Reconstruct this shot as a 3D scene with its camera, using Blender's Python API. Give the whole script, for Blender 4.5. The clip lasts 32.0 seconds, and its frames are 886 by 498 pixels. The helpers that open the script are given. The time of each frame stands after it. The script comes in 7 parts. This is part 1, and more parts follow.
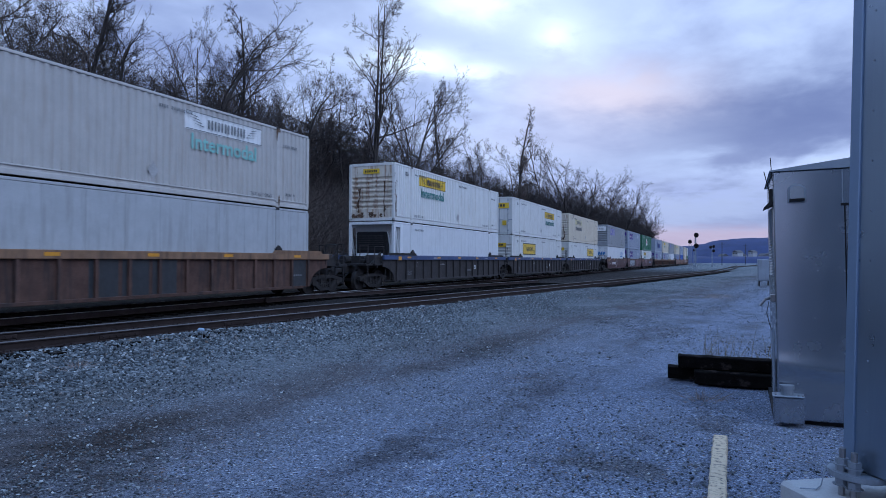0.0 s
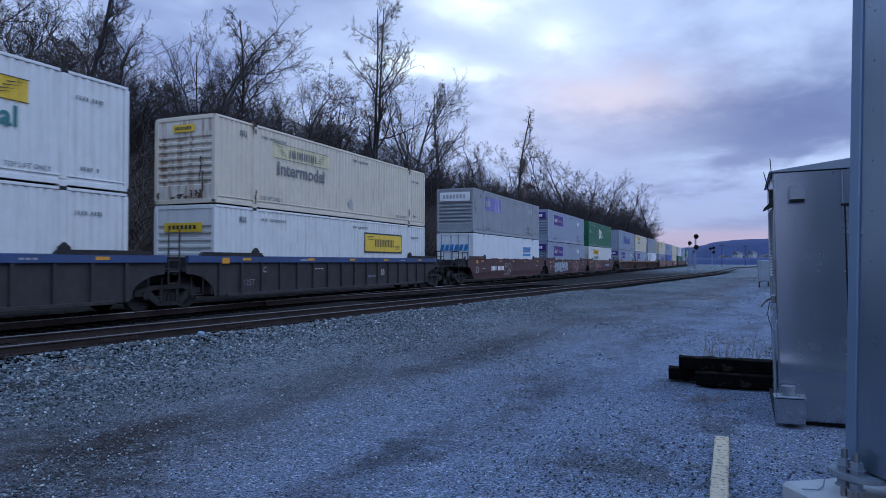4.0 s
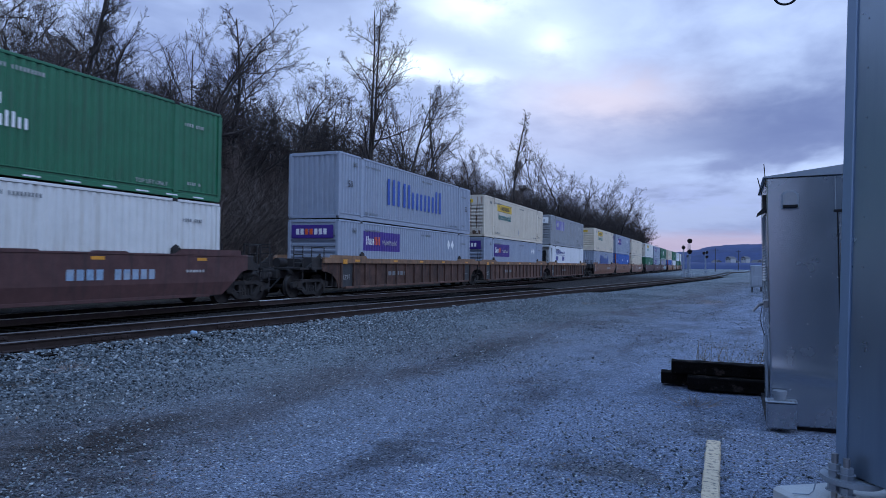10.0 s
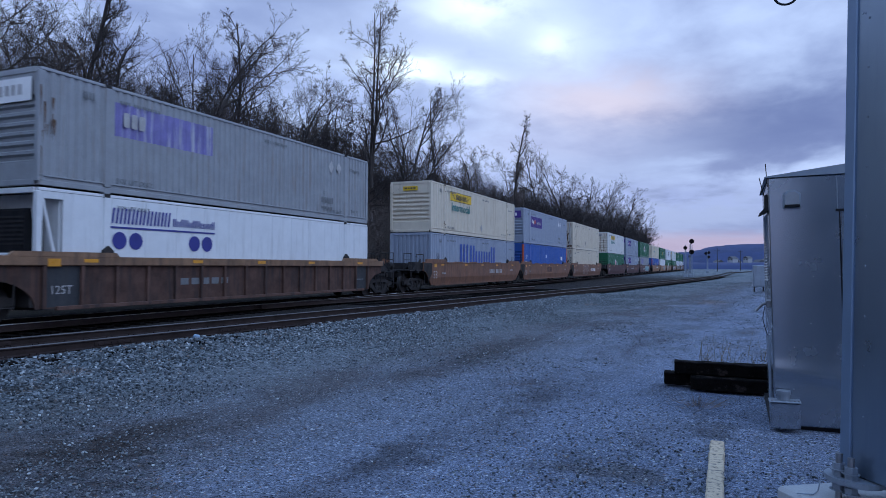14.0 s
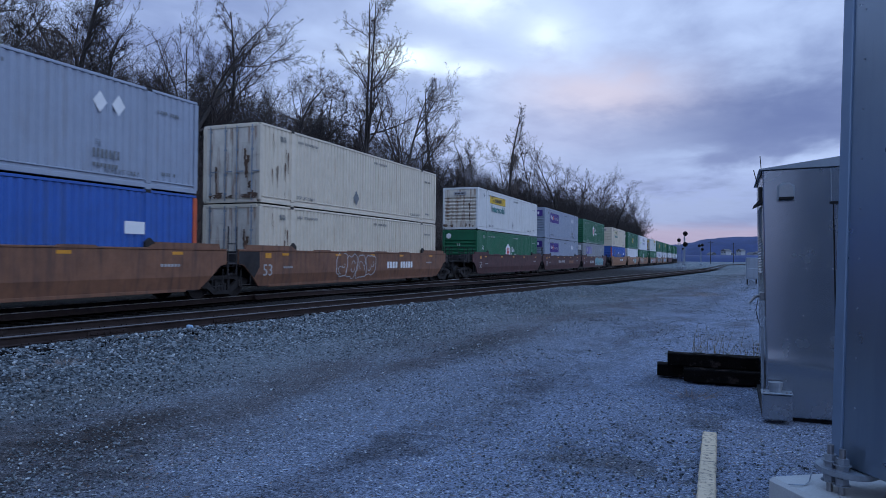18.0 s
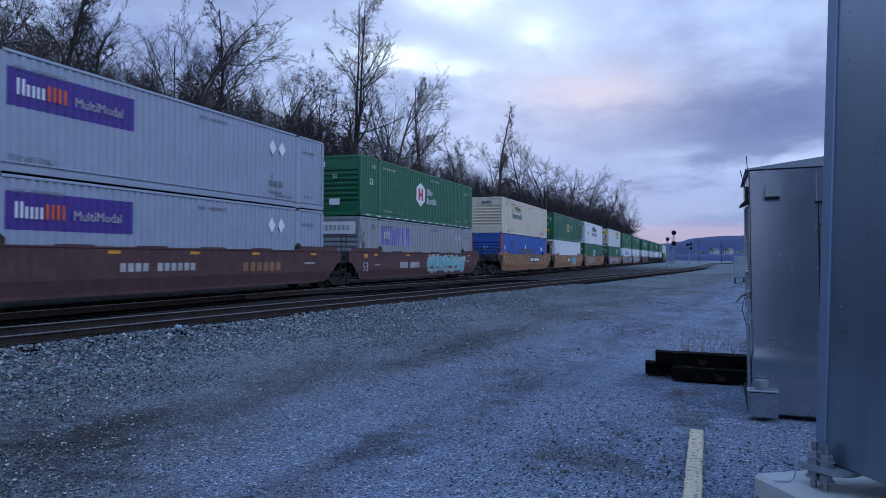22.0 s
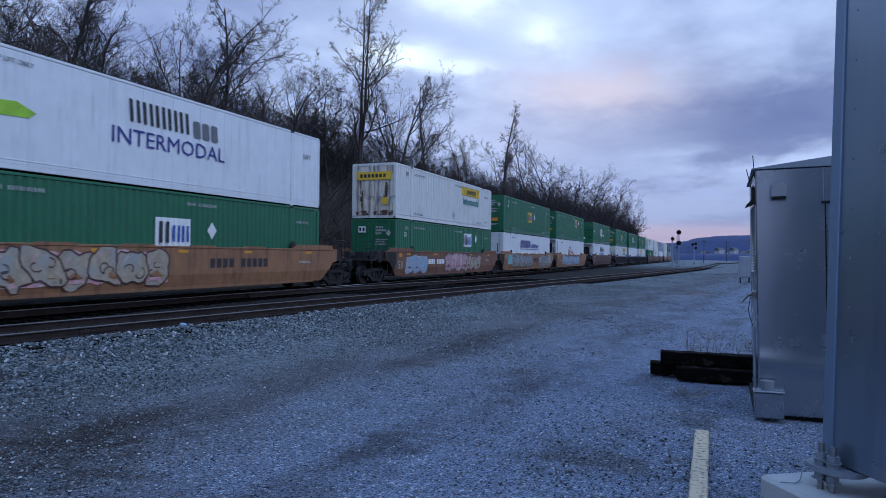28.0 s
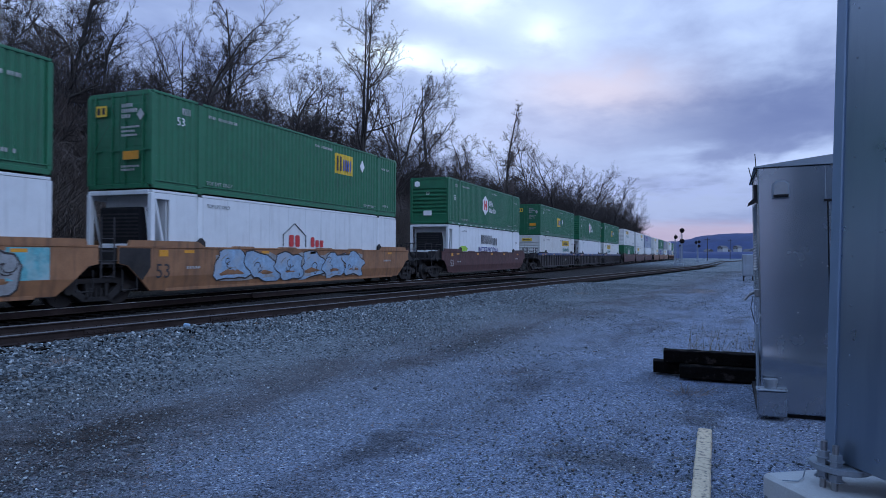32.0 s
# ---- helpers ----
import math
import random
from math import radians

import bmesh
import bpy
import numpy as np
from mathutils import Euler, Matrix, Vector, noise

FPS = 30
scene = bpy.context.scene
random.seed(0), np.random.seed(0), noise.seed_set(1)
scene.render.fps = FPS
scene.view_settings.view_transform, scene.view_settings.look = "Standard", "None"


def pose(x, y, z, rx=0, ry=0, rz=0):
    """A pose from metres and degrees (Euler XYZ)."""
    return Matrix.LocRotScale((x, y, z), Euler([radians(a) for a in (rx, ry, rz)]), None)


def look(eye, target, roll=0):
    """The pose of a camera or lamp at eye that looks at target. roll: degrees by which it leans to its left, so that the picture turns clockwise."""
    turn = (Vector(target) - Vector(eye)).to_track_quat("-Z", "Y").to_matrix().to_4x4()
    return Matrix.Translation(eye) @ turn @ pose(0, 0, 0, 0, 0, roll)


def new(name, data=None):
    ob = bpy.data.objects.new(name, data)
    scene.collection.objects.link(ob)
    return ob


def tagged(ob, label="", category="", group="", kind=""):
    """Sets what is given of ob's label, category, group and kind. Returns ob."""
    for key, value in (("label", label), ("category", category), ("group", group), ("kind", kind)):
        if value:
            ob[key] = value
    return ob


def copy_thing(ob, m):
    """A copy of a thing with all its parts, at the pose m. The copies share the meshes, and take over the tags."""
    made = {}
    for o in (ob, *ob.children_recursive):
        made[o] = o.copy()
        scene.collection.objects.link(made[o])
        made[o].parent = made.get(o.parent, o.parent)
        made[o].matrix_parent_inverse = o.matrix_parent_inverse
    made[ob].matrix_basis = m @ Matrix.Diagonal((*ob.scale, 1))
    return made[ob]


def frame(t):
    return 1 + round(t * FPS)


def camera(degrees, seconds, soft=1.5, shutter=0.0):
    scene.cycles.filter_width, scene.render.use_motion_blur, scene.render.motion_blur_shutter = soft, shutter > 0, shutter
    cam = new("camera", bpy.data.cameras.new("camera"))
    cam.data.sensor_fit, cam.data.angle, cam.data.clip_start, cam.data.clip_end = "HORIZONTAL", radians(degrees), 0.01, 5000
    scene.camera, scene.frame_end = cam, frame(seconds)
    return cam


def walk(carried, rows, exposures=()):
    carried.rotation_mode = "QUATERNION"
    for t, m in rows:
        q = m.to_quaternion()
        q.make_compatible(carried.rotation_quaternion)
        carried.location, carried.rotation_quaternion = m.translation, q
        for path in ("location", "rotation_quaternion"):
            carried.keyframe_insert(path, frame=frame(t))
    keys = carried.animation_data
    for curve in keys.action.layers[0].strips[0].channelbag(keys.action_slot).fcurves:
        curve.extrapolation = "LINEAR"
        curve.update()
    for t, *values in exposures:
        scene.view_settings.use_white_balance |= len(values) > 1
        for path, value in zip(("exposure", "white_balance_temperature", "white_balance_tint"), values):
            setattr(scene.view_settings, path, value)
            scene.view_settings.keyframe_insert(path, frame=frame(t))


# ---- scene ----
# ---------------------------------------------------------------- camera
EYE = 1.68          # height of the lens over the yard
PATH = [
    (0, 23.14, 0.84, 0.35, 0.002, 0.002, 0.004), (0.5, 23.10, 0.94, 0.12, 0.009, 0.001, 0.006),
    (1, 23.09, 1.18, -0.17, 0.004, 0.002, 0.005), (1.5, 23.19, 1.45, 0.13, 0.004, 0.005, 0.010),
    (2, 23.24, 1.51, 0.14, 0.009, -0.006, -0.002), (2.5, 23.21, 1.23, 0.35, -0.002, 0.002, -0.005),
    (3, 23.19, 0.99, 0.18, -0.005, 0.003, -0.005), (3.5, 23.14, 0.94, 0.12, -0.004, 0.004, -0.002),
    (4.5, 23.14, 1.30, 0.08, 0.000, 0.002, 0.000), (5.5, 23.14, 1.69, 0.05, 0.004, 0.001, 0.001),
    (6, 23.15, 1.74, 0.16, 0.000, 0.002, 0.002), (6.5, 23.15, 1.79, 0.19, 0.006, -0.002, -0.003),
    (7, 23.17, 1.68, 0.53, 0.004, -0.008, 0.000), (7.5, 23.05, 1.39, 0.59, -0.004, -0.013, 0.000),
    (8, 22.99, 1.27, 0.68, -0.006, -0.012, 0.001), (8.5, 22.84, 1.25, 0.70, -0.007, -0.002, -0.004),
    (9, 22.77, 1.23, 0.72, -0.006, -0.002, -0.003), (9.5, 22.72, 1.21, 0.67, -0.004, -0.010, -0.002),
    (10, 22.65, 1.21, 0.72, -0.003, 0.004, -0.002), (10.5, 22.58, 1.22, 0.64, -0.003, -0.003, -0.002),
    (11, 22.60, 1.25, 0.63, -0.004, 0.003, 0.001), (11.5, 22.60, 1.35, 0.58, -0.003, 0.009, 0.003),
    (12, 22.64, 1.39, 0.66, -0.004, 0.006, 0.004), (12.5, 22.73, 1.38, 0.72, -0.006, 0.014, -0.001),
    (13, 22.72, 1.36, 0.57, -0.004, 0.009, 0.002), (13.5, 22.81, 1.41, 0.40, -0.004, 0.007, -0.003),
    (14, 22.79, 1.38, 0.31, -0.005, -0.005, 0.000), (14.5, 22.60, 1.34, 0.17, 0.005, -0.018, 0.001),
    (15.5, 22.38, 1.22, 0.50, 0.000, -0.006, -0.002), (16.5, 22.23, 1.07, 0.74, -0.006, 0.002, -0.005),
    (17, 22.30, 0.91, 0.74, -0.009, 0.003, -0.002), (17.5, 22.32, 0.63, 0.74, -0.016, 0.003, -0.001),
    (18, 22.30, 0.65, 0.54, -0.012, 0.011, -0.005), (18.5, 22.28, 0.63, 0.55, 0.003, 0.002, 0.001),
    (19, 21.97, 0.63, 0.40, 0.017, -0.009, -0.005), (19.5, 21.86, 0.65, 0.28, 0.014, -0.007, 0.001),
    (20, 21.77, 0.64, 0.43, 0.011, -0.010, -0.001), (20.5, 21.65, 0.64, 0.47, 0.006, -0.007, -0.004),
    (21, 21.51, 0.65, 0.49, 0.000, -0.011, -0.002), (21.5, 21.48, 0.64, 0.45, 0.002, 0.003, -0.003),
    (22, 21.44, 0.59, 0.48, 0.002, -0.002, -0.003), (22.5, 21.49, 0.59, 0.63, 0.001, 0.009, -0.004),
    (23, 21.58, 0.58, 0.56, -0.001, 0.008, 0.003), (23.5, 21.64, 0.63, 0.56, 0.005, -0.001, 0.000),
    (24, 21.68, 0.64, 0.50, 0.005, 0.009, 0.001), (24.5, 21.67, 0.63, 0.58, 0.004, -0.003, -0.003),
    (25, 21.65, 0.59, 0.57, 0.008, -0.003, -0.001), (25.5, 21.63, 0.56, 0.51, 0.003, 0.005, -0.002),
    (26.5, 21.66, 0.60, 0.52, 0.001, 0.004, -0.001), (27.5, 21.70, 0.62, 0.53, -0.001, 0.004, -0.001),
    (28, 21.81, 0.50, 0.63, -0.007, 0.007, -0.001), (28.5, 21.80, 0.50, 0.60, -0.011, -0.007, -0.003),
    (29, 21.89, 0.45, 0.37, -0.004, 0.004, -0.001), (29.5, 21.93, 0.51, 0.43, -0.004, 0.002, -0.004),
    (30, 21.97, 0.49, 0.48, 0.000, -0.002, 0.002), (30.5, 21.99, 0.42, 0.46, -0.003, -0.005, 0.003),
    (31, 21.96, 0.42, 0.53, -0.001, 0.001, 0.002), (31.5, 22.01, 0.43, 0.45, 0.000, 0.001, 0.000),
    (32, 22.06, 0.43, 0.38, 0.004, -0.001, 0.004)]
EXPOSURE = [(0, 0.12), (1, 0.12), (2, -0.05), (3, 0.0), (4.5, 0.06), (6, 0.12), (7, -0.08), (8, -0.02), (9, 0.03), (10, 0.10), (11, 0.12), (12, -0.06), (13, -0.06), (14, 0.03),
            (15.5, 0.0), (17, -0.04), (18, -0.08), (19, -0.06), (20, 0.10), (21, 0.12), (22, 0.03), (23, 0.05), (24, 0.11), (25, 0.02), (26.5, 0.0), (28, -0.04), (29, 0.0), (30, -0.05), (31, 0.02), (32, 0.05)]
cam = camera(66.77, 32.0, soft=0.8, shutter=0.16)
walk(cam, [(t, pose(x, y, EYE + z, 0, 0, yaw) @ pose(0, 0, 0, 90 + pitch) @ pose(0, 0, 0, 0, 0, roll))
           for t, yaw, pitch, roll, x, y, z in PATH], EXPOSURE)

# ---------------------------------------------------------------- sky and light


def make_world():
    world = bpy.data.worlds.new("dusk_sky")
    scene.world = world
    world.use_nodes = True
    nt = world.node_tree
    nt.nodes.clear()
    n, l = nt.nodes.new, nt.links.new
    out, bg = n("ShaderNodeOutputWorld"), n("ShaderNodeBackground")
    l(bg.outputs[0], out.inputs[0])
    tex = n("ShaderNodeTexCoord")
    sep = n("ShaderNodeSeparateXYZ")
    l(tex.outputs["Generated"], sep.inputs[0])

    def ma(op, a, b=None, c=None, clamp=False):
        m = n("ShaderNodeMath")
        m.operation, m.use_clamp = op, clamp
        for i, v in enumerate((a, b, c)):
            if v is None:
                continue
            if isinstance(v, (int, float)):
                m.inputs[i].default_value = v
            else:
                l(v, m.inputs[i])
        return m.outputs[0]

    def mix(fac, a, b, kind="MIX"):
        m = n("ShaderNodeMix")
        m.data_type, m.blend_type = "RGBA", kind
        for sock, v in ((m.inputs["Factor"], fac), (m.inputs[6], a), (m.inputs[7], b)):
            if isinstance(v, (int, float)):
                sock.default_value = v
            elif isinstance(v, tuple):
                sock.default_value = (*v, 1)
            else:
                l(v, sock)
        return m.outputs[2]

    sky = n("ShaderNodeTexSky")
    sky.sky_type, sky.sun_disc = "NISHITA", False
    sky.sun_elevation, sky.sun_rotation = radians(4), radians(-8)
    # cloud sheet: the view direction met with a flat layer overhead
    z = ma("MAXIMUM", sep.outputs[2], 0.0)
    den = ma("ADD", z, 0.13)
    u, v = ma("DIVIDE", sep.outputs[0], den), ma("DIVIDE", sep.outputs[1], den)
    comb = n("ShaderNodeCombineXYZ")
    l(u, comb.inputs[0]), l(ma("MULTIPLY", v, 0.8), comb.inputs[1])

    def cloud(scale, detail, offset, rough=0.5, dist=0.0):
        mp = n("ShaderNodeMapping")
        mp.inputs["Location"].default_value = offset
        l(comb.outputs[0], mp.inputs[0])
        t = n("ShaderNodeTexNoise")
        t.inputs["Scale"].default_value, t.inputs["Detail"].default_value = scale, detail
        t.inputs["Roughness"].default_value, t.inputs["Distortion"].default_value = rough, dist
        l(mp.outputs[0], t.inputs[0])
        return t.outputs[0]

    def step(v, lo, hi):
        m = n("ShaderNodeMapRange")
        m.interpolation_type = "SMOOTHSTEP"
        l(v, m.inputs[0])
        m.inputs[1].default_value, m.inputs[2].default_value = lo, hi
        return m.outputs[0]

    azimuth = n("ShaderNodeMath")
    azimuth.operation = "ARCTAN2"
    l(sep.outputs[0], azimuth.inputs[0]), l(sep.outputs[1], azimuth.inputs[1])
    big, mid, fine = cloud(0.55, 3, (3.1, 1.7, 0)), cloud(1.7, 5, (7.4, 2.2, 0), 0.5, 0.25), cloud(5.0, 6, (1.1, 5.2, 0), 0.55, 0.2)
    warp = ma("MULTIPLY", ma("SUBTRACT", fine, 0.5), 0.05)
    warp2 = ma("MULTIPLY", ma("SUBTRACT", mid, 0.5), 0.10)

    def lobe(az, z0, wide, tall):
        """How near the direction is to a place in the cloud sheet, 0 to 1, with a ragged rim."""
        da = ma("DIVIDE", ma("ADD", ma("SUBTRACT", azimuth.outputs[0], az), warp2), wide)
        dz = ma("DIVIDE", ma("ADD", ma("SUBTRACT", sep.outputs[2], z0), warp), tall)
        r2 = ma("ADD", ma("MULTIPLY", da, da), ma("MULTIPLY", dz, dz))
        return ma("POWER", 2.718, ma("MULTIPLY", r2, -1.0))

    shape = ma("ADD", ma("ADD", ma("MULTIPLY", big, 0.45), ma("MULTIPLY", mid, 0.38)), ma("MULTIPLY", fine, 0.17))
    base = mix(step(shape, 0.39, 0.61), (0.255, 0.345, 0.645), (0.555, 0.715, 1.085))
    base = mix(0.002, base, sky.outputs[0])
    # heavier cloud low down ahead
    base = mix(ma("MULTIPLY", lobe(0.09, 0.190, 0.29, 0.064), 0.84), base, (0.128, 0.182, 0.415))
    haze = ma("SUBTRACT", 1.0, step(sep.outputs[2], 0.05, 0.20))
    base = mix(ma("MULTIPLY", haze, 0.62), base, (0.245, 0.322, 0.580))
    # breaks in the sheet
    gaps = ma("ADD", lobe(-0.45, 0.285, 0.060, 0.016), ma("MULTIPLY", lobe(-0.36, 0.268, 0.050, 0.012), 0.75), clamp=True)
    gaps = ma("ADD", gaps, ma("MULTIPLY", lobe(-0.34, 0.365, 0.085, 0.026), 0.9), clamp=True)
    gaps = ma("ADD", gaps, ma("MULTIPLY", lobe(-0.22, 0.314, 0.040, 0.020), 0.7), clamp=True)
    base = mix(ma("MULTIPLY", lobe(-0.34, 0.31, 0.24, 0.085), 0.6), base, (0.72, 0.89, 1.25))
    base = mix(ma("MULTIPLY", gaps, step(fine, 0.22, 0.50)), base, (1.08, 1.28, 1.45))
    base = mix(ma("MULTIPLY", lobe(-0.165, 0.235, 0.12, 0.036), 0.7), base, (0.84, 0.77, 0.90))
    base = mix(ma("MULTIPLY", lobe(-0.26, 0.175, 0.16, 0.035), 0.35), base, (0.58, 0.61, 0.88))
    # paler strip, then pink over the ridge
    base = mix(ma("MULTIPLY", ma("MULTIPLY", lobe(0.10, 0.132, 0.20, 0.020), step(mid, 0.34, 0.54)), 0.9), base, (0.55, 0.70, 1.06))
    base = mix(ma("MULTIPLY", ma("MULTIPLY", lobe(-0.04, 0.100, 0.24, 0.022), step(fine, 0.35, 0.6)), 0.6), base, (0.40, 0.50, 0.86))
    hor = ma("SUBTRACT", 1.0, step(ma("ADD", sep.outputs[2], ma("MULTIPLY", warp, 0.25)), 0.034, 0.056))
    base = mix(ma("MULTIPLY", hor, 0.65), base, (0.56, 0.45, 0.60))
    # an overcast sky is brightest overhead
    zen = step(sep.outputs[2], 0.40, 0.90)
    up = n("ShaderNodeVectorMath")
    up.operation = "SCALE"
    l(base, up.inputs[0]), l(ma("ADD", ma("MULTIPLY", zen, 0.9), 1.0), up.inputs["Scale"])
    base = mix(ma("MULTIPLY", zen, 0.8), up.outputs[0], (0.72, 1.0, 1.10), "MULTIPLY")
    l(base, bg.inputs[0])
    bg.inputs[1].default_value = 1.0


make_world()
sun = new("sun", bpy.data.lights.new("sun", "SUN"))
sun.data.energy, sun.data.angle, sun.data.color = 0.74, radians(45), (0.65, 0.80, 1.06)
sun.matrix_world = look((45, -16, 42), (0, 0, 0))

# ---------------------------------------------------------------- materials
def socket(node, name, value):
    node.inputs[name].default_value = value


def surface(name, color, rough=0.6, metal=0.0, vary=0.12, scale=2.0, grain=40.0, bump=0.15, dirt=None, amount=0.0,
            streak=False, spot=0.5, own=0.06, clear=0.0, patch=1.3, spec=0.5, gloss=0.1):
    """A weathered surface: two scales of variation, dirt with a shape of its own, fine relief."""
    m = bpy.data.materials.new(name)
    m.use_nodes = True
    nt = m.node_tree
    n, l = nt.nodes.new, nt.links.new
    b = nt.nodes["Principled BSDF"]
    co = n("ShaderNodeTexCoord")
    obj = co.outputs["Object"]

    def nz(sc, det, vec=obj, stretch=None):
        if stretch:
            mp = n("ShaderNodeMapping")
            mp.inputs["Scale"].default_value = stretch
            l(vec, mp.inputs[0])
            vec = mp.outputs[0]
        t = n("ShaderNodeTexNoise")
        socket(t, "Scale", sc), socket(t, "Detail", det), socket(t, "Roughness", 0.6)
        l(vec, t.inputs[0])
        return t.outputs[0]

    def ramp(v, lo, hi, a=0.0, c=1.0):
        r = n("ShaderNodeMapRange")
        for i, q in enumerate((lo, hi, a, c)):
            r.inputs[i + 1].default_value = q
        l(v, r.inputs[0])
        return r.outputs[0]

    info = n("ShaderNodeObjectInfo")
    shade = n("ShaderNodeMath")
    shade.operation = "ADD"
    l(ramp(nz(scale, 4), 0.3, 0.7, 1 - vary, 1 + vary), shade.inputs[0])
    l(ramp(info.outputs["Random"], 0, 1, -own, own), shade.inputs[1])
    sh2 = n("ShaderNodeMath")
    sh2.operation = "MULTIPLY"
    l(shade.outputs[0], sh2.inputs[0])
    l(ramp(nz(grain, 3), 0.3, 0.7, 1 - vary * 0.6, 1 + vary * 0.6), sh2.inputs[1])
    mul = n("ShaderNodeVectorMath")
    mul.operation = "SCALE"
    mul.inputs[0].default_value = color
    l(sh2.outputs[0], mul.inputs["Scale"])
    col = mul.outputs[0]
    rough_v = ramp(nz(scale * 3, 3), 0.3, 0.7, max(0.05, rough - gloss), min(1, rough + gloss))
    if dirt:
        pat = nz(patch, 6, stretch=(3.5, 3.5, 0.35) if streak else None)
        mask = ramp(pat, spot, spot + 0.16, 0.0, amount)
        mx = n("ShaderNodeMix")
        mx.data_type = "RGBA"
        l(mask, mx.inputs["Factor"]), l(col, mx.inputs[6])
        mx.inputs[7].default_value = (*dirt, 1)
        col = mx.outputs[2]
    l(col, b.inputs["Base Color"])
    l(rough_v, b.inputs["Roughness"])
    socket(b, "Metallic", metal)
    socket(b, "Coat Weight", clear), socket(b, "Specular IOR Level", spec)
    if bump:
        bp = n("ShaderNodeBump")
        socket(bp, "Strength", bump), socket(bp, "Distance", 0.01)
        l(nz(grain * 1.5, 4), bp.inputs["Height"])
        l(bp.outputs[0], b.inputs["Normal"])
    return m


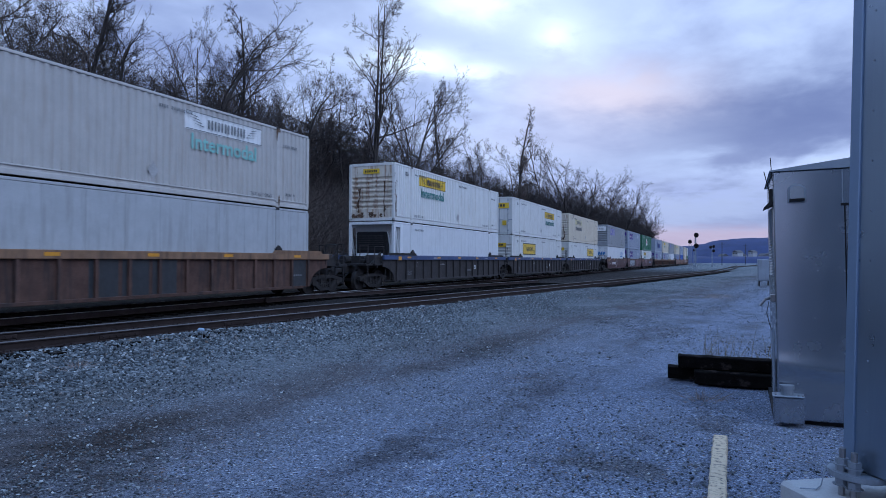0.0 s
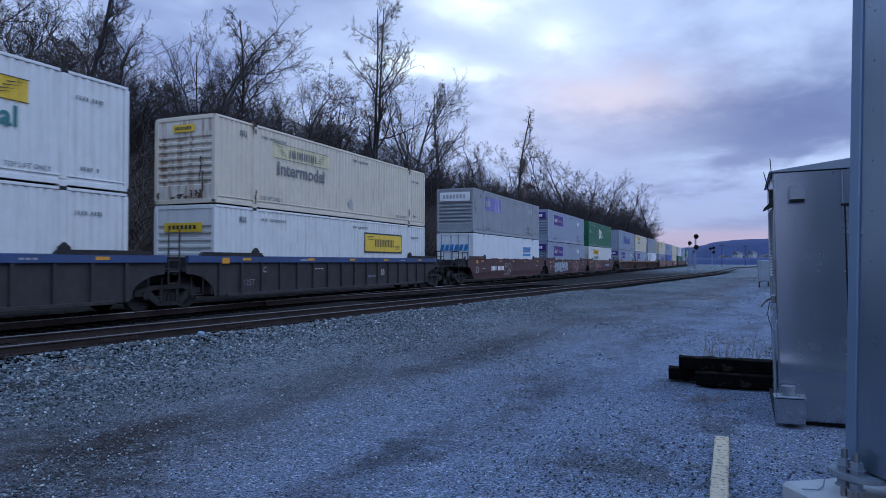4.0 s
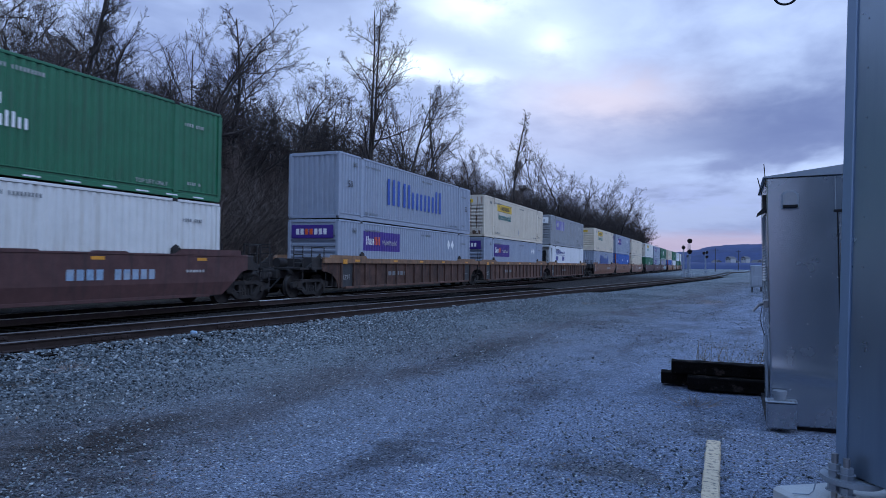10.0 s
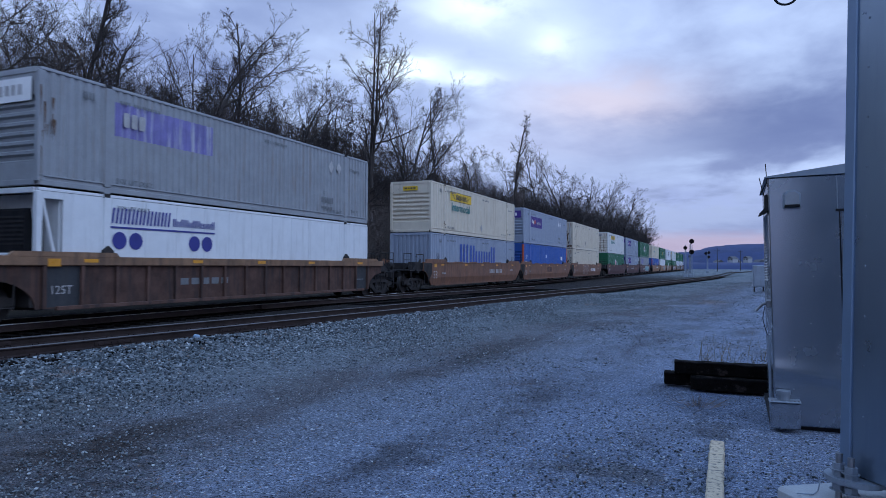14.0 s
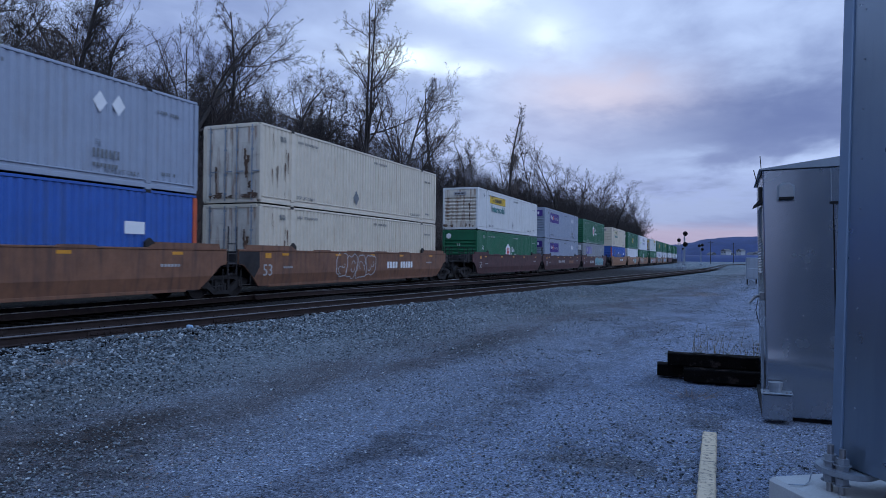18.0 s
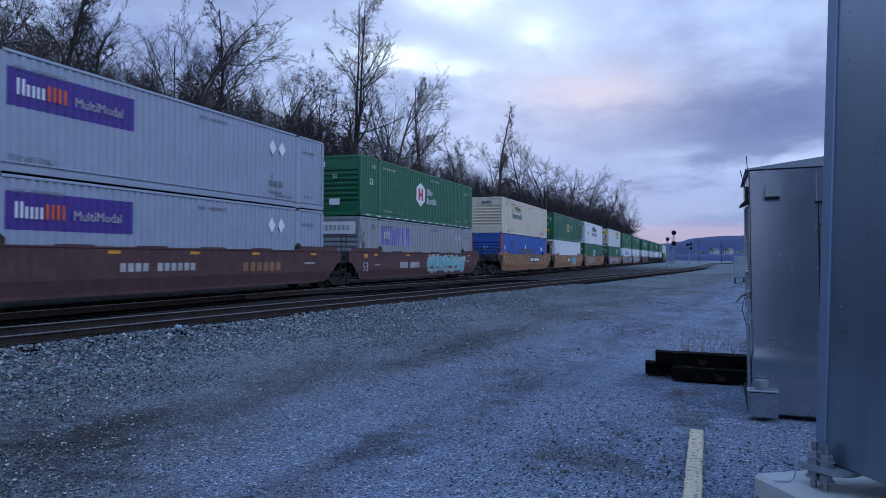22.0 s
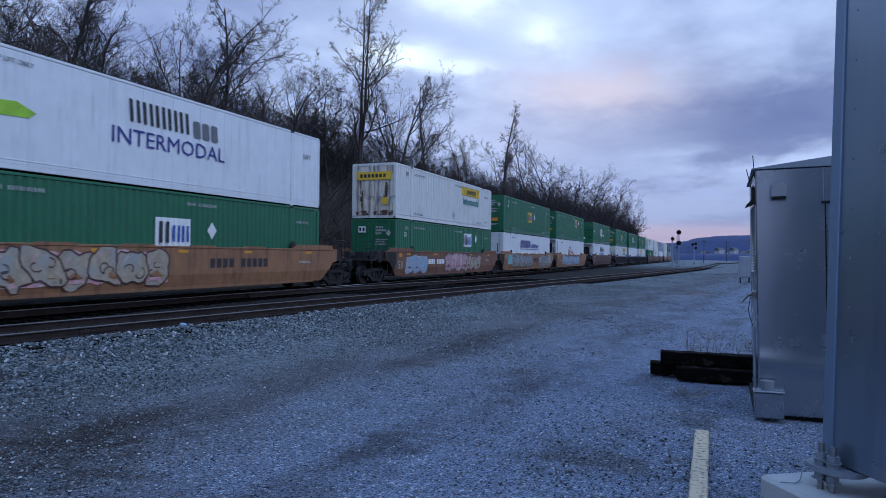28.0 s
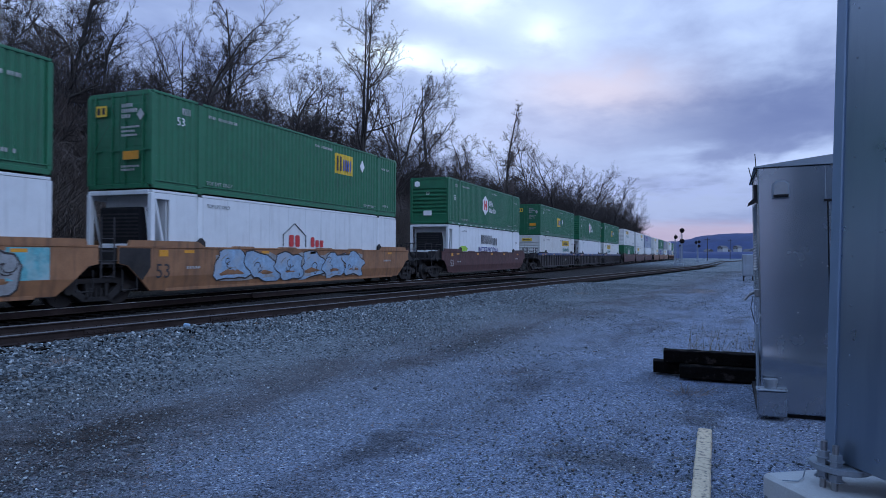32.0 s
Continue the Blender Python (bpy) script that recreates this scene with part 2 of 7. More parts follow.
RUST, GRIME = (0.16, 0.06, 0.025), (0.09, 0.08, 0.07)
M = {
    "white": surface("white_paint", (0.62, 0.62, 0.605), 0.45, vary=0.05, dirt=(0.40, 0.36, 0.30), amount=0.35, streak=True, spot=0.52),
    "bright": surface("bright_white_panel", (0.66, 0.675, 0.69), 0.4, vary=0.05, dirt=(0.42, 0.42, 0.42), amount=0.4, streak=True, spot=0.53),
    "rusted_white": surface("rust_streaked_white_paint", (0.60, 0.55, 0.47), 0.6, vary=0.12, dirt=(0.24, 0.11, 0.05), amount=0.85, streak=True, spot=0.49, patch=1.7),
    "chalk": surface("chalky_off_white_paint", (0.47, 0.45, 0.43), 0.6, vary=0.06, dirt=(0.34, 0.29, 0.25), amount=0.45, streak=True, spot=0.52),
    "chalk_grey": surface("grimy_pale_grey_panel", (0.37, 0.385, 0.40), 0.5, vary=0.08, dirt=(0.26, 0.26, 0.26), amount=0.55, streak=True, spot=0.50),
    "cream": surface("cream_paint", (0.60, 0.525, 0.415), 0.5, vary=0.06, dirt=(0.34, 0.22, 0.12), amount=0.45, streak=True, spot=0.56),
    "grey": surface("blue_grey_paint", (0.265, 0.305, 0.380), 0.45, vary=0.06, dirt=(0.22, 0.20, 0.19), amount=0.3, streak=True, spot=0.55),
    "old_grey": surface("weathered_grey_paint", (0.27, 0.285, 0.305), 0.55, vary=0.1, dirt=(0.20, 0.14, 0.10), amount=0.45, streak=True, spot=0.55),
    "green": surface("green_paint", (0.012, 0.125, 0.058), 0.42, vary=0.1, dirt=(0.03, 0.06, 0.04), amount=0.35, streak=True, spot=0.54),
    "blue": surface("blue_paint", (0.022, 0.095, 0.36), 0.45, vary=0.1, dirt=(0.05, 0.08, 0.16), amount=0.4, streak=True, spot=0.52),
    "rust_stain": surface("rust_stain", (0.115, 0.066, 0.042), 0.9, vary=0.35, scale=5, dirt=(0.060, 0.034, 0.024), amount=0.8, patch=4.0),
    "red": surface("red_orange_paint", (0.50, 0.085, 0.03), 0.5),
    "rust": surface("rusty_brown_steel", (0.098, 0.054, 0.043), 0.8, spec=0.25, vary=0.3, own=0.2, dirt=(0.036, 0.029, 0.029), amount=0.8, streak=True, spot=0.5),
    "brown": surface("oxide_brown_paint", (0.088, 0.042, 0.041), 0.65, spec=0.3, vary=0.18, dirt=(0.035, 0.028, 0.028), amount=0.55, streak=True, spot=0.52),
    "tan": surface("faded_orange_paint", (0.27, 0.125, 0.058), 0.6, vary=0.18, dirt=(0.10, 0.055, 0.035), amount=0.6, streak=True, spot=0.5),
    "rust_edge": surface("rubbed_rusty_edge", (0.21, 0.115, 0.065), 0.7, vary=0.25, dirt=(0.07, 0.045, 0.035), amount=0.6, streak=True),
    "umber": surface("red_brown_paint", (0.185, 0.082, 0.045), 0.6, vary=0.18, dirt=(0.06, 0.035, 0.03), amount=0.6, streak=True, spot=0.5),
    "slate": surface("sooty_steel", (0.040, 0.036, 0.038), 0.7, spec=0.25, vary=0.2, dirt=(0.058, 0.046, 0.042), amount=0.4, streak=True),
    "panel": surface("dark_blue_grey_patch_paint", (0.026, 0.029, 0.034), 0.6, vary=0.2, dirt=(0.05, 0.045, 0.042), amount=0.4, streak=True),
    "navy": surface("navy_paint", (0.030, 0.060, 0.15), 0.5, vary=0.15, dirt=(0.05, 0.05, 0.055), amount=0.4),
    "dark": surface("greasy_black_steel", (0.028, 0.026, 0.027), 0.7, vary=0.3, dirt=(0.05, 0.04, 0.034), amount=0.4, spec=0.2),
    "faded_yellow": surface("sun_faded_yellow_decal", (0.64, 0.56, 0.33), 0.5, vary=0.08, dirt=(0.60, 0.56, 0.46), amount=0.6, streak=True),
    "black": surface("black_rubber", (0.010, 0.010, 0.012), 0.7, spec=0.2),
    "steel": surface("worn_steel", (0.30, 0.30, 0.31), 0.35, 0.9, vary=0.15),
    "yellow": surface("yellow_decal", (0.72, 0.46, 0.03), 0.4, vary=0.06, dirt=(0.35, 0.22, 0.05), amount=0.3, streak=True),
    "amber": surface("amber_reflector", (0.62, 0.26, 0.02), 0.35, vary=0.1),
    "teal_ink": surface("teal_lettering", (0.015, 0.16, 0.15), 0.5, vary=0.1),
    "pale_teal": surface("faded_teal_lettering", (0.22, 0.50, 0.46), 0.5, vary=0.1),
    "ink": surface("black_lettering", (0.022, 0.022, 0.026), 0.5, vary=0.1),
    "grey_ink": surface("faded_dark_lettering", (0.14, 0.15, 0.16), 0.6, vary=0.2),
    "white_ink": surface("white_lettering", (0.74, 0.74, 0.74), 0.5, vary=0.06),
    "pale_ink": surface("worn_white_lettering", (0.38, 0.37, 0.37), 0.6, vary=0.25),
    "purple": surface("purple_decal", (0.050, 0.022, 0.20), 0.4, vary=0.08),
    "faded_purple": surface("sun_faded_purple_decal", (0.17, 0.155, 0.37), 0.5, vary=0.2, dirt=(0.42, 0.43, 0.50), amount=0.85, streak=True),
    "orange": surface("orange_lettering", (0.66, 0.10, 0.02), 0.45, vary=0.06),
    "blue_ink": surface("blue_lettering", (0.008, 0.062, 0.32), 0.45, vary=0.08),
    "sky_ink": surface("light_blue_lettering", (0.015, 0.20, 0.48), 0.45, vary=0.08),
    "navy_ink": surface("navy_lettering", (0.030, 0.035, 0.22), 0.45, vary=0.1),
    "lime": surface("lime_decal", (0.28, 0.50, 0.03), 0.45, vary=0.25),
    "red_ink": surface("red_lettering", (0.50, 0.03, 0.03), 0.45, vary=0.08),
    "silver_spray": surface("silver_spray_paint", (0.36, 0.39, 0.42), 0.6, vary=0.25, scale=6, dirt=(0.2, 0.27, 0.34), amount=0.9, spot=0.46, patch=1.6),
    "blue_spray": surface("pale_blue_spray_paint", (0.22, 0.33, 0.46), 0.6, vary=0.25, scale=6, dirt=(0.3, 0.34, 0.4), amount=0.9, spot=0.46, patch=1.6),
    "pink_spray": surface("pink_spray_paint", (0.5, 0.26, 0.28), 0.6, vary=0.25, scale=6, dirt=(0.52, 0.42, 0.42), amount=0.9, spot=0.46, patch=1.6),
    "silver_grey_spray": surface("dull_silver_spray_paint", (0.25, 0.26, 0.27), 0.6, vary=0.25, scale=6, dirt=(0.17, 0.16, 0.16), amount=0.8, spot=0.46, patch=1.6),
    "lilac_spray": surface("lilac_spray_paint", (0.22, 0.18, 0.30), 0.6, vary=0.25, scale=6),
    "sand_spray": surface("sand_spray_paint", (0.36, 0.29, 0.21), 0.6, vary=0.25, scale=6, dirt=(0.30, 0.31, 0.30), amount=0.9, spot=0.46, patch=1.6),
    "teal_spray": surface("teal_spray_paint", (0.1, 0.34, 0.38), 0.6, vary=0.25, scale=6, dirt=(0.3, 0.44, 0.45), amount=0.9, spot=0.46, patch=1.6),
    "white_spray": surface("white_spray_paint", (0.38, 0.38, 0.39), 0.6, vary=0.25, scale=6),
    "galv": surface("brushed_grey_metal", (0.36, 0.395, 0.445), 0.25, 0.92, vary=0.04, scale=1.1, grain=120, bump=0.0, gloss=0.04),
    "blue_sheet": surface("blue_grey_sheet_metal", (0.27, 0.335, 0.41), 0.30, 0.88, gloss=0.03, vary=0.05, scale=1.3, grain=120, bump=0.03,
                          dirt=(0.16, 0.22, 0.30), amount=0.3, streak=True),
    "blue_trim": surface("pale_blue_metal_trim", (0.19, 0.26, 0.36), 0.4, 0.5, vary=0.05, grain=120, bump=0.03),
    "galv_dull": surface("dull_grey_metal", (0.27, 0.31, 0.36), 0.5, 0.55, vary=0.08, grain=90, bump=0.06,
                         dirt=(0.20, 0.22, 0.25), amount=0.5, streak=True),
    "concrete": surface("pale_concrete", (0.40, 0.41, 0.42), 0.85, vary=0.12, grain=60, bump=0.4, dirt=(0.30, 0.29, 0.27), amount=0.5),
    "stripe": surface("worn_yellow_paint", (0.54, 0.43, 0.30), 0.85, vary=0.12, grain=22, bump=0.6, dirt=(0.07, 0.07, 0.075), amount=0.95, spot=0.515, patch=24.0),
    "creosote": surface("creosoted_timber", (0.006, 0.0052, 0.005), 0.95, spec=0.04, vary=0.5, scale=5, grain=45, bump=0.9,
                        dirt=(0.075, 0.055, 0.050), amount=0.7, spot=0.57, patch=7.0),
    "rail": surface("brown_rail_steel", (0.034, 0.024, 0.0225), 0.85, spec=0.15, vary=0.25, grain=60, bump=0.3),
    "rail_top": surface("polished_rail_head", (0.60, 0.61, 0.63), 0.30, 0.45, vary=0.12),
    "rail_top_dull": surface("dull_rail_head", (0.085, 0.075, 0.075), 0.55, 0.2, vary=0.25),
    "bark": surface("grey_brown_bark", (0.036, 0.029, 0.027), 0.9, vary=0.3, scale=1.5, grain=20, bump=0.6),
    "twig": surface("winter_twigs", (0.036, 0.027, 0.026), 0.9, vary=0.3, scale=0.6, bump=0.0, own=0.2),
    "vine": surface("dry_vines", (0.105, 0.083, 0.076), 0.95, vary=0.35, scale=0.8, bump=0.0),
    "brush": surface("dead_undergrowth", (0.235, 0.180, 0.160), 0.95, vary=0.4, scale=0.35, bump=0.0),
    # far woods: the blue of distance haze is mixed into the base colour
    "forest": surface("haze_blue_woods", (0.020, 0.036, 0.105), 1.0, vary=0.25, scale=0.01, grain=0.12, bump=0.0),
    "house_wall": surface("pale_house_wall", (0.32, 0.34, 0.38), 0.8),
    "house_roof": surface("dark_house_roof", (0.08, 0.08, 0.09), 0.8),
    "grass": surface("dry_grass", (0.16, 0.115, 0.06), 0.9, vary=0.3),
}


def lens_material(name, color, strength):
    m = bpy.data.materials.new(name)
    m.use_nodes = True
    b = m.node_tree.nodes["Principled BSDF"]
    socket(b, "Base Color", (*color, 1)), socket(b, "Emission Color", (*color, 1)), socket(b, "Emission Strength", strength)
    return m


def stone_material():
    """Crushed stone: each piece has its own grey."""
    m = bpy.data.materials.new("ballast_stone")
    m.use_nodes = True
    nt = m.node_tree
    n, l = nt.nodes.new, nt.links.new
    b = nt.nodes["Principled BSDF"]
    geo, rp = n("ShaderNodeNewGeometry"), n("ShaderNodeValToRGB")
    l(geo.outputs["Random Per Island"], rp.inputs[0])
    e = rp.color_ramp.elements
    e[0].color, e[1].color = (0.030, 0.036, 0.042, 1), (0.46, 0.49, 0.51, 1)
    for p, c in ((0.55, (0.115, 0.134, 0.150, 1)), (0.90, (0.225, 0.252, 0.272, 1)), (0.93, (0.16, 0.12, 0.10, 1)), (0.95, (0.30, 0.33, 0.35, 1))):
        e.new(p).color = c
    l(rp.outputs[0], b.inputs["Base Color"])
    socket(b, "Roughness", 0.9), socket(b, "Specular IOR Level", 0.25)
    return m


def ground_material():
    """Yard gravel, dark wheel tracks along the yard, leaf litter on the bank behind the tracks."""
    m = bpy.data.materials.new("yard_gravel")
    m.use_nodes = True
    nt = m.node_tree
    n, l = nt.nodes.new, nt.links.new
    b = nt.nodes["Principled BSDF"]
    co = n("ShaderNodeTexCoord").outputs["Object"]

    def noise_of(sc, det, stretch=(1, 1, 1), rz=0.0, rough=0.6):
        mp = n("ShaderNodeMapping")
        mp.inputs["Scale"].default_value, mp.inputs["Rotation"].default_value = stretch, (0, 0, rz)
        l(co, mp.inputs[0])
        t = n("ShaderNodeTexNoise")
        socket(t, "Scale", sc), socket(t, "Detail", det), socket(t, "Roughness", rough)
        l(mp.outputs[0], t.inputs[0])
        return t.outputs[0]

    def ramp(v, lo, hi, a=0.0, c=1.0):
        r = n("ShaderNodeMapRange")
        for i, q in enumerate((lo, hi, a, c)):
            r.inputs[i + 1].default_value = q
        l(v, r.inputs[0])
        return r.outputs[0]

    def mix(f, a, c):
        x = n("ShaderNodeMix")
        x.data_type = "RGBA"
        l(f, x.inputs["Factor"])
        for s, v in ((x.inputs[6], a), (x.inputs[7], c)):
            if isinstance(v, tuple):
                s.default_value = (*v, 1)
            else:
                l(v, s)
        return x.outputs[2]

    def soak(f, a, tint):
        x = n("ShaderNodeMix")
        x.data_type, x.blend_type = "RGBA", "MULTIPLY"
        l(f, x.inputs["Factor"]), l(a, x.inputs[6])
        x.inputs[7].default_value = (*tint, 1)
        return x.outputs[2]

    def mul(a, c):
        x = n("ShaderNodeMath")
        x.operation = "MULTIPLY"
        l(a, x.inputs[0]), l(c, x.inputs[1])
        return x.outputs[0]

    sep = n("ShaderNodeSeparateXYZ")
    l(co, sep.inputs[0])

    def add(a, c):
        x = n("ShaderNodeMath")
        x.operation = "ADD"
        for i, v in enumerate((a, c)):
            if isinstance(v, (int, float)):
                x.inputs[i].default_value = v
            else:
                l(v, x.inputs[i])
        return x.outputs[0]

    # metres from the side track's axis, and the same with a ragged edge
    line = n("ShaderNodeMath")
    line.operation = "MULTIPLY_ADD"
    l(sep.outputs[1], line.inputs[0])
    line.inputs[1].default_value, line.inputs[2].default_value = -0.109, 12.15 + 0.872
    off = add(sep.outputs[0], line.outputs[0])
    off = add(off, ramp(noise_of(0.7, 5), 0.3, 0.7, -0.55, 0.55))

    def band(at, half):
        x = n("ShaderNodeMath")
        x.operation = "ABSOLUTE"
        l(add(off, -at), x.inputs[0])
        return ramp(x.outputs[0], half, half * 0.25)

    cells = []
    for sc in (24.0, 58.0, 130.0):
        v = n("ShaderNodeTexVoronoi")
        socket(v, "Scale", sc)
        l(co, v.inputs[0])
        cells.append(v)
    far_stone, fine_stone = n("ShaderNodeSeparateColor"), n("ShaderNodeSeparateColor")
    l(cells[0].outputs["Color"], far_stone.inputs[0]), l(cells[1].outputs["Color"], fine_stone.inputs[0])
    coarse = ramp(off, 3.6, 6.4, 1, 0)
    rough_col = mix(far_stone.outputs[0], (0.015, 0.020, 0.024), (0.225, 0.262, 0.292))
    rough_col = mix(ramp(far_stone.outputs[1], 0.92, 0.95), rough_col, (0.40, 0.42, 0.43))
    tiny_stone = n("ShaderNodeSeparateColor")
    l(cells[2].outputs["Color"], tiny_stone.inputs[0])
    pick = ramp(noise_of(14.0, 3), 0.42, 0.58)
    shade = n("ShaderNodeMix")
    l(pick, shade.inputs[0]), l(fine_stone.outputs[0], shade.inputs[2]), l(tiny_stone.outputs[0], shade.inputs[3])
    shade = shade.outputs[0]
    fine_col = mix(ramp(off, 5.5, 10.5), mix(shade, (0.014, 0.016, 0.020), (0.245, 0.268, 0.302)), mix(shade, (0.011, 0.015, 0.026), (0.300, 0.355, 0.480)))
    fine_col = mix(ramp(fine_stone.outputs[1], 0.955, 0.975), fine_col, (0.46, 0.50, 0.57))
    fine_col = mix(ramp(fine_stone.outputs[2], 0.975, 0.985), fine_col, (0.20, 0.14, 0.11))
    stone = mix(coarse, fine_col, rough_col)
    stone = mix(ramp(noise_of(0.9, 6), 0.50, 0.70, 0, 0.30), stone, (0.060, 0.063, 0.070))
    # dark oily stains and trodden patches
    def stain(x, y, rx, ry):
        d = n("ShaderNodeVectorMath")
        d.operation = "SUBTRACT"
        l(co, d.inputs[0])
        d.inputs[1].default_value = (x, y, 0)
        s = n("ShaderNodeVectorMath")
        s.operation = "MULTIPLY"
        l(d.outputs[0], s.inputs[0])
        s.inputs[1].default_value = (1 / rx, 1 / ry, 0)
        q = n("ShaderNodeVectorMath")
        q.operation = "LENGTH"
        l(s.outputs[0], q.inputs[0])
        return ramp(add(q.outputs[1], ramp(ragged, 0.3, 0.7, -0.55, 0.55)), 1.05, 0.35)

    ragged = noise_of(3.2, 6)
    for x, y, rx, ry, f, c in ((-2.76, 5.46, 0.42, 0.75, 0.6, (0.34, 0.29, 0.25)), (-0.85, 5.77, 0.75, 0.42, 0.65, (0.46, 0.36, 0.26)),
                               (-2.3, 8.9, 0.55, 1.6, 0.55, (0.45, 0.41, 0.38)), (-5.4, 4.9, 0.65, 1.3, 0.7, (0.42, 0.34, 0.28)),
                               (-0.1, 7.7, 0.30, 0.5, 0.7, (0.4, 0.36, 0.32)), (-9.0, 6.3, 0.5, 0.5, 0.9, (0.40, 0.28, 0.22)),
                               (-0.6, 35.0, 0.9, 3.0, 0.7, (1.1, 0.72, 0.5)), (-5.6, 4.1, 1.5, 1.0, 0.55, (0.52, 0.43, 0.36)), (-7.3, 5.7, 0.9, 1.7, 0.5, (0.54, 0.44, 0.36)),
                               (-4.0, 3.5, 1.0, 0.7, 0.6, (0.55, 0.47, 0.42)), (-4.2, 12.0, 0.6, 2.6, 0.7, (0.45, 0.41, 0.38))):
        stone = soak(ramp(stain(x, y, rx, ry), 0, 1, 0, f), stone, c)
    # wheel tracks beside the rails, broken and smeared
    smear = ramp(noise_of(0.9, 5, (1.0, 0.30, 1), 0.11), 0.36, 0.56)
    stone = soak(mul(ramp(band(7.05, 1.7), 0, 1, 0, 0.72), smear), stone, (0.50, 0.40, 0.34))
    smear2 = ramp(noise_of(1.1, 5, (1.0, 0.35, 1), 0.11), 0.42, 0.58)
    stone = soak(mul(ramp(band(9.6, 0.85), 0, 1, 0, 0.6), smear2), stone, (0.46, 0.41, 0.38))
    stone = soak(mul(ramp(band(11.6, 0.9), 0, 1, 0, 0.7), ramp(noise_of(0.8, 5, (1, 0.5, 1)), 0.50, 0.62)), stone, (0.48, 0.42, 0.38))
    stone = soak(mul(ramp(noise_of(0.5, 4, (1, 0.5, 1), 0.4), 0.58, 0.7), ramp(noise_of(9, 4), 0.52, 0.62, 0, 0.6)), stone, (1.1, 0.72, 0.52))
    bank = ramp(sep.outputs[0], -21.5, -18.5, 1, 0)
    litter = mix(noise_of(1.5, 6), (0.085, 0.070, 0.058), (0.18, 0.145, 0.12))
    # rusty, oily bed between and around the rails
    near_end = ramp(sep.outputs[1], 95, 150, 1, 0)
    inbed = mul(ramp(off, 0.55, 0.95, 1, 0), near_end)
    mud = mix(noise_of(2.5, 6), (0.010, 0.008, 0.0075), (0.034, 0.027, 0.025))
    stone = mix(ramp(inbed, 0, 1, 0, 0.94), stone, mud)
    # the train's shade, put into the ground colour beneath and behind it
    train_shade = mix(noise_of(4.0, 5), (0.006, 0.006, 0.006), (0.020, 0.017, 0.016))
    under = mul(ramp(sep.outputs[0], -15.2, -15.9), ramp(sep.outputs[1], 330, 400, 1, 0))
    stone = mix(ramp(under, 0, 1, 0, 0.92), stone, train_shade)
    # the same near-black shade colour runs over the foot of the bank
    litter = mix(ramp(sep.outputs[0], -24.0, -20.5, 0, 1), litter, train_shade)
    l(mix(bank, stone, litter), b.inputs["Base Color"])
    socket(b, "Roughness", 0.95), socket(b, "Specular IOR Level", 0.12)
    last = None
    for v, strength, deep in ((cells[2], 0.5, 0.008), (cells[1], 0.9, 0.018), (cells[0], None, 0.035)):
        bp = n("ShaderNodeBump")
        bp.invert = True
        socket(bp, "Distance", deep)
        if strength:
            socket(bp, "Strength", strength)
        else:
            l(ramp(coarse, 0, 1, 0.15, 0.9), bp.inputs["Strength"])
        l(v.outputs["Distance"], bp.inputs["Height"])
        if last:
            l(last, bp.inputs["Normal"])
        last = bp.outputs[0]
    l(last, b.inputs["Normal"])
    return m


M["ballast"], M["ground"] = stone_material(), ground_material()
M["lamp_lens"] = surface("frosted_lamp_lens", (0.26, 0.27, 0.29), 0.35, vary=0.1)


# ---------------------------------------------------------------- mesh helpers
def box(bm, x0, x1, y0, y1, z0, z1, bevel=0.0):
    before = set(bm.verts)
    bmesh.ops.create_cube(bm, size=1, matrix=Matrix.Translation(((x0 + x1) / 2, (y0 + y1) / 2, (z0 + z1) / 2))
                          @ Matrix.Diagonal((x1 - x0, y1 - y0, z1 - z0, 1)))
    if bevel:
        fresh = [v for v in bm.verts if v not in before]
        edges = list({e for v in fresh for e in v.link_edges})
        bmesh.ops.bevel(bm, geom=edges, offset=bevel, segments=1, affect="EDGES", clamp_overlap=True)
    return bm


def tube(bm, a, b, r0, r1=None, sides=8, caps=True):
    a, b = Vector(a), Vector(b)
    q = (b - a).to_track_quat("Z", "Y").to_matrix().to_4x4()
    bmesh.ops.create_cone(bm, cap_ends=caps, segments=sides, radius1=r0, radius2=r0 if r1 is None else r1, depth=(b - a).length,
                          matrix=Matrix.Translation((a + b) / 2) @ q)
    return bm


def prism(bm, outline, axis, lo, hi):
    """An outline of (u, v) pairs carried along an axis. x: u, v are y, z; y: u, v are x, z; z: u, v are x, y."""
    def at(u, v, w):
        return {"x": (w, u, v), "y": (u, w, v), "z": (u, v, w)}[axis]
    a, b = [bm.verts.new(at(u, v, lo)) for u, v in outline], [bm.verts.new(at(u, v, hi)) for u, v in outline]
    k = len(outline)
    for i in range(k):
        bm.faces.new((a[i], a[(i + 1) % k], b[(i + 1) % k], b[i]))
    bm.faces.new(a[::-1]), bm.faces.new(b)
    bmesh.ops.recalc_face_normals(bm, faces=bm.faces[:])
    return bm


def mesh_of(name, bm, material):
    me = bpy.data.meshes.new(name)
    bm.to_mesh(me)
    bm.free()
    me.materials.append(material)
    return me


def part(name, bm, material, parent, label=""):
    """Links a bmesh, or a mesh made before, as one object under a thing or a part."""
    ob = new(name, bm if isinstance(bm, bpy.types.Mesh) else mesh_of(name, bm, material))
    ob.parent = parent
    return tagged(ob, label)


def thing(name, label, category, group="", kind="", at=None):
    ob = new(name)
    ob.empty_display_size = 0.3
    if at is not None:
        ob.matrix_basis = at
    return tagged(ob, label, category, group, kind)


